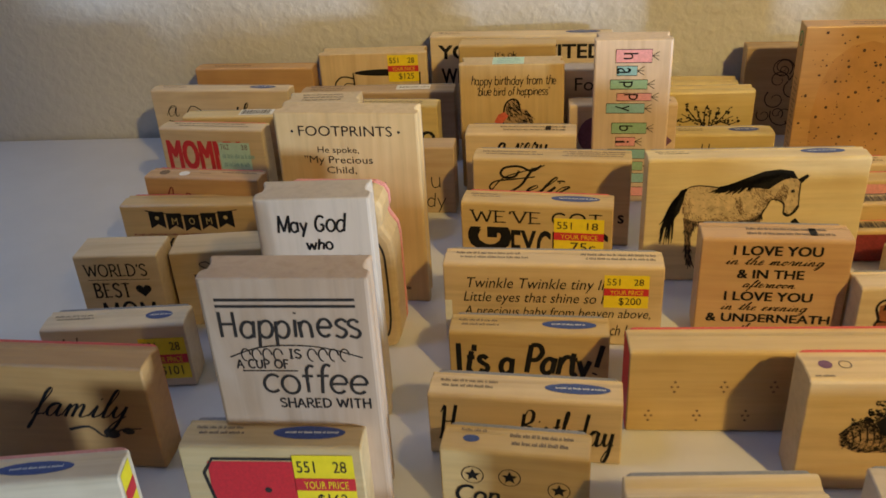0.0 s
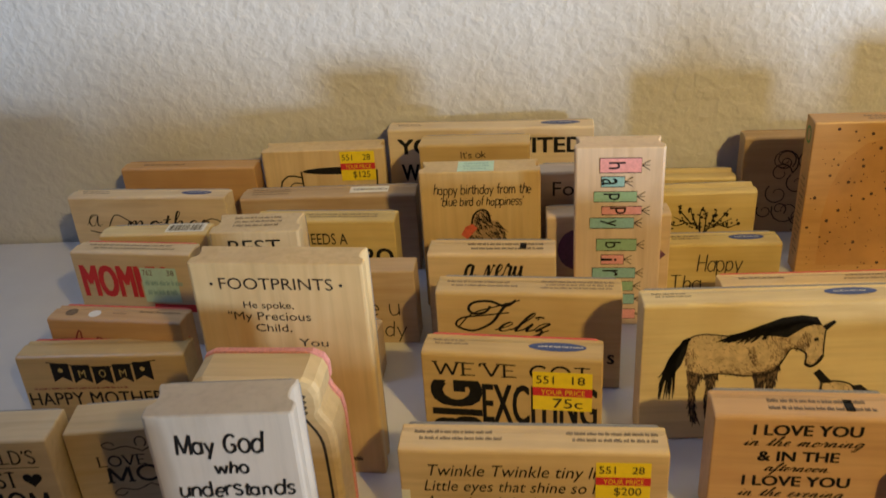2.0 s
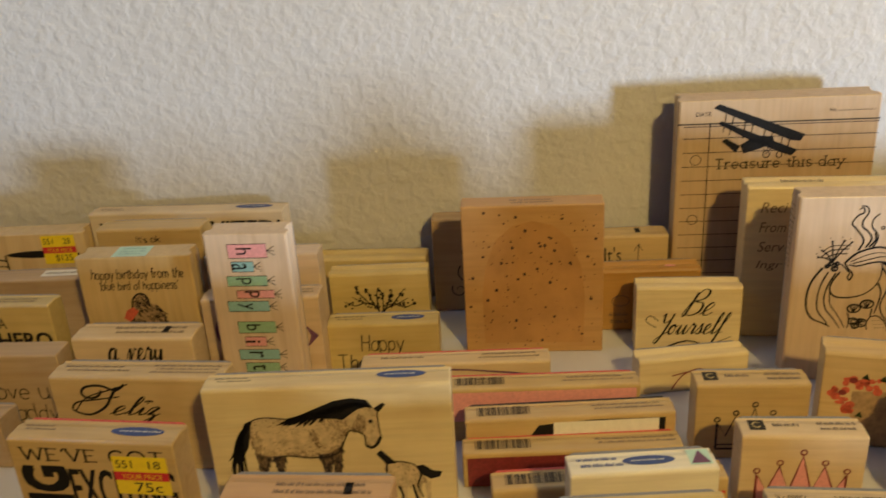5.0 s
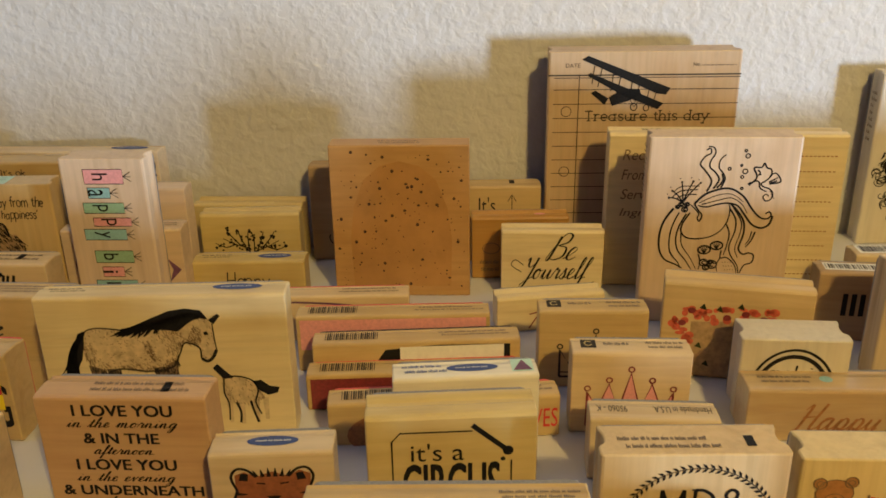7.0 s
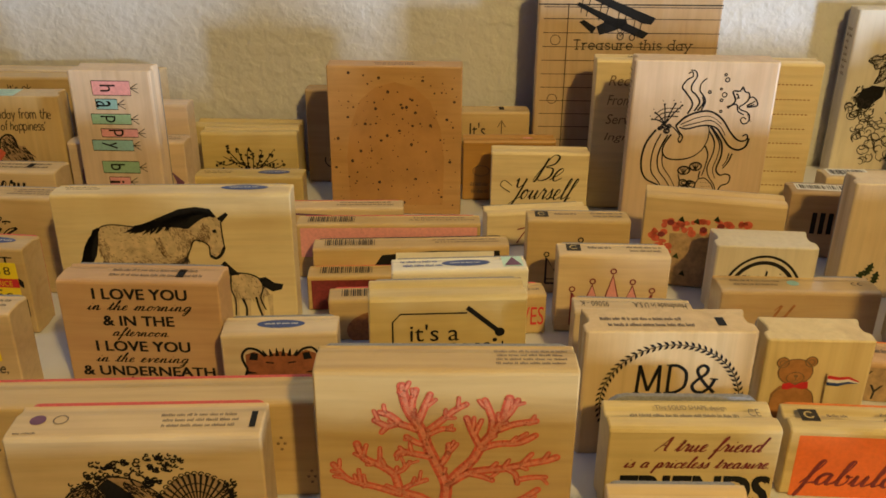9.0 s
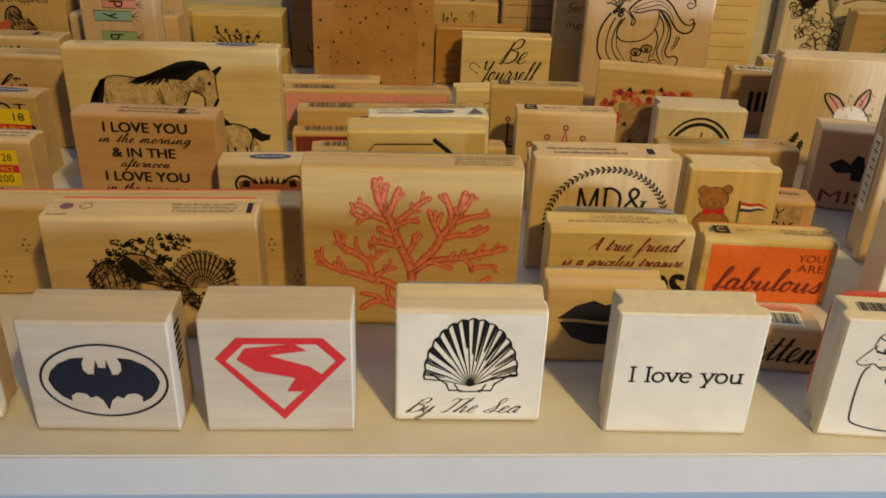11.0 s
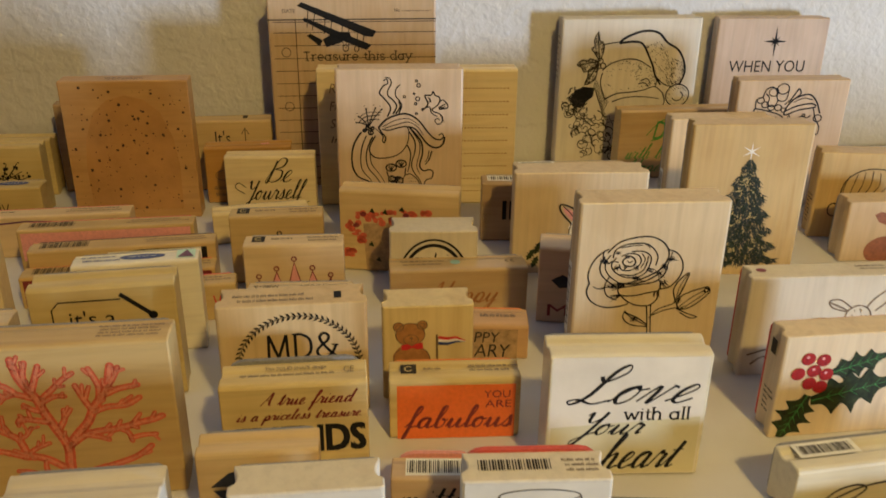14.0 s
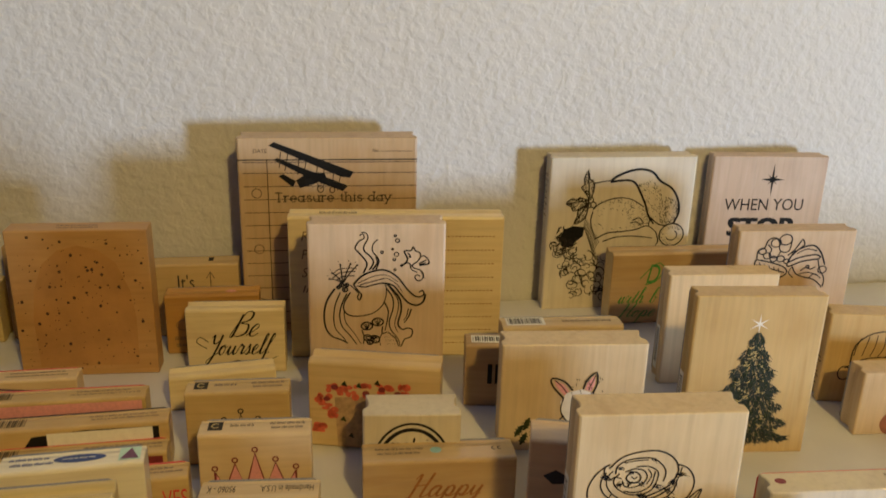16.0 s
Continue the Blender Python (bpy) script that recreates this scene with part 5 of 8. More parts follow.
    for k in range(46):
        f = rng.random()
        u = 0.165 - 0.02 * f
        end = (0.07 + 0.07 * rng.random(), 0.5 + 0.18 * rng.random())
        m.stroke([(0.185 - 0.015 * f, 0.23 + 0.03 * f), (u - 0.02, 0.34), ((u - 0.03 + end[0]) / 2, 0.46), end], 0.0018, 0.0003)
    m.stroke([(0.705, 0.37), (0.69, 0.42), (0.665, 0.45), (0.642, 0.43)], 0.0016)
    m.stroke([(0.7, 0.19), (0.702, 0.29), (0.706, 0.37)], 0.0006)
    m.stroke([(0.64, 0.43), (0.64, 0.36), (0.615, 0.33), (0.58, 0.32), (0.56, 0.38), (0.54, 0.45)], 0.0007)
    m.poly([(0.685, 0.165), (0.725, 0.125), (0.735, 0.14), (0.705, 0.195)])
    m.poly([(0.66, 0.25), (0.675, 0.24), (0.68, 0.265), (0.665, 0.27)])
    m.poly([(0.835, 0.6), (0.87, 0.59), (0.905, 0.635), (0.945, 0.645), (0.935, 0.685), (0.895, 0.7), (0.86, 0.665)])
    m.stroke([(0.73, 0.56), (0.79, 0.565), (0.84, 0.6), (0.855, 0.67), (0.84, 0.75), (0.86, 0.84)], 0.0008)
    m.stroke([(0.72, 0.58), (0.715, 0.68), (0.73, 0.76), (0.725, 0.88)], 0.0008)
    m.stroke([(0.76, 0.75), (0.775, 0.82), (0.77, 0.9)], 0.0012)
    m.stroke([(0.82, 0.74), (0.83, 0.82), (0.845, 0.9)], 0.0012)
    m.poly([(0.68, 0.5), (0.7, 0.47), (0.735, 0.53), (0.76, 0.57), (0.72, 0.58)])
    m.done("drawing", "black")
    oval(s, 0.8, 0.45, 0.1)
    print_top(s, 0.04, 0.2, 0.3, 0.6, 2)


def art_ily(s):
    words(s, [("I LOVE YOU", 0.22, 0.062, 0.8, 0.150, 0, 0.03), ("& IN THE", 0.26, 0.290, 0.7, 0.373, 0, 0.03), ("I LOVE YOU", 0.19, 0.507, 0.78, 0.595, 0, 0.03), ("& UNDERNEATH", 0.08, 0.730, 0.92, 0.812, 0, 0.03)])
    m = Mark(s)
    m.longhand("in the morning", 0.17, 0.160, 0.82, 0.279, 0.0008, 0.35)
    m.longhand("afternoon.", 0.3, 0.388, 0.66, 0.497, 0.0008, 0.35)
    m.longhand("in the evening", 0.17, 0.611, 0.76, 0.730, 0.0008, 0.35)
    m.longhand("the moon.", 0.3, 0.828, 0.68, 0.921, 0.0008, 0.35)
    m.done("lettering", "black")
    print_top(s, 0.3, 0.9, 0.3, 0.8, 2)
    m = Mark(s, "top")
    m.box(0.72, 0.35, 0.77, 0.75)
    m.done("maker_mark", "black")


def art_spot(s):
    m = Mark(s, "front", 0.5)
    m.poly([(0.14, 0.93), (0.13, 0.6), (0.16, 0.4), (0.24, 0.22), (0.36, 0.13), (0.5, 0.1), (0.64, 0.13), (0.76, 0.22), (0.84, 0.4), (0.87, 0.6), (0.86, 0.93)])
    m.done("worn_arch", "stain")
    rng = random.Random(5)
    m = Mark(s)
    for k in range(170):
        r = rng.choice((0.0003, 0.0004, 0.0005, 0.0007, 0.0011))
        m.disc(rng.uniform(0.04, 0.96), rng.uniform(0.04, 0.97), r, r * rng.uniform(0.7, 1.2), 8)
    m.done("speckle", "speck")
    print_top(s, 0.34, 0.68, 0.3, 0.8, 2)
    m = Mark(s, "left")
    m.lines(0.3, 0.35, 0.7, 0.9, 14, 3)
    m.done("side_print", "sepia")
    m = Mark(s, "left")
    m.ring(0.5, 0.1, 0.004, 0.005, 0.0015)
    m.done("side_mark", "script")


def curls(s, seed, n, box, ink="black", t=0.0006, size=0.006):
    """Loose pen curls filling part of a face."""
    rng = random.Random(seed)
    m = Mark(s)
    for k in range(n):
        u, v = rng.uniform(box[0], box[2]), rng.uniform(box[1], box[3])
        a0, r = rng.uniform(0, 360), size * rng.uniform(0.5, 1.1)
        cx, cy = m.m(u, v)
        pts = [(cx + r * (1 - 0.7 * i / 14) * math.cos(radians(a0 + 28 * i)), cy + r * (1 - 0.7 * i / 14) * math.sin(radians(a0 + 28 * i))) for i in range(15)]
        m.metres(pts, t, t * 0.5)
    return m.done("drawing", ink)


def art_lion(s):
    curls(s, 3, 22, (0.2, 0.2, 0.9, 0.9), "soft", 0.001, 0.01)


def art_branch(s):
    rng = random.Random(8)
    m = Mark(s)
    for d in (-1, 1):
        for pts in ([(0.0, 0.62), (0.05, 0.48), (0.16, 0.42), (0.28, 0.34)], [(0.05, 0.48), (0.1, 0.34), (0.13, 0.22)], [(0.16, 0.42), (0.26, 0.46), (0.36, 0.4)], [(0.02, 0.55), (0.03, 0.36), (0.02, 0.24)], [(0.1, 0.45), (0.2, 0.3), (0.24, 0.22)]):
            pts = [(0.5 + d * u, v + 0.02 * d) for u, v in pts]
            m.stroke(pts, 0.001, 0.0005)
            for k in range(9):
                f = rng.random() * (len(pts) - 1)
                i = min(int(f), len(pts) - 2)
                a, b = pts[i], pts[i + 1]
                u, v = a[0] + (b[0] - a[0]) * (f - i) + rng.uniform(-0.02, 0.02), a[1] + (b[1] - a[1]) * (f - i) + rng.uniform(-0.05, 0.05)
                m.disc(u, v, rng.uniform(0.0006, 0.0011), rng.uniform(0.0006, 0.0011), 8)
    m.done("drawing", "black")


def art_happytha(s):
    m = Mark(s)
    m.printed("Happy", 0.3, 0.2, 0.68, 0.66, 0.0008, 0.05, 0, 0.14)
    m.printed("Tha", 0.08, 0.6, 0.34, 0.92, 0.0008, 0.05, 0, 0.14)
    m.done("lettering", "soft")
    oval(s, 0.72, 0.5, 0.15)
    print_top(s, 0.06, 0.34, 0.3, 0.65, 2)


def stack(s, face, ink, seed):
    barcode(s, 0.06, 0.32, paper=False)
    print_top(s, 0.6, 0.97, 0.3, 0.7, 2, seed)
    m = Mark(s)
    face(m)
    m.done("picture", ink)


def art_s1(s):
    print_top(s, 0.1, 0.35, 0.3, 0.6, 1)
    print_top(s, 0.62, 0.97, 0.25, 0.75, 2, 5)
    m = Mark(s)
    m.stroke([(0.05, 0.3), (0.4, 0.12), (0.9, 0.3)], 0.0012)
    m.done("picture", "purple")


def art_s2(s):
    stack(s, lambda m: m.box(0.02, 0.06, 0.98, 0.6), "pink", 2)


def art_s3(s):
    def face(m):
        m.poly([(0.25, 0.7), (0.35, 0.15), (0.6, 0.08), (0.95, 0.1), (0.95, 0.7)])
    stack(s, face, "black", 3)
    m = Mark(s, "front", 2.0)
    m.box(0.42, 0.1, 0.92, 0.6)
    m.done("picture_ground", "paper")


def art_s4(s):
    stack(s, lambda m: m.box(0.02, 0.1, 0.98, 0.95), "maroon", 4)


def art_s5(s):
    stack(s, lambda m: m.disc(0.25, 0.75, 0.02, 0.012), "brown", 5)
    words(s, [("VES", 0.88, 0.3, 0.99, 0.75)], "red")


def art_crafts(s):
    oval(s, 0.55, 0.5, 0.18)
    m = Mark(s, "top")
    m.lines(0.06, 0.22, 0.34, 0.75, 2, 3)
    m.done("fine_print", "blue")
    m = Mark(s, "top")
    m.box(0.82, 0.15, 0.97, 0.8)
    slip = m.done("colour_sticker", "mint", "small mint and purple sticker")
    m = Mark(s, "top", 2.0)
    m.poly([(0.83, 0.75), (0.9, 0.2), (0.96, 0.75)])
    m.done("sticker_print", "purple", on=slip)


def art_circus(s):
    words(s, [("it's a", 0.26, 0.2, 0.57, 0.33), ("CIRCUS", 0.21, 0.35, 0.78, 0.68, 0, 0.03)])
    m = Mark(s)
    m.stroke([(0.62, 0.12), (0.2, 0.12), (0.15, 0.18), (0.15, 0.85), (0.85, 0.85), (0.85, 0.34)], 0.0007, smooth=0)
    m.stroke([(0.62, 0.08), (0.83, 0.27)], 0.0022, smooth=0)
    m.disc(0.83, 0.27, 0.0022)
    m.disc(0.8, 0.33, 0.001)
    m.done("drawing", "black")


def art_tiger(s):
    m = Mark(s)
    e = Easel(m, 512, 672, 200, 165)
    e.fill([(452, 742), (452, 712), (468, 706), (486, 716), (512, 706), (538, 716), (556, 704), (574, 712), (572, 742), (576, 775), (556, 800), (512, 812), (470, 800), (448, 775)])
    m.done("picture", "tiger")
    m = Mark(s, "front", 1.7)
    e = Easel(m, 512, 672, 200, 165, 0, 0, 0.0006)
    for d in (-1, 1):
        e.line([(512 + d * 58, 742), (512 + d * 66, 716), (512 + d * 56, 700), (512 + d * 40, 702), (512 + d * 28, 714)], 2.0)
        e.fill([(512 + d * 54, 722), (512 + d * 50, 708), (512 + d * 38, 710), (512 + d * 40, 724)])
        e.line([(512 + d * 58, 742), (512 + d * 66, 775), (512 + d * 44, 802), (512, 812)], 2.0)
        for k in range(3):
            e.line([(512 + d * 62, 748 + 14 * k), (512 + d * 42, 750 + 12 * k)], 3.2, 0.5, 0)
        e.line([(512 + d * 12, 730), (512 + d * 26, 728)], 1.2)
    for k in range(6):
        x = 487 + 10 * k
        e.line([(x, 716), (x + (k - 2.5) * 2, 698 + abs(k - 2.5) * 2)], 3.4, 0.5, 0)
    e.fill([(500, 754), (524, 754), (514, 766), (510, 766)])
    e.line([(512, 766), (512, 778), (496, 784)], 1.4)
    e.line([(512, 778), (528, 784)], 1.4)
    m.done("stripe_print", "black")
    oval(s, 0.5, 0.5, 0.21)


def art_coral(s):
    """A branching coral: each branch a dark rim, a lighter core and ribs along one side."""
    rng = random.Random(11)
    rim, core, rib = Mark(s), Mark(s, "front", 1.6), Mark(s, "front", 2.2)
    branches = (
        (34, [(480, 640), (482, 520), (485, 440), (462, 370), (430, 300), (410, 240), (385, 200), (360, 150), (345, 85)]),
        (24, [(385, 205), (375, 150), (392, 100)]), (24, [(395, 215), (418, 160), (432, 112)]), (16, [(425, 152), (452, 130)]),
        (24, [(405, 240), (340, 215), (300, 225), (262, 206)]), (20, [(300, 225), (285, 243)]), (24, [(340, 215), (310, 185), (275, 175)]),
        (22, [(425, 242), (470, 200), (510, 172), (545, 145)]), (14, [(482, 195), (484, 165)]), (20, [(430, 252), (470, 236), (510, 235)]),
        (22, [(430, 290), (395, 282), (362, 262)]), (24, [(445, 335), (400, 326), (345, 312), (330, 328)]), (16, [(350, 312), (338, 298)]),
        (22, [(470, 362), (490, 325), (495, 290)]), (18, [(490, 325), (522, 290)]),
        (32, [(485, 445), (530, 390), (570, 340), (600, 290), (635, 240), (665, 200), (680, 125)]),
        (24, [(592, 292), (575, 250), (550, 195)]), (18, [(576, 250), (596, 205)]), (24, [(626, 250), (628, 200), (606, 135)]),
        (22, [(662, 205), (690, 170), (710, 132)]), (24, [(650, 236), (700, 216), (765, 205)]),
        (24, [(605, 300), (650, 286), (715, 285), (765, 258)]), (16, [(700, 276), (742, 250)]),
        (28, [(495, 435), (550, 395), (600, 386), (680, 378), (740, 360), (800, 348), (838, 335)]),
        (18, [(722, 365), (760, 326)]), (16, [(665, 380), (686, 345)]), (20, [(682, 380), (705, 400), (715, 435)]), (20, [(712, 420), (760, 411), (800, 408)]),
        (22, [(560, 396), (600, 406), (635, 420)]),
        (28, [(480, 540), (410, 486), (345, 465), (330, 420), (318, 395), (280, 365), (230, 340), (205, 290)]),
        (16, [(277, 360), (275, 300)]), (18, [(325, 396), (350, 380), (370, 355)]), (16, [(232, 340), (200, 325)]),
        (20, [(345, 462), (375, 440), (425, 420)]), (14, [(380, 440), (390, 410)]), (18, [(345, 466), (300, 440)]),
        (24, [(345, 476), (270, 450), (220, 435), (170, 415), (130, 365)]), (16, [(165, 412), (135, 406)]), (16, [(216, 435), (210, 385)]),
        (26, [(480, 620), (420, 575), (360, 560), (300, 590)]), (20, [(385, 563), (350, 540), (300, 530)]), (20, [(420, 572), (398, 530), (400, 490)]),
        (26, [(482, 590), (560, 548), (640, 525), (720, 500), (780, 455)]), (20, [(610, 532), (660, 560), (720, 560)]),
    )
    k = s.w / 838
    twigs = []
    for wide, pts in branches:
        for (x0, y0), (x1, y1) in zip(pts[1:], pts[2:]):
            d = math.hypot(x1 - x0, y1 - y0)
            for side in (-1, 1):
                if rng.random() < 0.5 and y0 < 520:
                    f, a = rng.uniform(0.2, 0.8), math.atan2(y1 - y0, x1 - x0) + side * rng.uniform(0.6, 1.0)
                    x, y, r = x0 + f * (x1 - x0), y0 + f * (y1 - y0), rng.uniform(20, 38)
                    twigs.append((min(wide * 0.62, 17), [(x, y), (x + r * 0.5 * math.cos(a), y + r * 0.5 * math.sin(a)), (x + r * math.cos(a), y + r * math.sin(a) - 5)]))
    for wide, pts in list(branches) + twigs:
        pts = [pts[0]] + [(x + rng.uniform(-3, 3), y + rng.uniform(-3, 3)) for x, y in pts[1:]]
        for m, f in ((rim, 1.0), (core, 0.46)):
            e = Easel(m, 484, 35, 838, 635, 0.004, 0.07)
            e.line(pts, 1.22 * wide * k * f, wide * k * f)
            e.spot(*pts[-1], wide * 0.5 * f)
            if m is rim:
                e.spot(*pts[0], wide * 0.55)
        e = Easel(rib, 484, 35, 838, 635, 0.004, 0.07)
        for (x0, y0), (x1, y1) in zip(pts, pts[1:]):
            d = math.hypot(x1 - x0, y1 - y0)
            for i in range(int(d / 7)):
                f = rng.random()
                x, y = x0 + f * (x1 - x0), y0 + f * (y1 - y0)
                q = rng.uniform(0.2, 0.42) * wide
                nx, ny = -(y1 - y0) / d, (x1 - x0) / d
                e.line([(x - nx * wide * 0.44, y - ny * wide * 0.44), (x - nx * (wide * 0.44 - q), y - ny * (wide * 0.44 - q))], 0.00034, 0.0002, 0)
    rim.done("drawing", "coral", "red printed coral")
    core.done("drawing_core", "coral_light")
    rib.done("ribs", "coral")
    print_top(s, 0.68, 0.96, 0.25, 0.8, 4)


def art_beyou(s):
    m = Mark(s)
    m.longhand("Be", 0.44, 0.04, 0.74, 0.42, 0.0014, 0.4)
    m.longhand("Yourself", 0.18, 0.38, 0.9, 0.85, 0.0013, 0.4)
    m.done("lettering", "black")
    m = Mark(s)
    m.stroke([(0.3, 0.9), (0.5, 0.8), (0.7, 0.86), (0.92, 0.74)], 0.0013, 0.0004)
    m.stroke([(0.2, 0.6), (0.1, 0.5), (0.14, 0.42), (0.22, 0.5)], 0.0006)
    m.done("drawing", "black")


def art_behindbe(s):
    m = Mark(s)
    m.ring(0.2, 0.5, 0.006, 0.004, 0.0006)
    m.lines(0.08, 0.66, 0.24, 0.9, 2, 4)
    m.done("drawing", "sepia")
    m = Mark(s, "top")
    m.disc(0.7, 0.7, 0.004, 0.0015)
    m.done("pink_mark", "pink")


def art_itsup(s):
    words(s, [("It's", 0.4, 0.14, 0.56, 0.34)], "soft")
    m = Mark(s)
    m.stroke([(0.72, 0.4), (0.72, 0.12)], 0.0006, smooth=0)
    m.stroke([(0.68, 0.2), (0.72, 0.11), (0.76, 0.2)], 0.0006, smooth=0)
    m.done("drawing", "soft")
    m = Mark(s, "top")
    m.box(0.7, 0.3, 0.75, 0.7)
    m.done("maker_mark", "black")


def art_plane(s):
    m = Mark(s)
    for k in range(14):
        v = 0.105 + 0.0655 * k
        m.stroke([(0.0 if k == 0 else 0.03, v), (1.0, v)], 0.0009 if k == 0 else 0.0005, smooth=0)
    m.stroke([(0.03, 0.117), (1.0, 0.117)], 0.0005, smooth=0)
    m.stroke([(0.163, 0.1), (0.163, 0.97)], 0.0006, smooth=0)
    for v in (0.27, 0.555, 0.84):
        m.ring(0.1, v, 0.0035, 0.0035, 0.0005)
    m.text("DATE", 0.09, 0.052, 0.165, 0.07)
    m.text("No.", 0.75, 0.052, 0.785, 0.068)
    m.lines(0.79, 0.06, 0.98, 0.068, 1, 3)
    m.printed("Treasure this day", 0.2, 0.268, 0.86, 0.328, 0.0008, 0.0, 0.2)
    m.done("ruling", "soft")
    m = Mark(s, "front", 2.0)
    m.poly([(0.175, 0.035), (0.205, 0.018), (0.64, 0.165), (0.62, 0.195), (0.57, 0.19)])
    m.poly([(0.2, 0.105), (0.22, 0.095), (0.61, 0.235), (0.58, 0.262), (0.4, 0.2)])
    m.poly([(0.32, 0.205), (0.4, 0.165), (0.48, 0.17), (0.49, 0.195), (0.42, 0.225), (0.34, 0.245)])
    m.poly([(0.225, 0.185), (0.25, 0.175), (0.32, 0.21), (0.3, 0.24)])
    for u in (0.24, 0.34, 0.44, 0.53):
        m.stroke([(u, 0.05 + 0.34 * (u - 0.2)), (u - 0.01, 0.13 + 0.34 * (u - 0.2))], 0.0006, smooth=0)
        m.stroke([(u + 0.04, 0.06 + 0.34 * (u - 0.2)), (u + 0.02, 0.145 + 0.34 * (u - 0.2))], 0.0006, smooth=0)
    m.ring(0.455, 0.25, 0.0022, 0.0026, 0.0007)
    m.ring(0.52, 0.255, 0.0018, 0.0022, 0.0007)
    m.stroke([(0.43, 0.21), (0.455, 0.25), (0.5, 0.2)], 0.0006, smooth=0)
    m.done("biplane", "black")


def art_recipe(s):
    m = Mark(s)
    for k, w in enumerate(("Reci", "From", "Serv", "Ingr")):
        m.text(w, 0.06, 0.1 + 0.125 * k, 0.17, 0.165 + 0.125 * k, 0.25)
    m.done("lettering", "sepia")
    m = Mark(s)
    for k in range(9):
        v = 0.13 + 0.095 * k
        for i in range(38):
            u = 0.3 + 0.0175 * i
            m.box(u, v, u + 0.011, v + 0.007)
    m.done("dotted_rule", "brown")
    print_top(s, 0.14, 0.32, 0.3, 0.8, 1)


def art_sea_swirls(s):
    m = Mark(s)
    e = Easel(m, 408, 88, 624, 765, -0.01, 0.02, 0.00088)
    pen = e.line
    for t, pts in (
        (1.6, [(300, 350), (340, 312), (400, 290), (450, 290), (500, 320), (540, 370), (575, 403), (605, 408), (620, 394), (612, 380), (596, 388)]),
        (1.6, [(626, 396), (616, 430), (585, 446), (545, 432), (510, 392), (480, 357), (440, 346), (400, 350), (350, 362), (316, 356)]),
        (0.8, [(330, 352), (400, 334), (450, 325), (495, 350), (520, 386)]), (0.7, [(320, 345), (390, 315), (450, 310), (500, 340)]),
        (1.3, [(345, 300), (362, 258), (330, 215), (310, 192), (328, 162), (350, 150), (346, 131), (330, 138)]),
        (1.3, [(372, 288), (392, 252), (372, 222), (352, 206), (350, 182), (368, 150), (360, 128), (338, 124)]),
        (1.2, [(402, 285), (416, 250), (405, 226), (388, 206), (390, 176), (412, 155)]), (1.4, [(386, 286), (408, 256), (402, 230)]),
        (1.2, [(300, 350), (318, 375), (335, 396), (326, 420), (317, 406), (322, 390), (300, 366), (284, 352)]),
        (1.2, [(285, 386), (258, 430), (255, 464), (280, 488), (330, 492), (385, 480), (425, 450), (445, 410), (448, 366), (440, 346)]),
        (1.6, [(216, 368), (180, 420), (165, 480), (170, 540), (195, 580), (240, 600), (270, 616)]),
        (1.1, [(240, 385), (216, 440), (208, 500), (216, 550), (250, 590), (262, 612)]),
        (1.2, [(270, 390), (245, 440), (235, 490), (246, 540), (280, 580), (310, 622)]), (0.9, [(286, 386), (262, 420), (250, 455)]), (0.8, [(255, 470), (262, 520), (300, 570), (330, 620)]),
        (1.5, [(452, 350), (482, 380), (510, 420), (515, 470), (500, 530), (520, 555), (545, 550), (566, 560), (560, 590), (530, 602), (515, 636)]),
        (1.2, [(448, 368), (476, 410), (478, 460), (460, 520), (470, 560), (500, 600), (510, 636)]), (1.2, [(440, 432), (456, 470), (450, 520), (440, 560)]), (0.9, [(460, 360), (500, 420), (500, 470), (485, 530), (500, 570)]),
        (1.3, [(562, 462), (548, 500), (528, 526)]), (0.9, [(548, 460), (540, 495), (525, 515)]),
        (1.0, [(335, 556), (345, 590), (340, 622)]), (1.1, [(430, 540), (428, 572), (455, 570), (490, 600), (502, 636)]), (0.9, [(428, 572), (415, 600), (420, 630)]),
    ):
        pen(pts, t, t * 0.6)
    for x, y in ((358, 538), (408, 520)):
        e.loop(x, y, 26, 19, 1.2)
        for k in range(5):
            pen([(x, y + 16), (x - 20 + 10 * k, y - 14)], 0.7, 0.5, 0)
    for x, y, r in ((360, 592, 17), (396, 600, 20), (372, 612, 14), (388, 590, 10), (262, 372, 12), (246, 352, 10), (270, 352, 9), (232, 362, 8)):
        e.loop(x, y, r, r * 0.9, 1.1)
        e.loop(x + 2, y, r * 0.5, r * 0.45, 0.9, 20, 300)
    for k in range(14):
        e.spot(440 + 11 * (k % 5) + 6 * (k // 5), 590 + 16 * (k // 5), 2)
    for x, y in ((193, 325), (205, 298), (242, 263), (288, 260), (318, 266)):
        pen([(252, 345), ((252 + x) / 2, (345 + y) / 2 - 6), (x, y)], 1.0, 0.8)
        e.spot(x, y, 5)
        e.spot(x - 8, y - 14, 2.5)
    pen([(204, 325), (232, 302), (262, 295), (310, 292)], 0.8)
    pen([(222, 332), (244, 318), (268, 312), (306, 312)], 0.8)
    pen([(212, 300), (238, 282), (284, 278), (316, 280)], 0.6)
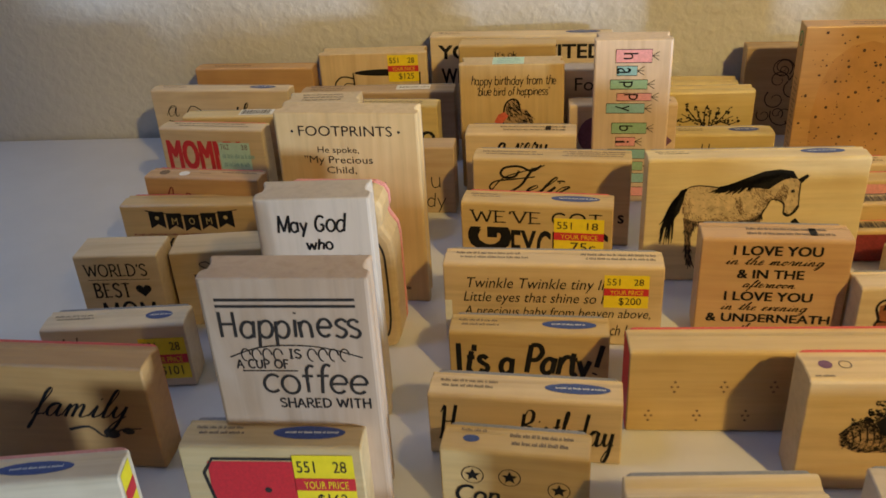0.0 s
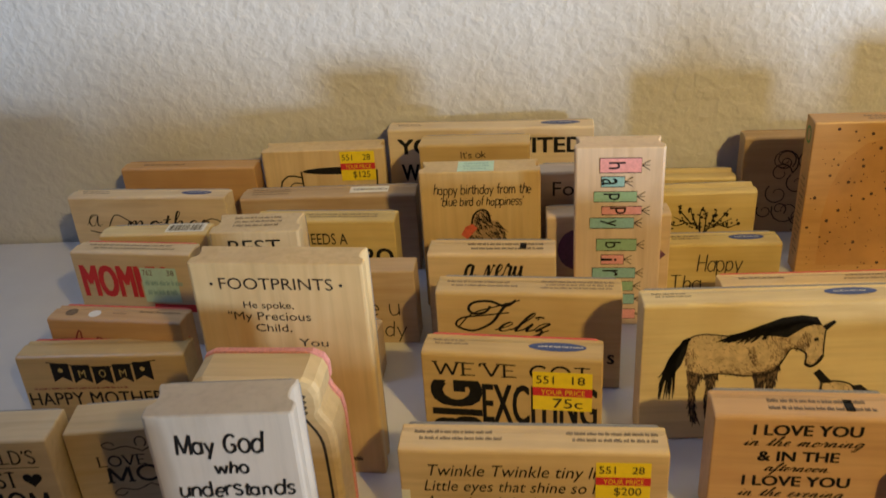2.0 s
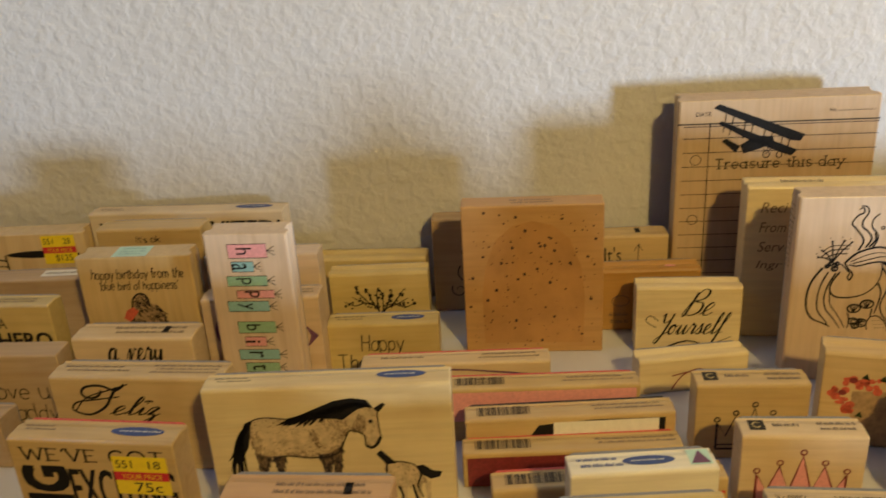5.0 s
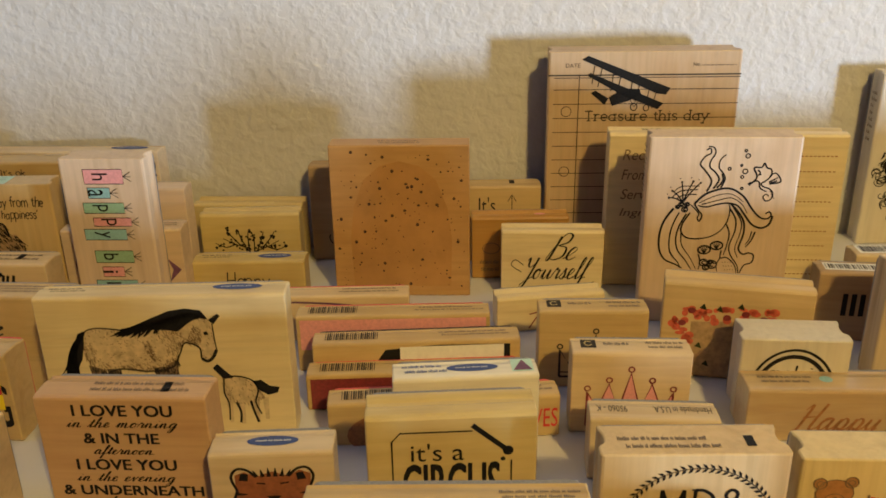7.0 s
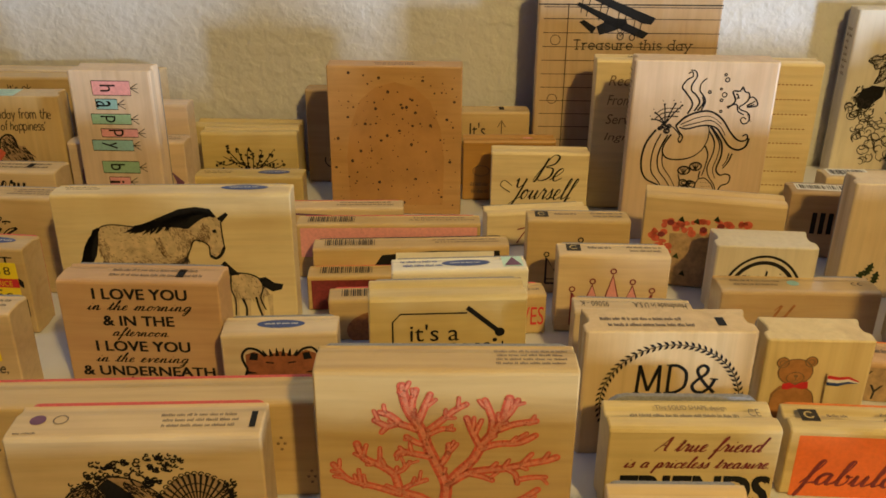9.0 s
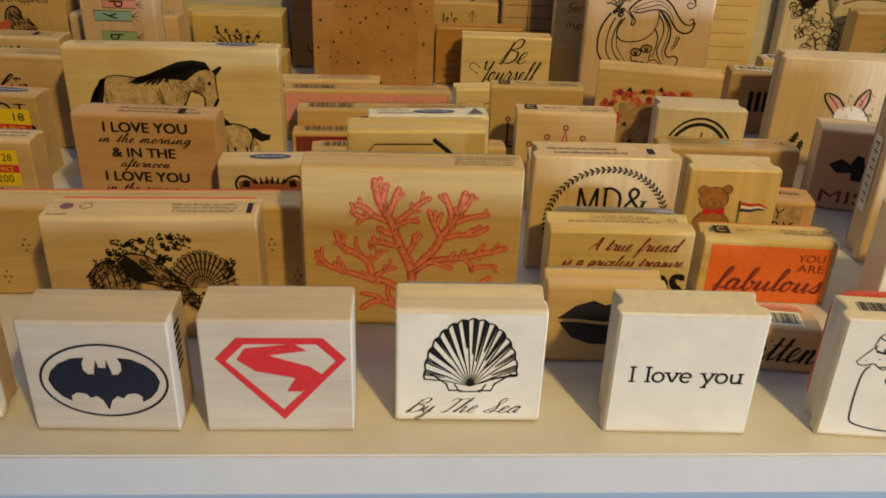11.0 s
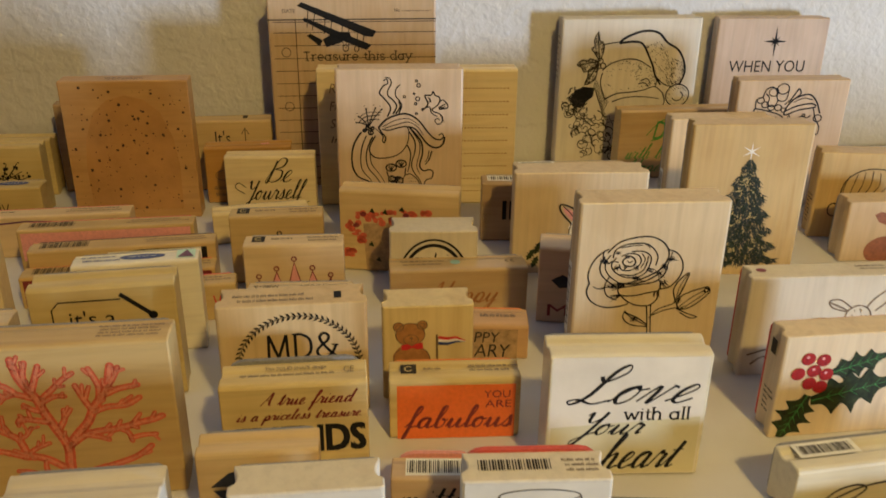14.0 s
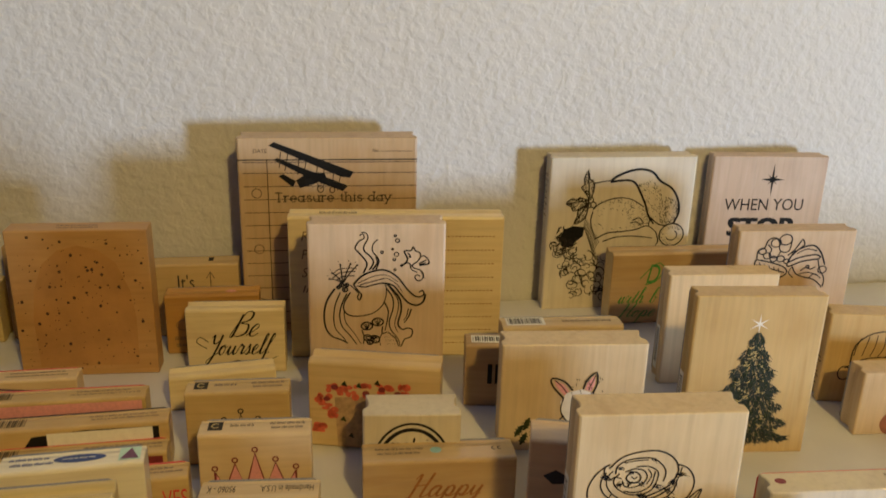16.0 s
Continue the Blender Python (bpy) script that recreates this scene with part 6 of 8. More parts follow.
    for pts in ([(514, 266), (530, 262), (545, 240), (530, 206), (560, 204), (570, 188), (582, 206), (600, 212), (602, 235), (585, 255), (565, 268), (575, 280), (600, 288), (616, 305), (610, 330), (590, 336), (578, 320), (590, 310), (602, 318)],
                [(516, 272), (540, 258), (556, 262), (562, 285), (590, 300)], [(545, 215), (556, 224), (550, 236)], [(598, 268), (640, 262), (637, 242), (616, 226), (596, 240)], [(596, 262), (630, 244)], [(598, 268), (628, 256)], [(512, 266), (520, 276)]):
        pen(pts, 1.2, 0.8)
    e.spot(558, 232, 4)
    for k in range(6):
        pen([(604 + 3 * k, 300 + 5 * k), (614 + 2 * k, 296 + 6 * k)], 0.7, 0.5, 0)
    for x, y, r in ((500, 160, 9), (490, 140, 5), (478, 197, 4), (495, 220, 10), (485, 242, 6), (430, 210, 6), (488, 287, 5)):
        e.loop(x, y, r, r, 0.8)
    m.done("drawing", "black")
    m = Mark(s, "left")
    m.lines(0.2, 0.05, 0.55, 0.4, 12, 6)
    m.done("side_print", "sepia")


def art_tstamp(s):
    m = Mark(s)
    m.stroke([(0.3, 0.9), (0.4, 0.5), (0.55, 0.35), (0.66, 0.5)], 0.0009)
    m.stroke([(0.3, 0.5), (0.5, 0.4), (0.7, 0.42)], 0.0009)
    m.done("drawing", "maroon")


def crown(s, u0, u1, v0, v1, fill):
    m = Mark(s)
    n = 5
    tips = []
    pts = [(u0, v1)]
    for k in range(n):
        u = u0 + (u1 - u0) * k / (n - 1)
        h = v0 + (v1 - v0) * (0.45, 0.25, 0.0, 0.25, 0.45)[k] * 0.8
        tips.append((u, h))
        pts.append((u, h))
        if k < n - 1:
            pts.append((u + (u1 - u0) / (n - 1) / 2, v0 + (v1 - v0) * 0.68))
    pts.append((u1, v1))
    if fill:
        f = Mark(s, "front", 0.5)
        base = [(u, v1) for u, v in pts]
        for i in range(len(pts) - 1):
            f.poly([base[i], base[i + 1], pts[i + 1], pts[i]])
        f.done("crown_fill", fill)
    m.stroke(pts + [pts[0]], 0.0013, smooth=0)
    m.stroke([(u0, v1 - 0.06), (u1, v1 - 0.06)], 0.0008, smooth=0)
    for u, v in tips:
        m.ring(u, v - 0.045, 0.0014, 0.0014, 0.0008, n=12)
    m.done("drawing", "maroon" if fill else "soft")
    m = Mark(s, "top")
    m.box(0.08, 0.22, 0.21, 0.7)
    square = m.done("maker_mark", "soft", "small dark square maker's mark")
    m = Mark(s, "top", 2.0)
    m.ring(0.145, 0.46, 0.0019, 0.0021, 0.0008, 40, 330, 12)
    m.done("mark_ring", "gold", on=square)
    print_top(s, 0.27, 0.5, 0.3, 0.6, 1)
    print_top(s, 0.62, 0.92, 0.25, 0.75, 2, 4)


def art_crowna(s):
    crown(s, 0.2, 0.85, 0.3, 0.85, None)


def art_crownb(s):
    crown(s, 0.14, 0.86, 0.24, 0.9, "pink")


def art_handmade(s):
    m = Mark(s, "top")
    m.text("Handmade in U.S.A.", 0.5, 0.35, 0.95, 0.65, 0, 0, 180)
    m.text("95060 - K", 0.06, 0.35, 0.3, 0.65, 0, 0, 180)
    m.done("fine_print", "soft")


def art_mdwreath(s):
    m = Mark(s)
    cx, cy = m.m(0.53, 0.56)
    rx, ry = 0.41 * s.w, 0.46 * s.h
    for k in range(58):
        a = radians(-60 + 300 * k / 57)
        for d in (-1, 1):
            r = 1 + d * 0.035
            px, py = cx + rx * r * math.cos(a), cy + ry * r * math.sin(a)
            t = a + math.pi / 2 + d * -0.7
            ex, ey = math.cos(t), math.sin(t)
            m.flat([(px + 0.0016 * ex, py + 0.0016 * ey), (px - 0.0006 * ey, py + 0.0006 * ex), (px - 0.0014 * ex, py - 0.0014 * ey), (px + 0.0006 * ey, py - 0.0006 * ex)], [(0, 1, 2, 3)])
    m.ring(0.53, 0.56, rx, ry, 0.0004, -60, 240, 60)
    m.printed("MD&", 0.31, 0.26, 0.8, 0.48, 0.0014, 0.0, 0.16, 0.0, 0.5)
    m.done("drawing", "black")
    print_top(s, 0.1, 0.65, 0.35, 0.85, 2)
    m = Mark(s, "top")
    m.box(0.78, 0.4, 0.83, 0.75)
    m.done("maker_mark", "black")


def blossoms(s, spots, ink, seed, r=0.004):
    rng = random.Random(seed)
    m = Mark(s)
    for u, v in spots:
        for k in range(7):
            m.disc(u + rng.uniform(-0.05, 0.05), v + rng.uniform(-0.07, 0.07), r * rng.uniform(0.4, 0.9), r * rng.uniform(0.35, 0.8), 9)
    return m.done("flower_print", ink)


def art_roses(s):
    m = Mark(s, "front", 0.5)
    m.poly([(0.2, 0.4), (0.8, 0.34), (0.82, 0.95), (0.22, 0.98)])
    m.done("card", "shade")
    blossoms(s, ((0.12, 0.45), (0.2, 0.3), (0.32, 0.32), (0.45, 0.3), (0.58, 0.26), (0.7, 0.3), (0.16, 0.6), (0.1, 0.75)), "coral", 4, 0.0032)
    m = Mark(s, "front", 1.8)
    for u, v in ((0.14, 0.42), (0.56, 0.28), (0.68, 0.32), (0.44, 0.33), (0.2, 0.28)):
        m.disc(u, v, 0.0022, 0.0018, 9)
    m.done("petal_print", "maroon")
    m = Mark(s, "front", 1.4)
    for u, v in ((0.25, 0.25), (0.36, 0.26), (0.5, 0.22), (0.24, 0.66), (0.3, 0.85)):
        m.poly([(u, v), (u + 0.03, v - 0.05), (u + 0.05, v + 0.02)])
    m.done("leaf_print", "leaf")


def art_madein(s):
    m = Mark(s)
    m.ring(0.5, 0.72, 0.4 * s.w, 0.6 * s.h, 0.0014, 0, 180)
    m.ring(0.5, 0.72, 0.345 * s.w, 0.52 * s.h, 0.0022, 0, 180)
    m.printed("made in", 0.28, 0.32, 0.72, 0.5, 0.0011, 0.2, 0.1)
    m.done("seal", "black")


def art_happygloss(s):
    m = Mark(s)
    m.longhand("Happy", 0.28, 0.25, 0.78, 0.98, 0.0015, 0.4)
    m.done("lettering", "brown")
    m = Mark(s, "top")
    m.disc(0.48, 0.5, 0.0032, 0.003)
    m.done("blue_dot", "teal")
    print_top(s, 0.08, 0.4, 0.3, 0.7, 2)
    m = Mark(s, "top")
    m.ring(0.87, 0.5, 0.0016, 0.0016, 0.0006, 90, 270, 10)
    m.ring(0.91, 0.5, 0.0016, 0.0016, 0.0006, 90, 270, 10)
    m.done("maker_print", "soft")


def art_bear(s):
    fill, line = Mark(s), Mark(s, "front", 1.8)
    a, b = Easel(fill, 290, 465, 440, 500), Easel(line, 290, 465, 440, 500, 0, 0, 0.0005)
    a.spot(205, 612, 70, 62)
    fill.e += 0.00002
    a.spot(148, 570, 24)
    a.spot(262, 563, 24)
    fill.e += 0.00002
    a.fill([(150, 680), (262, 680), (300, 730), (310, 860), (120, 860), (120, 720)])
    fill.done("picture", "bear")
    for x, y in ((148, 570), (262, 563)):
        b.loop(x, y, 24, 24, 1.0)
        b.loop(x, y + 2, 13, 12, 0.8)
    b.loop(205, 612, 70, 62, 1.0)
    b.loop(208, 640, 36, 27, 0.8)
    b.spot(210, 632, 9, 6)
    b.line([(210, 636), (210, 650), (196, 656)], 0.8)
    b.line([(210, 650), (224, 654)], 0.8)
    b.line([(155, 690), (128, 720), (118, 800)], 1.0)
    b.line([(258, 690), (290, 715), (310, 800)], 1.0)
    b.line([(332, 616), (336, 800)], 2.0, smooth=0)
    line.done("outline", "sepia")
    m = Mark(s, "front", 2.4)
    c = Easel(m, 290, 465, 440, 500)
    c.fill([(160, 668), (190, 662), (212, 674), (236, 660), (264, 656), (266, 688), (240, 692), (212, 684), (186, 696), (162, 694)])
    c.fill([(340, 624), (385, 632), (425, 628), (470, 650), (470, 656), (425, 640), (385, 646), (340, 640)])
    m.done("red_bow", "red")
    m = Mark(s, "front", 2.4)
    c = Easel(m, 290, 465, 440, 500)
    c.fill([(340, 640), (385, 646), (425, 640), (472, 656), (470, 660), (425, 652), (385, 660), (340, 656)])
    m.done("flag_middle", "white")
    m = Mark(s, "front", 2.4)
    c = Easel(m, 290, 465, 440, 500)
    c.fill([(340, 656), (385, 660), (425, 652), (470, 660), (425, 662), (385, 674), (340, 670)])
    m.done("flag_foot", "blue")


def art_bday(s):
    words(s, [("PPY", 0.5, 0.2, 0.74, 0.5), ("ARY", 0.5, 0.55, 0.84, 0.92)], "soft", 0.15)
    m = Mark(s, "front", 0.6)
    m.box(0.2, 0.12, 0.9, 0.97)
    m.done("panel", "shade")
    print_top(s, 0.55, 0.92, 0.3, 0.65, 1)


def art_friend(s):
    m = Mark(s)
    m.longhand("A true friend", 0.27, 0.08, 0.93, 0.31, 0.001, 0.4)
    m.longhand("is a priceless treasure.", 0.1, 0.29, 0.95, 0.47, 0.0009, 0.4)
    m.done("lettering", "maroon")
    words(s, [("FRIENDS", 0.1, 0.5, 0.97, 0.82, 0, 0.05)])
    m = Mark(s, "top")
    m.text("This SOLID SHAPE design", 0.3, 0.25, 0.72, 0.45)
    m.lines(0.12, 0.5, 0.78, 0.68, 1, 4)
    m.text("CE", 0.84, 0.35, 0.91, 0.6)
    m.done("fine_print", "grey")


def art_lips(s):
    m = Mark(s)
    m.poly([(0.1, 0.42), (0.25, 0.25), (0.4, 0.18), (0.5, 0.24), (0.6, 0.18), (0.75, 0.25), (0.92, 0.42), (0.7, 0.42), (0.5, 0.45), (0.3, 0.42)])
    m.poly([(0.12, 0.46), (0.3, 0.46), (0.5, 0.49), (0.7, 0.46), (0.9, 0.46), (0.76, 0.66), (0.6, 0.74), (0.4, 0.74), (0.24, 0.66)])
    m.done("picture", "navy")


def art_fabulous(s):
    m = Mark(s, "front", 0.7)
    m.box(0.06, 0.1, 0.96, 0.99)
    panel = m.done("panel", "orange", "bright orange printed panel")
    m = Mark(s, "front", 1.8)
    m.text("YOU", 0.72, 0.2, 0.92, 0.32)
    m.text("ARE", 0.73, 0.36, 0.93, 0.48)
    m.longhand("fabulous", 0.09, 0.44, 0.94, 0.98, 0.0017, 0.25)
    m.done("lettering", "maroon")
    m = Mark(s, "top")
    m.box(0.09, 0.28, 0.21, 0.72)
    square = m.done("maker_mark", "soft", "small dark square maker's mark")
    m = Mark(s, "top", 2.0)
    m.ring(0.15, 0.5, 0.0018, 0.002, 0.0008, 40, 330, 12)
    m.done("mark_ring", "gold", on=square)
    print_top(s, 0.26, 0.42, 0.4, 0.6, 1)
    print_top(s, 0.6, 0.93, 0.3, 0.7, 2, 4)


def art_mitten(s):
    m = Mark(s)
    m.longhand("mitten", 0.04, 0.2, 0.99, 0.75, 0.0014, 0.35)
    m.done("lettering", "black")
    barcode(s, 0.18, 0.8)


def art_oval_emblem(s):
    m = Mark(s)
    m.ring(0.53, 0.52, 0.425 * s.w, 0.325 * s.h, 0.0009)
    half = [(0.0, 0.4), (0.025, 0.4), (0.035, 0.33), (0.055, 0.42), (0.06, 0.46), (0.1, 0.46), (0.13, 0.42), (0.13, 0.36), (0.11, 0.31), (0.2, 0.32), (0.29, 0.37), (0.35, 0.44), (0.375, 0.52), (0.35, 0.6), (0.3, 0.67), (0.24, 0.71), (0.24, 0.66), (0.2, 0.63), (0.14, 0.64), (0.11, 0.68), (0.07, 0.66), (0.03, 0.7), (0.0, 0.79)]
    for d in (-1, 1):
        side = half if d < 0 else half[::-1]
        m.poly([(0.53 + d * u, v) for u, v in side])
    m.done("emblem", "navy")
    m = Mark(s, "right")
    for k in range(7):
        m.box(0.3, 0.12 + 0.06 * k, 0.6, 0.155 + 0.06 * k)
    m.done("side_print", "black")


def art_shield(s):
    m = Mark(s)
    out = [(0.1, 0.33), (0.25, 0.15), (0.81, 0.15), (0.96, 0.33), (0.53, 0.88)]
    cx, cy = 0.53, 0.42
    inn = [(cx + (u - cx) * 0.84, cy + (v - cy) * 0.8) for u, v in out]
    for i in range(5):
        j = (i + 1) % 5
        m.poly([out[i], out[j], inn[j], inn[i]])
    m.poly([(0.3, 0.24), (0.62, 0.2), (0.7, 0.26), (0.45, 0.3), (0.72, 0.4), (0.8, 0.47), (0.66, 0.62), (0.56, 0.62), (0.62, 0.5), (0.36, 0.44), (0.24, 0.34)])
    m.done("emblem", "red")


def art_sea(s):
    painted(s)
    m = Mark(s)
    cx, cy = m.m(0.51, 0.62)
    n = 15
    rim = []
    for k in range(n):
        a0, a1 = radians(-8 + 196 * k / n), radians(-8 + 196 * (k + 1) / n)
        for f in range(5):
            a = a0 + (a1 - a0) * f / 5
            r = 1 + 0.035 * math.sin(math.pi * f / 5)
            rim.append((cx + 0.305 * s.w * r * math.cos(a), cy + (0.12 + 0.88 * math.sin(max(a, 0.0)) if a > 0 else 0.12) * 0.0275 * r))
    m.metres(rim, 0.0007)
    for k in range(n + 1):
        e = rim[min(k * 5, len(rim) - 1)]
        m.metres([(cx, cy - 0.002), ((cx + e[0]) / 2 + (e[0] - cx) * 0.06, (cy + e[1]) / 2), e], 0.0003, 0.0007)
        for j in (1.5, 2.5):
            if k < n:
                q = rim[min(int(k * 5 + j), len(rim) - 1)]
                b = 0.35 + 0.1 * (k % 3)
                m.metres([(cx + (q[0] - cx) * b, cy + (q[1] - cy) * b), q], 0.0003, 0.0009 if k % 4 else 0.0014)
    m.metres([(cx - 0.006, cy - 0.001), (cx - 0.004, cy - 0.0045), (cx, cy - 0.0045), (cx + 0.004, cy - 0.0045), (cx + 0.006, cy - 0.001)], 0.0006)
    for d in (-1, 1):
        m.metres([(cx + d * 0.0155, cy + 0.004), (cx + d * 0.009, cy - 0.001), (cx + d * 0.008, cy - 0.004), (cx + d * 0.003, cy - 0.004)], 0.0007)
    m.done("drawing", "black")
    m = Mark(s)
    m.longhand("By The Sea", 0.08, 0.77, 0.87, 0.97, 0.0006, 0.6)
    m.done("lettering", "soft")


def art_love(s):
    painted(s)
    m = Mark(s)
    m.printed("I love you", 0.13, 0.43, 0.9, 0.59, 0.0009, 0.0, 0.22, 0.0, 0.75)
    m.done("lettering", "black")


def art_jar(s):
    painted(s)
    m = Mark(s)
    m.ring(0.52, 0.13, 0.27 * s.w, 0.055 * s.h, 0.0005)
    m.stroke([(0.25, 0.13), (0.25, 0.24), (0.52, 0.31), (0.79, 0.24), (0.79, 0.13)], 0.0005)
    m.stroke([(0.25, 0.2), (0.14, 0.34), (0.2, 0.37), (0.26, 0.35), (0.32, 0.4), (0.4, 0.38), (0.5, 0.42), (0.6, 0.38), (0.7, 0.4), (0.76, 0.34), (0.86, 0.34), (0.9, 0.3), (0.79, 0.2)], 0.0005, smooth=2)
    m.stroke([(0.24, 0.37), (0.2, 0.46), (0.2, 0.78), (0.25, 0.88), (0.5, 0.93), (0.7, 0.9), (0.78, 0.82), (0.82, 0.5), (0.82, 0.38)], 0.0007)
    m.stroke([(0.25, 0.25), (0.45, 0.28), (0.79, 0.25)], 0.0009)
    for d in (-1, 1):
        m.stroke([(0.46, 0.27), (0.46 + d * 0.1, 0.2), (0.46 + d * 0.16, 0.24), (0.46 + d * 0.1, 0.29), (0.46, 0.27)], 0.0008)
        m.stroke([(0.46, 0.27), (0.46 + d * 0.07, 0.36), (0.46 + d * 0.16, 0.38)], 0.0007)
    heart(m, 0.42, 0.5, 0.0032)
    m.stroke([(0.43, 0.28), (0.42, 0.46)], 0.0003, smooth=0)
    for k in range(16):
        m.disc(0.2 + 0.043 * k, 0.33 + 0.03 * math.sin(k * 1.9), 0.0003, None, 6)
    m.done("drawing", "soft")
    barcode(s, 0.12, 0.62, v0=0.3, v1=0.65, paper=False)
    print_top(s, 0.68, 0.92, 0.25, 0.75, 3)


def art_loveheart(s):
    painted(s)
    m = Mark(s, "front", 0.7)
    m.poly([(0.03, 0.97), (0.97, 0.97), (0.97, 0.5), (0.03, 0.58)])
    m.done("varnish", "varnish", "yellowish tint on the lower part")
    m = Mark(s)
    m.printed("with all", 0.48, 0.42, 0.9, 0.52, 0.0009, 0.0, 0.16, 0.0, 0.5)
    m.longhand("Love", 0.12, 0.08, 0.93, 0.385, 0.0019, 0.5)
    m.longhand("Your", 0.15, 0.455, 0.62, 0.72, 0.0015, 0.45)
    m.longhand("heart", 0.34, 0.64, 0.9, 0.93, 0.0018, 0.5)
    m.done("lettering", "black")


def art_sprinklin(s):
    m = Mark(s)
    m.printed("Sprinklin'", 0.06, 0.16, 0.66, 0.62, 0.0008, 0.05, 0, 0.18)
    m.printed("a little luv...", 0.4, 0.58, 0.92, 0.84, 0.0007, 0.05, 0, 0.14)
    m.done("lettering", "soft")
    m = Mark(s, "top")
    m.lines(0.12, 0.35, 0.8, 0.7, 1, 3)
    m.done("maker_print", "soft")


def art_quarter(s):
    barcode(s, 0.08, 0.34, v0=0.2, v1=0.5)
    m = Mark(s)
    m.stroke([(0.12, 0.8), (0.2, 0.5), (0.3, 0.4), (0.36, 0.5), (0.28, 0.7), (0.2, 0.66), (0.34, 0.45), (0.5, 0.4)], 0.001)
    m.stroke([(0.5, 0.7), (0.6, 0.4), (0.7, 0.5), (0.66, 0.75), (0.8, 0.5)], 0.001)
    m.done("drawing", "black")


def art_ithad(s):
    words(s, [("It had to be", 0.08, 0.2, 0.95, 0.62)], "grey", 0.25)
    m = Mark(s, "left")
    m.box(0.2, 0.2, 0.7, 0.95)
    slip = m.done("side_label", "paper", "pale paper label on the end")
    m = Mark(s, "left", 2.0)
    m.lines(0.26, 0.3, 0.64, 0.9, 4, 2)
    m.done("label_print", "grey", on=slip)


def holly_leaf(m, u, v, ang, length, wide):
    """A leaf with hollow sides drawn out into spines."""
    cx, cy = m.m(u, v)
    ex, ey = math.cos(ang), math.sin(ang)
    n, rim = 4, []
    for side in (1, -1):
        run = []
        for k in range(n * 5 + 1):
            f = k / (n * 5)
            g = (f * n) % 1.0
            body = wide * math.sin(math.pi * min(max(f, 0.02), 0.98)) ** 0.6
            spine = 1.0 - 0.55 * math.sin(math.pi * g) ** 0.8
            r = body * spine
            run.append((cx + ex * length * f - ey * r * side, cy + ey * length * f + ex * r * side))
        rim += run if side == 1 else run[::-1]
    k = len(rim)
    m.flat([(cx + ex * length * 0.5, cy + ey * length * 0.5)] + rim, [(0, 1 + i, 1 + (i + 1) % k) for i in range(k)])


def art_holly(s):
    m = Mark(s)
    holly_leaf(m, 0.37, 0.38, 0.3, 0.46 * s.w, 0.12 * s.w)
    holly_leaf(m, 0.28, 0.64, 0.22, 0.62 * s.w, 0.21 * s.w)
    holly_leaf(m, 0.25, 0.58, -2.0, 0.4 * s.w, 0.17 * s.w)
    m.done("leaf_print", "leaf")
    m = Mark(s, "front", 1.5)
    for u, v, a, r in ((0.37, 0.38, 0.3, 0.46), (0.28, 0.64, 0.22, 0.62), (0.25, 0.58, -2.0, 0.4)):
        x, y = m.m(u, v)
        for f in (0.2, 0.35, 0.5, 0.65, 0.8):
            px, py = x + r * s.w * f * math.cos(a), y + r * s.w * f * math.sin(a)
            for d in (-1, 1):
                b = a + d * 0.8
                m.metres([(px, py), (px + 0.075 * s.w * math.cos(b), py + 0.075 * s.w * math.sin(b))], 0.0004, 0.0001)
        m.metres([(x, y), (x + r * s.w * 0.95 * math.cos(a), y + r * s.w * 0.95 * math.sin(a))], 0.0006, 0.0002)
    m.done("leaf_veins", "script")
    for k, (u, v) in enumerate(((0.2, 0.22), (0.32, 0.24), (0.26, 0.34), (0.14, 0.36), (0.36, 0.38), (0.24, 0.46), (0.33, 0.5))):
        m = Mark(s, "front", 1.8 + 0.15 * k)
        m.disc(u, v, 0.0035, 0.0034, 16)
        m.done("berry", "berry", "red printed berry")
    m = Mark(s, "front", 3.4)
    for u, v in ((0.19, 0.2), (0.31, 0.22), (0.25, 0.32), (0.35, 0.36)):
        m.disc(u, v, 0.0008, None, 8)
    m.done("berry_gleam", "pink")
    m = Mark(s, "left")
    m.box(0.3, 0.1, 0.6, 0.24)
    m.lines(0.3, 0.55, 0.6, 0.8, 5, 3)
    m.done("side_print", "soft")


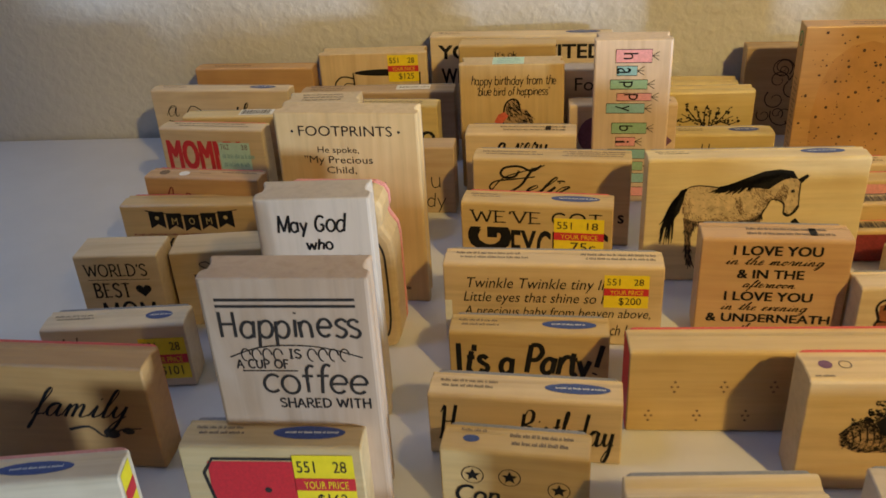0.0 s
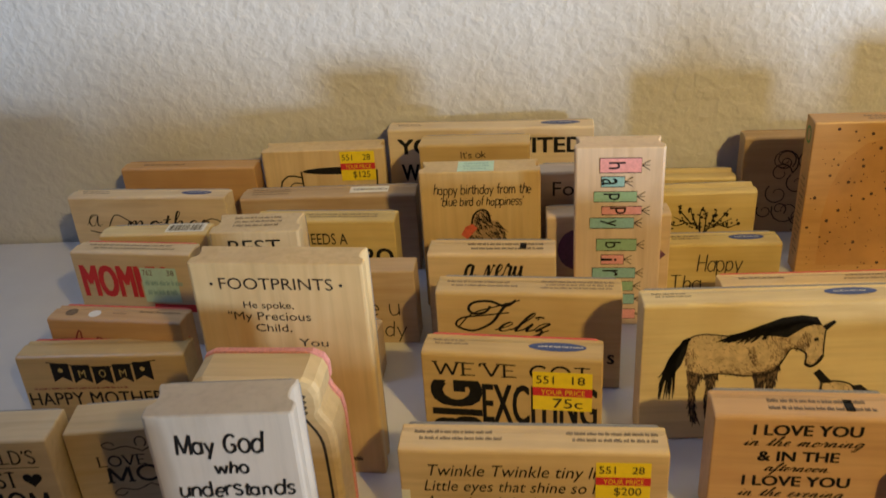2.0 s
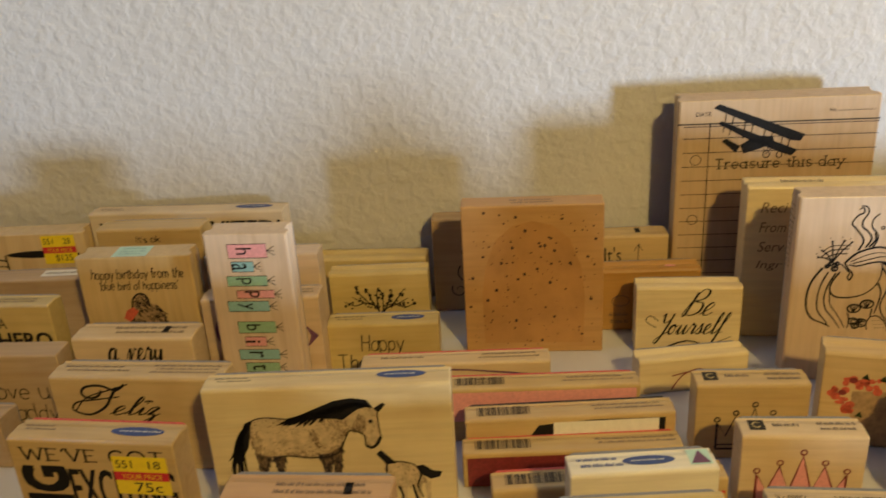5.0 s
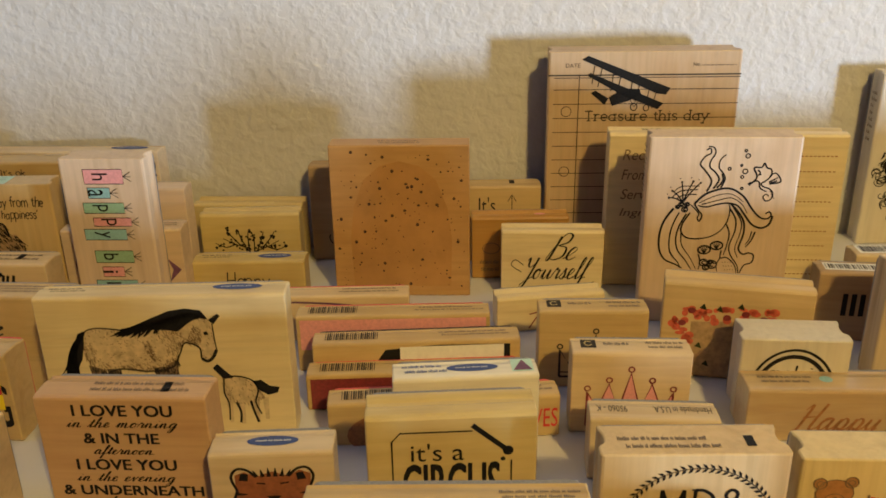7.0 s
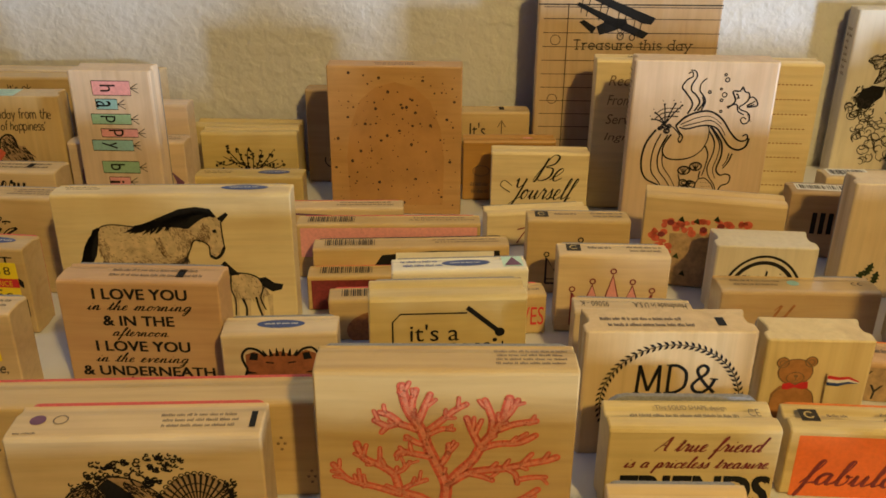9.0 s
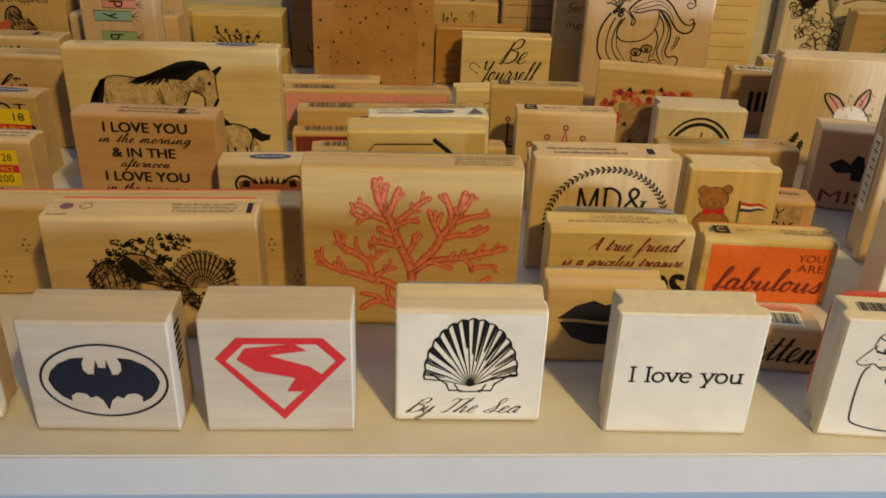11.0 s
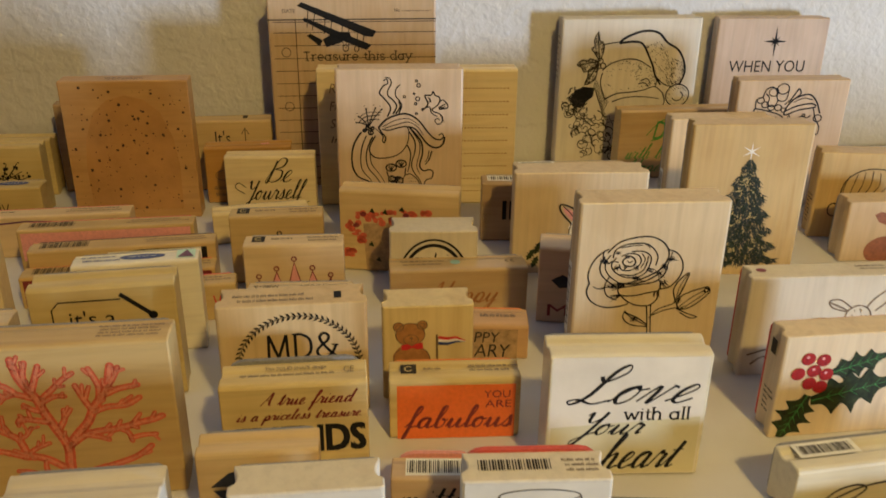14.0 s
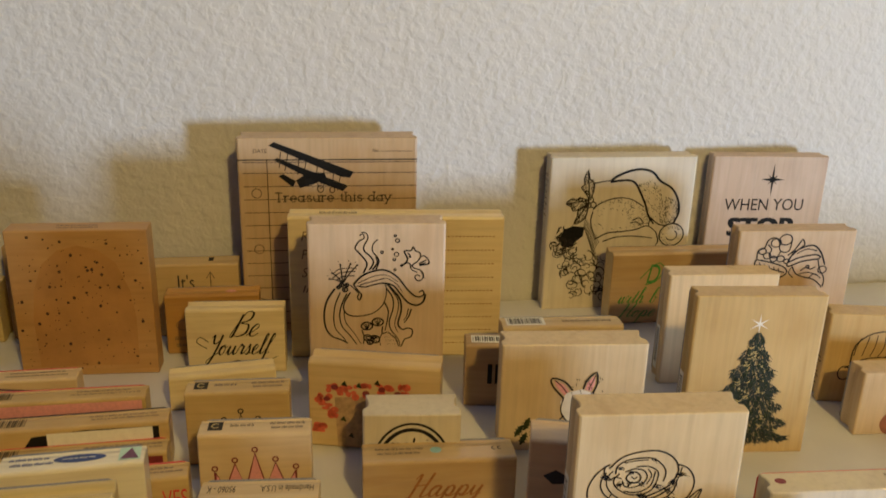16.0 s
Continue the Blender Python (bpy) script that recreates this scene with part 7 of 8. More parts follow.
def art_whitedeer(s):
    m = Mark(s)
    m.stroke([(0.66, 0.36), (0.56, 0.32), (0.53, 0.25), (0.6, 0.24), (0.68, 0.32)], 0.0008)
    m.stroke([(0.78, 0.33), (0.82, 0.24), (0.9, 0.15), (0.91, 0.26), (0.84, 0.36)], 0.0008)
    m.stroke([(0.66, 0.35), (0.72, 0.3), (0.79, 0.33), (0.82, 0.42), (0.78, 0.52), (0.7, 0.54), (0.65, 0.46), (0.66, 0.35)], 0.0008)
    m.stroke([(0.64, 0.46), (0.5, 0.42), (0.34, 0.46), (0.26, 0.58), (0.3, 0.7), (0.5, 0.74), (0.72, 0.7)], 0.0009)
    rng = random.Random(3)
    for d in (0.0, 0.012):
        m.stroke([(0.53 + d, 0.26 + d), (0.6, 0.3 + d), (0.66, 0.35)], 0.0005)
    back = Mark(s, "front", 0.7)
    back.poly([(0.64, 0.46), (0.5, 0.42), (0.34, 0.46), (0.26, 0.58), (0.3, 0.7), (0.5, 0.74), (0.68, 0.68)])
    hatch(m, [(0.64, 0.46), (0.5, 0.42), (0.34, 0.46), (0.26, 0.58), (0.3, 0.7), (0.5, 0.74), (0.68, 0.68)], 900, -0.6, 0.0018, 0.0005, 0.006, 5)
    back.done("coat_print", "shade")
    dots = Mark(s, "front", 1.8)
    for k in range(40):
        dots.disc(rng.uniform(0.32, 0.62), rng.uniform(0.46, 0.66), 0.0006, 0.0005, 6)
    dots.done("coat_spots", "paper")
    for k in range(24):
        u, v = rng.uniform(0.66, 0.8), rng.uniform(0.33, 0.52)
        m.stroke([(u, v), (u + 0.006, v + 0.02)], 0.0005, 0.0002, 0)
    m.stroke([(0.05, 0.78), (0.2, 0.72), (0.3, 0.76)], 0.0012, 0.0004)
    m.stroke([(0.08, 0.88), (0.16, 0.8), (0.24, 0.86)], 0.0012, 0.0004)
    m.done("drawing", "sepia")
    m = Mark(s, "top")
    m.disc(0.1, 0.45, 0.0028, 0.0022)
    m.done("maker_dot", "maroon")
    print_top(s, 0.72, 0.95, 0.2, 0.6, 2)


def art_rose(s):
    m = Mark(s)
    e = Easel(m, 449, 128, 598, 770, -0.15, 0.04, 0.00064)
    for t, pts in (
        (1.2, [(245, 330), (290, 290), (345, 271), (410, 265), (455, 280), (482, 310), (487, 345), (470, 380), (440, 410), (400, 430), (350, 450), (300, 462)]),
        (1.0, [(266, 352), (275, 322), (310, 300), (360, 292), (400, 295), (428, 316), (443, 348), (432, 385)]), (0.8, [(300, 310), (345, 302), (385, 300)]),
        (1.1, [(250, 314), (225, 328), (195, 355), (170, 395), (162, 430), (166, 458)]), (0.9, [(232, 322), (226, 348), (238, 366)]), (1.0, [(234, 345), (215, 375), (212, 410), (230, 440), (266, 470)]),
        (0.9, [(258, 340), (240, 360), (232, 395), (250, 430), (282, 456)]), (1.2, [(166, 455), (152, 490), (162, 525), (190, 550), (235, 562), (290, 555), (316, 545)]),
        (1.1, [(280, 480), (300, 475), (360, 466), (420, 456), (446, 450), (441, 490), (400, 500), (340, 512), (290, 510), (277, 492), (280, 480)]),
        (1.1, [(290, 514), (310, 535), (350, 555), (400, 555), (430, 530), (441, 494)]), (1.1, [(487, 320), (520, 335), (540, 370), (538, 410), (515, 450), (480, 480), (445, 486)]), (0.8, [(502, 330), (490, 362), (478, 390)]),
        (1.1, [(478, 394), (460, 430), (420, 456), (350, 466)]), (1.3, [(282, 456), (330, 462), (400, 446), (455, 412)]), (0.9, [(246, 430), (225, 470), (232, 510), (270, 530)]), (0.8, [(180, 470), (200, 480), (228, 478)]),
        (1.2, [(330, 350), (312, 354), (302, 370), (315, 386), (340, 386), (353, 370), (346, 352), (330, 344), (312, 346)]), (1.0, [(300, 345), (330, 334), (365, 340), (376, 365), (360, 390), (325, 405), (295, 400), (288, 378)]),
        (1.0, [(280, 350), (258, 375), (265, 405), (300, 430), (345, 435), (385, 420), (406, 390), (416, 350), (396, 330), (370, 324), (340, 326)]), (0.9, [(248, 376), (262, 364), (286, 370)]), (1.0, [(406, 345), (386, 400), (340, 425), (290, 420)]), (0.8, [(380, 335), (392, 360), (372, 395)]), (0.8, [(320, 362), (330, 372), (342, 364)]),
        (1.0, [(388, 556), (388, 600), (384, 680)]), (0.9, [(406, 550), (402, 600), (398, 680)]),
        (1.1, [(510, 550), (530, 520), (570, 500), (620, 485), (640, 482), (646, 500), (635, 515), (600, 545), (560, 570), (520, 576), (510, 550)]), (0.8, [(525, 560), (580, 520), (628, 496)]), (0.8, [(540, 568), (590, 535), (630, 505)]),
        (1.1, [(505, 538), (500, 490), (530, 445), (566, 420), (550, 460), (530, 500), (510, 538)]), (0.7, [(508, 530), (530, 470), (562, 424)]),
        (1.0, [(396, 612), (430, 576), (500, 550)]), (1.0, [(400, 604), (450, 582), (505, 570), (516, 578)]), (1.0, [(516, 578), (560, 600), (590, 612), (560, 616), (520, 590)]),
        (1.0, [(384, 640), (350, 610), (310, 590), (300, 580), (292, 610), (320, 640), (384, 650)]), (0.7, [(384, 645), (330, 612), (300, 585)]),
    ):
        e.line(pts, t)
    e.loop(632, 496, 8, 9, 1.4)
    rng = random.Random(2)
    for x, y, a, n, far in ((300, 462, 2.6, 16, 60), (260, 470, 3.4, 12, 50), (470, 385, 1.8, 12, 45), (440, 415, 1.2, 10, 40), (345, 435, 0.6, 12, 40), (270, 400, 5.4, 10, 30), (240, 370, 3.8, 12, 36), (355, 390, 0.9, 9, 22), (316, 388, 2.2, 8, 22), (400, 400, 0.4, 10, 30), (485, 365, 6.0, 12, 40), (455, 455, 0.9, 10, 40), (285, 510, 2.8, 12, 50), (430, 500, 1.6, 8, 30), (290, 335, 3.6, 8, 24), (400, 300, 1.2, 6, 20), (505, 545, 5.6, 10, 40), (515, 575, 5.9, 10, 50), (340, 612, 2.6, 14, 34)):
        for k in range(n):
            b, r = a + rng.uniform(-0.45, 0.45), far * rng.uniform(0.35, 1.0)
            x1, y1 = x + rng.uniform(-10, 10), y + rng.uniform(-7, 7)
            e.line([(x1, y1), (x1 + r * math.cos(b), y1 + r * math.sin(b) * 0.8)], 0.75, 0.2, 0)
    m.done("drawing", "black")
    m = Mark(s, "left")
    m.box(0.25, 0.35, 0.62, 0.75)
    slip = m.done("barcode_label", "paper", "pale paper barcode label on the side")
    m = Mark(s, "left", 2.0)
    for k in range(22):
        m.box(0.3, 0.38 + 0.015 * k, 0.55, 0.38 + 0.015 * k + 0.004 + 0.005 * (k % 3 == 0))
    m.done("barcode", "soft", on=slip)


def art_bunny(s):
    m = Mark(s)
    m.poly([(0.42, 0.528), (0.46, 0.446), (0.56, 0.413), (0.66, 0.462), (0.7, 0.544), (0.69, 0.643), (0.62, 0.741), (0.5, 0.741), (0.43, 0.643)])
    m.done("picture", "white")
    m = Mark(s, "front", 1.6)
    m.poly([(0.445, 0.471), (0.385, 0.389), (0.37, 0.331), (0.435, 0.364), (0.475, 0.430)])
    m.poly([(0.585, 0.417), (0.6, 0.348), (0.645, 0.282), (0.648, 0.364), (0.63, 0.430)])
    m.done("ear_print", "pink")
    m = Mark(s, "front", 2.2)
    m.stroke([(0.44, 0.495), (0.36, 0.380), (0.352, 0.307), (0.44, 0.339), (0.5, 0.425)], 0.0011)
    m.stroke([(0.57, 0.413), (0.595, 0.323), (0.655, 0.257), (0.664, 0.364), (0.64, 0.446)], 0.0011)
    m.stroke([(0.37, 0.323), (0.42, 0.380), (0.46, 0.446)], 0.0006)
    m.stroke([(0.65, 0.282), (0.625, 0.364), (0.61, 0.421)], 0.0006)
    m.stroke([(0.44, 0.495), (0.425, 0.610), (0.47, 0.708), (0.54, 0.758), (0.64, 0.725), (0.69, 0.643), (0.7, 0.544), (0.64, 0.446)], 0.0007)
    m.disc(0.575, 0.692, 0.0022, 0.0014)
    rng = random.Random(4)
    for k in range(26):
        u, v = rng.uniform(0.48, 0.725), rng.uniform(0.29, 0.528)
        m.stroke([(u, v), (u + 0.004, v + 0.02)], 0.0005, 0.0002, 0)
    m.stroke([(0.45, 0.66), (0.38, 0.78), (0.36, 0.95)], 0.0007)
    m.done("drawing", "soft")
    m = Mark(s)
    for u, v in ((0.12, 0.86), (0.18, 0.8), (0.24, 0.88), (0.16, 0.94)):
        holly_leaf(m, u, v, 0.7 + 3 * u, 0.009, 0.003)
    m.done("leaf_print", "leaf")


def art_piano(s):
    m = Mark(s)
    m.stroke([(0.85, 0.2), (0.85, 0.55), (0.8, 0.72), (0.66, 0.7), (0.68, 0.58), (0.78, 0.6)], 0.0014)
    for k in range(4):
        m.box(0.3 + 0.1 * k, 0.3, 0.36 + 0.1 * k, 0.62)
    m.done("drawing", "black")
    barcode(s, 0.1, 0.9, v0=0.35, v1=0.7)


def art_barstrip(s):
    barcode(s, 0.06, 0.34)
    print_top(s, 0.5, 0.95, 0.35, 0.7, 1)


def art_misfit(s):
    m = Mark(s)
    m.poly([(0.12, 0.42), (0.22, 0.34), (0.3, 0.4), (0.34, 0.28), (0.4, 0.3), (0.42, 0.4), (0.52, 0.34), (0.6, 0.4), (0.5, 0.52), (0.42, 0.5), (0.42, 0.6), (0.33, 0.6), (0.32, 0.5), (0.2, 0.52)])
    m.done("drawing", "navy")
    words(s, [("MISFI", 0.1, 0.74, 0.7, 0.9)], "maroon")


def art_winter_hat(s):
    m = Mark(s)
    e = Easel(m, 320, 22, 462, 510, -0.11, 0.02, 0.0011)
    rng = random.Random(9)
    for t, pts in (
        (2.0, [(272, 100), (290, 85), (330, 68), (370, 62), (405, 72), (430, 102), (465, 125), (485, 165), (487, 205), (470, 242)]),
        (1.8, [(270, 102), (320, 97), (348, 106), (365, 140), (380, 180), (388, 215), (405, 244)]), (1.0, [(220, 106), (250, 100), (272, 98)]),
        (1.0, [(212, 192), (240, 170), (290, 155), (335, 160), (375, 186)]), (1.0, [(388, 215), (420, 245), (450, 250)]),
        (1.1, [(215, 292), (255, 272), (300, 268), (345, 262), (385, 250), (412, 272)]), (1.0, [(240, 300), (285, 286), (340, 284), (400, 292)]),
        (1.0, [(212, 200), (204, 235), (216, 290)]), (1.0, [(380, 190), (392, 225), (388, 252)]), (0.9, [(340, 230), (360, 222), (372, 240)]), (0.9, [(330, 240), (352, 236), (364, 250)]),
        (1.0, [(412, 272), (418, 300), (410, 318)]),
    ):
        e.line(pts, t, t * 0.7)
    e.loop(462, 282, 40, 37, 1.0)
    e.loop(462, 284, 18, 16, 0.8, 200, 420)
    for poly, n, ang, size, rim, seed in (
        ([(355, 110), (400, 95), (430, 130), (440, 225), (405, 244), (385, 205), (368, 150)], 700, -1.0, 0.0016, 0.003, 3), ([(440, 150), (484, 165), (487, 205), (470, 242), (420, 244), (440, 220)], 700, -0.9, 0.0016, 0.0025, 4),
        ([(422, 284), (440, 252), (480, 250), (500, 280), (484, 314), (444, 318)], 260, -1.0, 0.0014, 0.0012, 5), ([(215, 200), (290, 160), (372, 188), (390, 240), (300, 268), (216, 288)], 300, -0.5, 0.0018, 0.0026, 6),
        ([(300, 195), (350, 180), (376, 200), (386, 245), (340, 252)], 240, 0.7, 0.002, 0.004, 7), ([(225, 170), (300, 150), (375, 186), (300, 176)], 160, 1.3, 0.0012, 0.002, 8)):
        hatch(m, e.all(poly), n, ang, size, 0.0004, rim, seed)
    e.fill([(104, 282), (122, 256), (150, 246), (184, 250), (178, 280), (158, 296), (134, 320), (108, 312)])
    for k in range(40):
        x, y = rng.uniform(104, 180), rng.uniform(245, 320)
        e.line([(x, y), (x - rng.uniform(2, 18), y + rng.uniform(4, 20))], 1.2, 0.3, 0)
    m.done("drawing", "black")
    m = Mark(s, "front", 1.6)
    f = Easel(m, 320, 22, 462, 510, -0.11, 0.02, 0.0007)
    for pts in ([(202, 158), (186, 130), (178, 118), (190, 110), (188, 92), (202, 64), (206, 92), (220, 106), (216, 132), (206, 158)], [(200, 162), (172, 152), (164, 160), (146, 156), (128, 172), (144, 180), (150, 196), (172, 188), (198, 170)], [(200, 170), (178, 188), (166, 190), (162, 214), (150, 240), (172, 232), (188, 218), (196, 190)]):
        f.line(pts + pts[:1], 1.4, smooth=2)
        hatch(m, f.all(pts), 500, 1.0, 0.0016, 0.0005, 0.0024, 12)
        f.line([pts[0], pts[len(pts) // 2]], 1.4)
    for x, y in ((206, 160), (214, 176), (198, 178)):
        f.loop(x, y, 9, 9, 1.3)
    m.done("holly", "soft")
    m = Mark(s)
    f = Easel(m, 320, 22, 462, 510, -0.11, 0.02, 0.0009)
    for k in range(95):
        q = k / 95
        x, y = 84 + 60 * rng.random() + (130 * rng.random() * (1 - q * 0.5) if q > 0.25 else 0), 292 + 200 * q
        if k > 60:
            x = 130 + 150 * rng.random()
        r, a0 = rng.uniform(9, 22), rng.uniform(0, 6)
        f.line([(x + r * (1 - i / 12) * math.cos(a0 + i * 0.62), y + r * (1 - i / 12) * math.sin(a0 + i * 0.62)) for i in range(8)], 1.1, 0.4, 2)
    for k in range(14):
        f.line([(190 + 3 * k, 220 + 6 * k), (182 + 2 * k, 250 + 7 * k), (200 + 2 * k, 268 + 8 * k)], 0.7, 0.3)
    m.done("curl_print", "soft")
    m = Mark(s, "left")
    m.lines(0.3, 0.1, 0.6, 0.4, 8, 3)
    m.done("side_print", "sepia")


def art_star(s):
    m = Mark(s)
    star_poly(m, 0.53, 0.155, 0.0105, 4, 0.14, 1.35)
    star_poly(m, 0.53, 0.155, 0.006, 8, 0.3)
    m.text("WHEN YOU", 0.14, 0.285, 0.83, 0.365)
    m.text("STOP", 0.2, 0.42, 0.76, 0.54, 0, 0.05)
    m.done("lettering", "black")


def art_bag(s):
    m = Mark(s)
    e = Easel(m, 890, 288, 355, 420, -0.06, 0.0, 0.0009)
    for t, pts in (
        (1.2, [(768, 378), (800, 384), (850, 400), (864, 420), (840, 436), (800, 430), (766, 402), (768, 378)]), (0.9, [(790, 400), (830, 412), (856, 420)]), (0.9, [(780, 392), (810, 416), (830, 432)]),
        (1.1, [(770, 376), (772, 350), (790, 342), (800, 318), (822, 310), (838, 330)]), (1.0, [(834, 316), (838, 350), (864, 352), (872, 316)]), (1.0, [(800, 330), (812, 346), (806, 366), (828, 372), (840, 352)]),
        (1.2, [(862, 366), (880, 350), (896, 326), (904, 316), (910, 332), (892, 348), (874, 368)]), (1.4, [(864, 386), (886, 352), (934, 334), (962, 356), (978, 396)]), (1.3, [(862, 390), (900, 372), (948, 364), (960, 376), (910, 384), (868, 400), (862, 390)]),
        (0.9, [(890, 360), (920, 346), (950, 352)]), (1.0, [(880, 402), (892, 424), (920, 436), (950, 444), (976, 468)]), (1.0, [(956, 380), (964, 410), (980, 440), (978, 466)]),
        (1.0, [(905, 414), (922, 404), (936, 410), (950, 402)]), (0.8, [(900, 426), (930, 420), (958, 430)]), (0.8, [(930, 440), (950, 425), (970, 440)]), (0.8, [(880, 400), (870, 420), (884, 436)]),
    ):
        e.line(pts, t)
    for x, y, r in ((853, 316, 19), (824, 326, 15), (785, 352, 11), (800, 366, 11), (820, 376, 10), (842, 376, 11), (972, 412, 13), (926, 402, 5), (860, 384, 8), (772, 402, 9)):
        e.loop(x, y, r, r * 0.85, 1.0)
    for k in range(5):
        e.line([(778 + 15 * k, 386 + 5 * k), (786 + 14 * k, 404 + 5 * k)], 0.7, 0.3, 0)
    m.done("drawing", "black")


def art_greend(s):
    words(s, [("D", 0.27, 0.16, 0.37, 0.42, 0.3)], "script")
    m = Mark(s)
    m.longhand("with b", 0.06, 0.48, 0.38, 0.7, 0.0012, 0.4)
    m.longhand("Hope", 0.08, 0.7, 0.36, 0.98, 0.0012, 0.4)
    m.done("lettering", "script")
    m = Mark(s)
    m.stroke([(0.22, 0.36), (0.3, 0.2), (0.36, 0.14), (0.4, 0.24), (0.34, 0.4), (0.26, 0.44)], 0.0008)
    m.done("drawing", "script")


def art_behindtree(s):
    m = Mark(s, "left")
    m.box(0.25, 0.5, 0.6, 0.9)
    slip = m.done("barcode_label", "paper")
    m = Mark(s, "left", 2.0)
    for k in range(16):
        m.box(0.3, 0.53 + 0.02 * k, 0.55, 0.54 + 0.02 * k)
    m.done("barcode", "soft", on=slip)


def art_tree(s):
    rng = random.Random(31)
    dark, light, gold = Mark(s), Mark(s, "front", 1.5), Mark(s, "front", 2.0)
    for k in range(2900):
        f = rng.random() ** 0.6
        v = 0.22 + 0.7 * f
        half = 0.015 + 0.335 * f ** 0.8 * (0.84 + 0.16 * math.sin(f * 40))
        u = 0.5 + half * rng.uniform(-1, 1)
        cx, cy = dark.m(u, v)
        a = -math.pi / 2 + (u - 0.5) * 4 + rng.uniform(-0.7, 0.7)
        r, w = rng.uniform(0.002, 0.005), rng.uniform(0.0003, 0.0007)
        tri = [(cx + r * math.cos(a), cy + r * math.sin(a)), (cx - w * math.sin(a), cy + w * math.cos(a)), (cx + w * math.sin(a), cy - w * math.cos(a))]
        (dark if k % 9 else light).flat(tri, [(0, 1, 2)])
    dark.done("tree", "pine", "dark green printed fir tree")
    light.done("needle_print", "leaf")
    for k in range(34):
        f = rng.random() ** 0.7
        u, v = 0.5 + (0.02 + 0.2 * f) * rng.uniform(-1, 1), 0.25 + 0.66 * f
        gold.disc(u, v, rng.uniform(0.0004, 0.0008), None, 7)
    for k in range(34):
        f = rng.random() ** 0.7
        u, v = 0.5 + (0.02 + 0.26 * f) * rng.uniform(-1, 1), 0.27 + 0.62 * f
        d = 0.022 if u > 0.5 else -0.022
        gold.stroke([(u - d, v - 0.004), (u, v + 0.008), (u + d, v + 0.002)], 0.0006, 0.0003)
    gold.done("twig_tips", "gold")
    top = Mark(s)
    star_poly(top, 0.5, 0.17, 0.0065, 6, 0.16)
    top.done("tree_star", "paper")
    m = Mark(s, "left")
    m.box(0.25, 0.5, 0.65, 0.9)
    slip = m.done("barcode_label", "paper", "pale paper barcode label on the side")
    m = Mark(s, "left", 2.0)
    for k in range(16):
        m.box(0.32, 0.53 + 0.02 * k, 0.58, 0.54 + 0.02 * k)
    m.done("barcode", "soft", on=slip)


def art_hat(s):
    m = Mark(s)
    m.stroke([(0.24, 0.55), (0.26, 0.34), (0.4, 0.2), (0.6, 0.18), (0.78, 0.26), (0.86, 0.4)], 0.0009)
    for k in range(7):
        m.stroke([(0.3 + 0.07 * k, 0.2 + 0.02 * abs(k - 3)), (0.27 + 0.08 * k, 0.36), (0.26 + 0.07 * k, 0.46)], 0.0006)
    m.stroke([(0.2, 0.6), (0.26, 0.56), (0.4, 0.48), (0.7, 0.46), (0.84, 0.5)], 0.0009)
    m.ring(0.2, 0.66, 0.004, 0.005, 0.0009, n=16)
    m.done("drawing", "soft")
    m = Mark(s, "left")
    m.lines(0.3, 0.5, 0.6, 0.85, 8, 3)
    m.done("side_print", "soft")


def art_toy_shape(s):
    m = Mark(s)
    m.disc(0.7, 0.4, 0.0125, 0.0095, 28)
    m.poly([(0.56, 0.32), (0.46, 0.2), (0.36, 0.17), (0.3, 0.22), (0.36, 0.34), (0.46, 0.4), (0.54, 0.42)])
    m.e += 0.00003
    m.disc(0.48, 0.82, 0.0145, 0.0105, 28)
    m.poly([(0.54, 0.5), (0.8, 0.56), (0.68, 0.8), (0.5, 0.74)])
    m.done("picture", "tiger")


# ---- the stamps: place, turn, width, height, depth, cut, wood, cushion ----
art_cookie(stamp(-0.1674, 0.7116, -3.5, 0.0993, 0.0701, 0.0169, "f", "orange", "grey", "orange-brown wooden stamp with a dark oval outline"))
art_mug(stamp(-0.0690, 0.7129, -0.9, 0.0879, 0.0788, 0.0186, "v", "maple", "grey", "maple stamp with a coffee cup and price sticker"))
art_invited(stamp(0.0494, 0.7170, -4.2, 0.1445, 0.0885, 0.0182, "f", "pale", "grey", "wide pale stamp lettered with a bold invitation"))
art_mother(stamp(-0.1857, 0.6723, -5.0, 0.1135, 0.0656, 0.0160, "f", "pale", "grey", "pale wooden stamp with handwritten mother lettering"))
art_paleflat(stamp(-0.1624, 0.6176, -1.1, 0.0694, 0.0642, 0.0160, "f", "yellow", "grey", "small yellow wooden stamp with a barcode on top"))
art_mommy(stamp(-0.1685, 0.5925, -6.7, 0.0775, 0.0645, 0.0160, "f", "pale", "red", "small stamp with red MOMMY lettering and mint sticker"))
art_orangel(stamp(-0.1582, 0.5323, -6.7, 0.0788, 0.0545, 0.0160, "f", "orange", "red", "orange-brown stamp with tiny maker's marks on top"))
art_banner(stamp(-0.1616, 0.5144, -0.5, 0.0925, 0.0441, 0.0178, "f", "maple", "red", "maple stamp with a black pennant banner"))
art_worlds(stamp(-0.1766, 0.4346, 1.5, 0.0478, 0.0528, 0.0233, "s", "pale", "grey", "small pale stamp with worlds best mom lettering"))
art_loveya(stamp(-0.1200, 0.4466, 5.2, 0.0600, 0.0487, 0.0228, "s", "pale", "grey", "small pale stamp with a curly love greeting"))
art_blueoval(stamp(-0.1612, 0.3848, 4.6, 0.0743, 0.0395, 0.0193, "f", "pale", "grey", "low wide stamp with blue oval on top"))
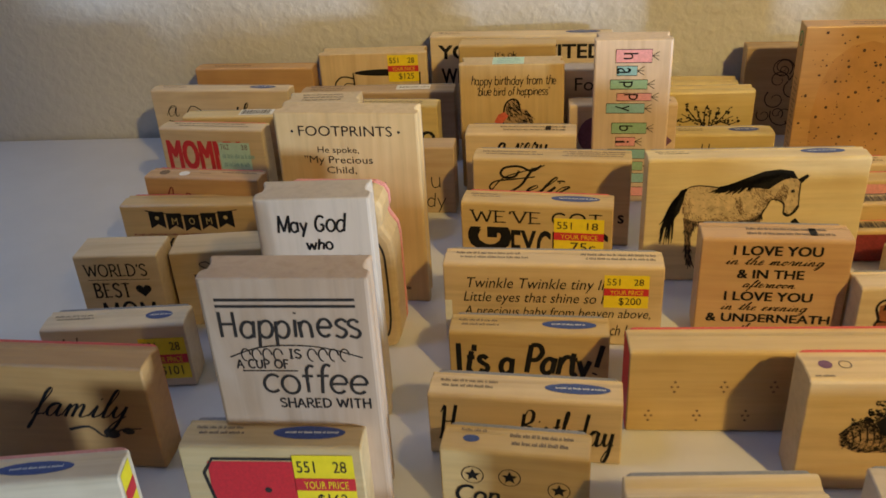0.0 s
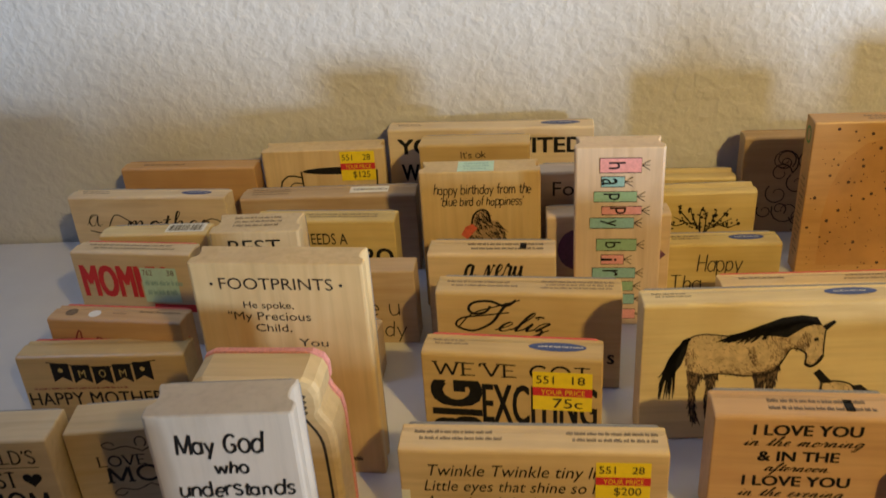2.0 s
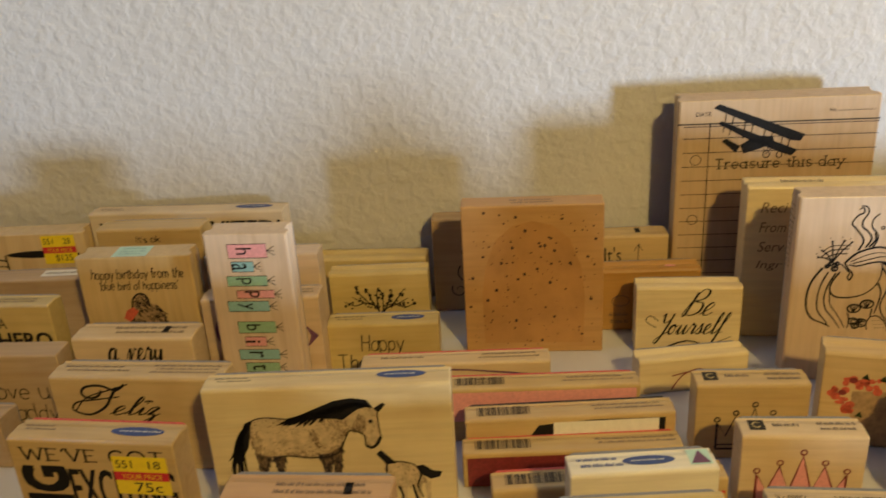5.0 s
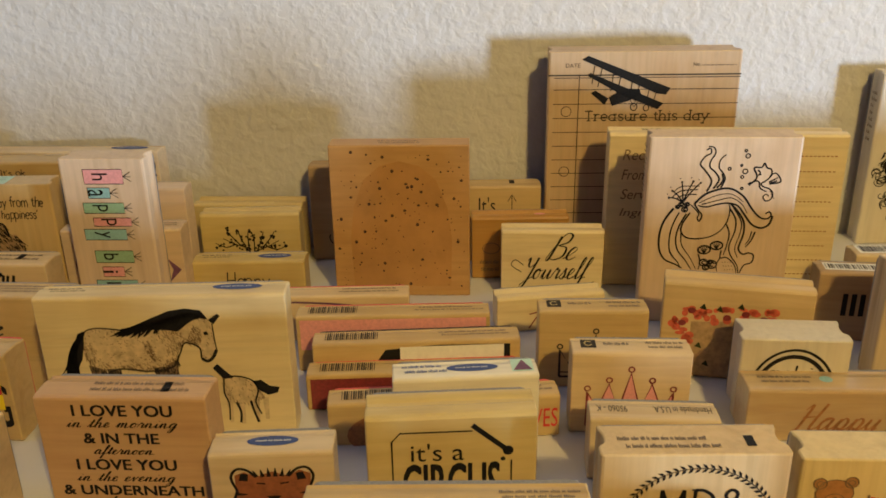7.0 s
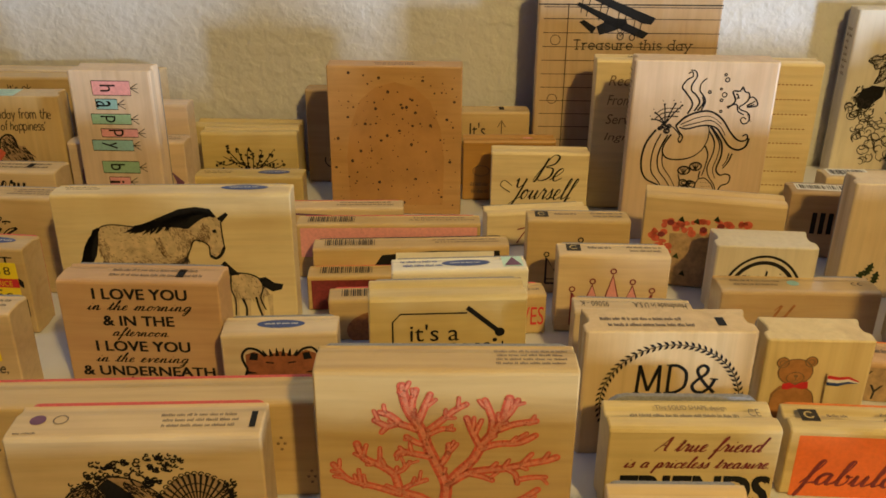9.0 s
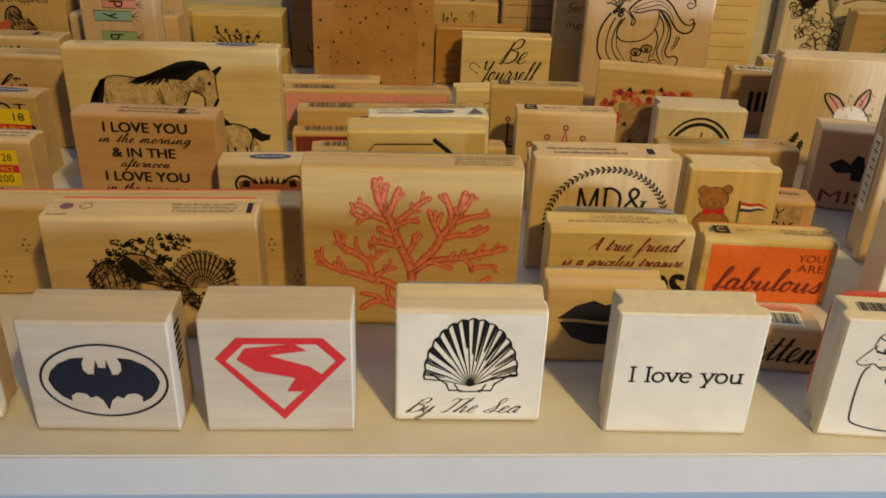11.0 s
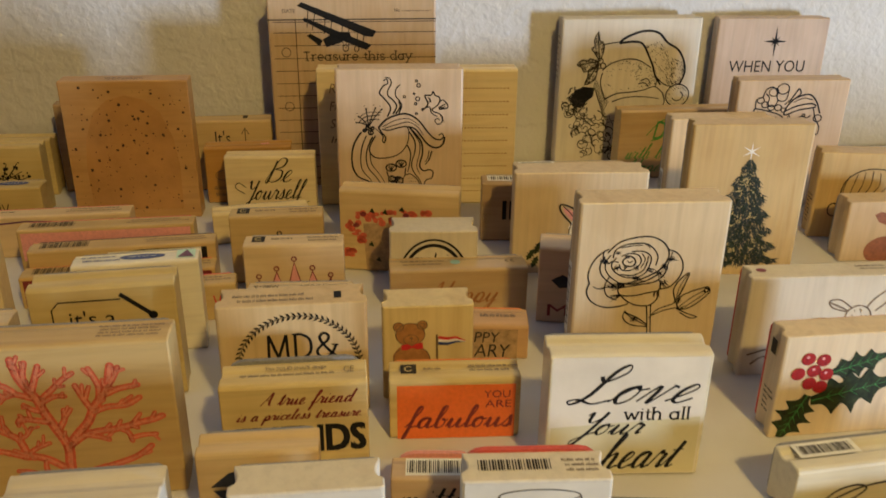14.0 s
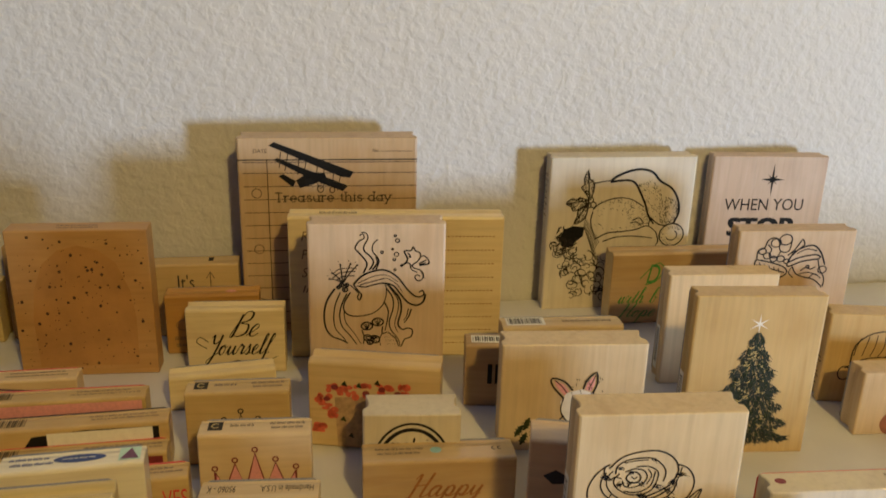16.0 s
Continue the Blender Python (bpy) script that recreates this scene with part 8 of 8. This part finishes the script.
art_family(stamp(-0.1615, 0.3277, -3.3, 0.0850, 0.0576, 0.0193, "f", "orange", "red", "orange-brown stamp with the script word family"))
art_cornerleft(stamp(-0.1567, 0.2775, 7.1, 0.0800, 0.0366, 0.0174, "f", "pale", "pink", "low pale stamp with blue oval and yellow sticker"))
art_happiness(stamp(-0.0439, 0.3046, -0.7, 0.0669, 0.1160, 0.0180, "v", "rosy", "grey", "tall stamp about happiness and a cup of coffee"))
art_maygod(stamp(-0.0437, 0.3639, 0.9, 0.0517, 0.1202, 0.0192, "v", "raw", "grey", "tall whitish stamp with handwritten May God prayer"))
art_jarblock(jar_stamp(-0.0505, 0.4230, -2.9, 0.0640, 0.0915, 0.0200, "s", "maple", "pink", "jar-shaped wooden stamp with pink cushion edge"))
art_footprints(stamp(-0.0473, 0.4716, -5.2, 0.0810, 0.1187, 0.0169, "v", "maple", "grey", "large stamp with the footprints poem"))
art_best(stamp(-0.0788, 0.5533, -1.0, 0.0497, 0.0947, 0.0237, "v", "pale", "grey", "narrow pale stamp lettered BEST"))
art_denise(stamp(-0.0623, 0.6775, -1.0, 0.1217, 0.0587, 0.0202, "f", "tan", "grey", "long tan stamp with a number sticker on top"))
art_superhero(stamp(-0.0541, 0.6153, -4.4, 0.0892, 0.0701, 0.0172, "f", "yellow", "grey", "yellow stamp lettered with needs a hero"))
art_daddy(stamp(-0.0271, 0.5854, -3.1, 0.0596, 0.0505, 0.0179, "s", "tan", "grey", "tan stamp with handwritten love u daddy"))
art_smalloval(stamp(-0.0469, 0.5461, -6.3, 0.0600, 0.0333, 0.0181, "f", "tan", "grey", "small low tan stamp with blue oval on top"))
art_itsok(stamp(0.0393, 0.6689, -3.4, 0.0719, 0.0954, 0.0203, "f", "maple", "grey", "plain maple stamp standing behind the bird stamp"))
art_bluebird(stamp(0.0425, 0.6261, -2.2, 0.0740, 0.0939, 0.0188, "v", "maple", "grey", "maple stamp with happy birthday words and a bird"))
art_fobox(stamp(0.1170, 0.6495, -1.7, 0.0750, 0.0813, 0.0176, "f", "pink", "grey", "pinkish wooden stamp partly hidden behind taller stamps"))
art_purplea(stamp(0.1200, 0.6182, -1.7, 0.0750, 0.0653, 0.0185, "f", "pink", "grey", "small pinkish stamp with dark purple picture"))
art_avery(stamp(0.0480, 0.5870, -4.5, 0.0756, 0.0577, 0.0216, "f", "maple", "grey", "low maple stamp with a very greeting"))
art_hb(stamp(0.1225, 0.5982, -4.1, 0.0506, 0.1168, 0.0189, "v", "pink", "grey", "tall narrow stamp with coloured birthday letter boxes"))
art_feliz(stamp(0.0669, 0.5372, -5.8, 0.0995, 0.0602, 0.0196, "f", "maple", "grey", "wide stamp with curly Feliz lettering"))
art_weve(stamp(0.0563, 0.4938, -7.3, 0.0903, 0.0506, 0.0191, "f", "maple", "red", "stamp with bold WE'VE GOT BIG EXCITING lettering"))
art_twinkle(stamp(0.0631, 0.4244, -3.4, 0.1151, 0.0498, 0.0187, "f", "maple", "grey", "wide stamp with the Twinkle rhyme and price sticker"))
art_party(stamp(0.0500, 0.3896, -3.7, 0.0803, 0.0310, 0.0179, "f", "maple", "grey", "low stamp lettered It's a Party"))
art_hbday(stamp(0.0470, 0.3336, -5.0, 0.0866, 0.0350, 0.0183, "f", "maple", "grey", "low stamp with curly Happy Birthday lettering"))
art_congrats(stamp(0.0426, 0.2979, -6.3, 0.0617, 0.0355, 0.0171, "f", "maple", "grey", "low maple stamp with black stars"))
art_redtag(stamp(-0.0556, 0.2900, -0.2, 0.0754, 0.0455, 0.0181, "f", "maple", "grey", "stamp with a red picture and yellow price sticker"))
stamp(0.1201, 0.2602, 1.8, 0.0723, 0.0450, 0.0185, "h", "pale", "grey", "pale wooden stamp at the shelf edge")
art_redblock(stamp(0.1788, 0.3530, -0.0, 0.1676, 0.0461, 0.0200, "f", "maple", "red", "very long low stamp with dotted flowers, red back"))
art_seashell(stamp(0.2047, 0.3160, -0.2, 0.0874, 0.0591, 0.0207, "f", "maple", "red", "stamp with dark engraved seashells"))
art_horse(stamp(0.1799, 0.4886, -0.7, 0.1214, 0.0798, 0.0167, "f", "yellow", "grey", "large stamp with a horse and foal"))
art_ily(stamp(0.1769, 0.4273, -4.4, 0.0746, 0.0618, 0.0196, "f", "orange", "grey", "orange-brown stamp with I love you verses"))
art_spot(stamp(0.2933, 0.6495, -3.6, 0.0910, 0.1063, 0.0175, "s", "orange", "grey", "large orange-brown stamp covered in dark specks"))
art_lion(stamp(0.2607, 0.7136, -4.2, 0.0700, 0.0737, 0.0173, "f", "tan", "grey", "tan stamp with curly outline picture, half hidden"))
art_branch(stamp(0.1896, 0.6697, -1.0, 0.0681, 0.0550, 0.0170, "h", "yellow", "grey", "yellow wooden stamp with a leafy branch"))
stamp(0.1807, 0.7124, -4.2, 0.0803, 0.0474, 0.0199, "h", "yellow", "grey", "plain yellow stamp behind the branch stamp")
art_happytha(stamp(0.1937, 0.6315, -1.6, 0.0735, 0.0360, 0.0184, "f", "yellow", "grey", "low yellow stamp lettered Happy"))
art_s1(stamp(0.2407, 0.5882, -0.9, 0.1150, 0.0302, 0.0160, "f", "maple", "red", "low stamp of a stack with fine print"))
art_s2(stamp(0.2893, 0.5499, -1.1, 0.1102, 0.0352, 0.0160, "f", "maple", "red", "low stamp of a stack with barcode and red back"))
art_s3(stamp(0.3026, 0.5270, 0.6, 0.1136, 0.0306, 0.0160, "f", "maple", "black", "low stamp of a stack with barcode and black picture"))
art_s4(stamp(0.3017, 0.5091, 0.0, 0.1158, 0.0214, 0.0161, "f", "maple", "red", "low stamp of a stack with barcode and dark red back"))
art_s5(stamp(0.3161, 0.4771, 1.7, 0.1158, 0.0244, 0.0160, "f", "maple", "red", "low stamp of a stack with barcode and rounded picture"))
art_crafts(stamp(0.3253, 0.4451, 1.5, 0.0662, 0.0560, 0.0167, "f", "glosspale", "grey", "pale glossy stamp with blue oval and sticker"))
art_circus(stamp(0.3170, 0.4005, 0.9, 0.0690, 0.0657, 0.0192, "h", "yellow", "grey", "yellow stamp with a circus ticket"))
art_tiger(stamp(0.2417, 0.4111, 0.4, 0.0523, 0.0426, 0.0180, "f", "pale", "grey", "small pale stamp with an orange animal picture"))
art_coral(stamp(0.3124, 0.3243, -2.3, 0.0930, 0.0776, 0.0189, "f", "maple", "grey", "large stamp with a red branching coral"))
art_beyou(stamp(0.3928, 0.6387, -4.6, 0.0672, 0.0490, 0.0170, "h", "yellow", "grey", "yellow stamp with Be Yourself in script"))
art_behindbe(stamp(0.3754, 0.6730, -2.0, 0.0672, 0.0467, 0.0172, "h", "orange", "grey", "orange-brown stamp half hidden behind another"))
art_itsup(stamp(0.3562, 0.7052, -1.7, 0.0750, 0.0585, 0.0194, "f", "maple", "grey", "maple stamp with an arrow, half hidden"))
art_plane(stamp(0.4622, 0.7028, -3.3, 0.1314, 0.1531, 0.0226, "v", "pink", "grey", "largest stamp, ruled card with a biplane"))
art_recipe(stamp(0.5061, 0.6490, -6.4, 0.1516, 0.1088, 0.0206, "h", "yellow", "grey", "wide yellow recipe card stamp with dotted lines"))
art_sea_swirls(stamp(0.4865, 0.5981, -5.3, 0.0890, 0.1210, 0.0183, "v", "pink", "grey", "tall stamp with swirling outline sea drawing"))
art_tstamp(stamp(0.3860, 0.5936, 5.1, 0.0680, 0.0242, 0.0160, "h", "yellow", "grey", "low glossy yellow stamp set askew"))
art_crowna(stamp(0.3984, 0.5244, -3.4, 0.0590, 0.0471, 0.0173, "f", "maple", "grey", "maple stamp with a thin crown"))
art_crownb(stamp(0.4087, 0.4790, -4.5, 0.0589, 0.0465, 0.0172, "f", "maple", "grey", "maple stamp with a pink pointed crown"))
art_handmade(stamp(0.4107, 0.4393, -5.9, 0.0589, 0.0342, 0.0174, "f", "pale", "grey", "low pale stamp with fine print on top"))
art_mdwreath(stamp(0.4078, 0.3746, -2.3, 0.0720, 0.0619, 0.0199, "v", "maple", "grey", "stamp with a leaf wreath and initials"))
art_roses(stamp(0.4769, 0.5275, -15.1, 0.0785, 0.0578, 0.0187, "h", "maple", "grey", "maple stamp with red roses, set askew"))
art_madein(stamp(0.4937, 0.4875, -7.1, 0.0546, 0.0463, 0.0235, "v", "white", "black", "pale stamp with a black round made in seal"))
art_happygloss(stamp(0.5062, 0.4660, -4.2, 0.0835, 0.0300, 0.0208, "f", "gloss", "grey", "glossy low stamp with red script Happy"))
art_bear(stamp(0.4742, 0.3793, -4.5, 0.0460, 0.0536, 0.0198, "v", "yellow", "grey", "small yellowish stamp with a bear and flag"))
art_bday(stamp(0.5049, 0.4128, -10.3, 0.0600, 0.0218, 0.0213, "f", "orange", "orange", "low orange stamp lettered birthday"))
art_friend(stamp(0.4072, 0.3330, -2.9, 0.0654, 0.0443, 0.0198, "h", "yellow", "grey", "yellow stamp about a true friend", 0.0025))
art_lips(stamp(0.3921, 0.2944, -3.2, 0.0494, 0.0384, 0.0163, "h", "maple", "grey", "maple stamp with a black lip-shaped print"))
art_fabulous(stamp(0.4818, 0.3430, -6.1, 0.0624, 0.0337, 0.0182, "h", "yellow", "orange", "stamp with an orange panel lettered fabulous"))
art_mitten(stamp(0.4639, 0.2869, -8.8, 0.0378, 0.0222, 0.0160, "f", "pink", "pink", "low pinkish stamp with script lettering and barcode", 0.0025))
art_oval_emblem(stamp(0.1975, 0.2546, -2.6, 0.0535, 0.0489, 0.0225, "s", "raw", "grey", "pale square stamp with a dark oval emblem"))
art_shield(stamp(0.2616, 0.2528, -1.2, 0.0549, 0.0503, 0.0240, "s", "raw", "grey", "pale square stamp with a red shield emblem"))
art_sea(stamp(0.3323, 0.2567, -2.0, 0.0558, 0.0510, 0.0210, "h", "white", "grey", "white-faced stamp with a scallop shell, By The Sea"))
art_love(stamp(0.4115, 0.2481, -3.1, 0.0554, 0.0544, 0.0172, "v", "white", "grey", "white-faced stamp lettered I love you"))
art_jar(stamp(0.4938, 0.2428, -6.8, 0.0553, 0.0535, 0.0170, "v", "white", "red", "white-faced stamp with a ribboned jar and heart", 0.0025))
art_loveheart(stamp(0.5513, 0.3037, -7.0, 0.0706, 0.0643, 0.0194, "h", "glosspale", "grey", "glossy pale stamp, Love with all Your heart"))
art_sprinklin(stamp(0.5541, 0.2428, -11.8, 0.0594, 0.0235, 0.0163, "h", "maple", "grey", "low stamp lettered Sprinklin' a little luv"))
art_quarter(stamp(0.6592, 0.2646, 1.3, 0.0950, 0.0270, 0.0189, "h", "glosspale", "grey", "low glossy stamp with barcode and script"))
art_ithad(stamp(0.6504, 0.2332, -7.1, 0.0700, 0.0149, 0.0215, "f", "maple", "grey", "low stamp with pale handwriting at the shelf edge"))
art_holly(stamp(0.6648, 0.3190, -1.8, 0.0650, 0.0563, 0.0161, "v", "pale", "red", "maple stamp with holly leaves and red berries"))
art_whitedeer(stamp(0.6844, 0.3712, -5.0, 0.0839, 0.0592, 0.0160, "v", "white", "red", "whitish stamp with a faint deer drawing"))
art_rose(stamp(0.5876, 0.3785, -5.5, 0.0764, 0.1029, 0.0189, "v", "pale", "grey", "tall maple stamp with an outlined rose"))
art_bunny(stamp(0.5942, 0.5113, -6.4, 0.0877, 0.0712, 0.0201, "v", "pale", "grey", "maple stamp with pink-eared animal picture"))
art_piano(stamp(0.5659, 0.5675, -9.6, 0.0500, 0.0451, 0.0192, "f", "tan", "grey", "small tan stamp with black curl"))
art_barstrip(stamp(0.6116, 0.5845, -4.9, 0.0834, 0.0483, 0.0180, "f", "pale", "grey", "low pale stamp with a barcode on top"))
art_misfit(stamp(0.5812, 0.4397, -16.6, 0.0650, 0.0495, 0.0231, "f", "pink", "grey", "pinkish stamp with a dark winged shape"))
art_winter_hat(stamp(0.6995, 0.7175, -2.5, 0.1221, 0.1306, 0.0183, "v", "white", "grey", "large stamp with hat, holly and curls drawing"))
art_star(stamp(0.8290, 0.7194, -5.9, 0.0990, 0.1280, 0.0160, "v", "rosy", "grey", "tan stamp with a black star, lettered WHEN YOU STOP"))
art_bag(stamp(0.7902, 0.6079, -4.8, 0.0883, 0.1021, 0.0160, "v", "pink", "grey", "pinkish stamp with a scribbled toy sack"))
art_greend(stamp(0.7370, 0.6809, -3.2, 0.1079, 0.0611, 0.0191, "h", "gloss", "grey", "glossy stamp with green script lettering"))
art_behindtree(stamp(0.7224, 0.5802, -4.9, 0.0778, 0.0823, 0.0181, "v", "maple", "grey", "maple stamp behind the Christmas tree stamp"))
art_tree(stamp(0.6983, 0.4932, -6.8, 0.0783, 0.1043, 0.0160, "v", "maple", "grey", "tall maple stamp with a dark Christmas tree"))
art_hat(stamp(0.8192, 0.5375, -12.4, 0.0750, 0.0653, 0.0174, "v", "maple", "grey", "maple stamp with a striped outline shape"))
art_toy_shape(stamp(0.8134, 0.4992, -4.2, 0.0650, 0.0444, 0.0178, "v", "gloss", "grey", "glossy stamp with a maroon animal shape"))
stamp(0.6320, 0.4250, -4.6, 0.0400, 0.0600, 0.0180, "f", "gloss", "grey", "glossy stamp almost hidden behind the rose stamp")
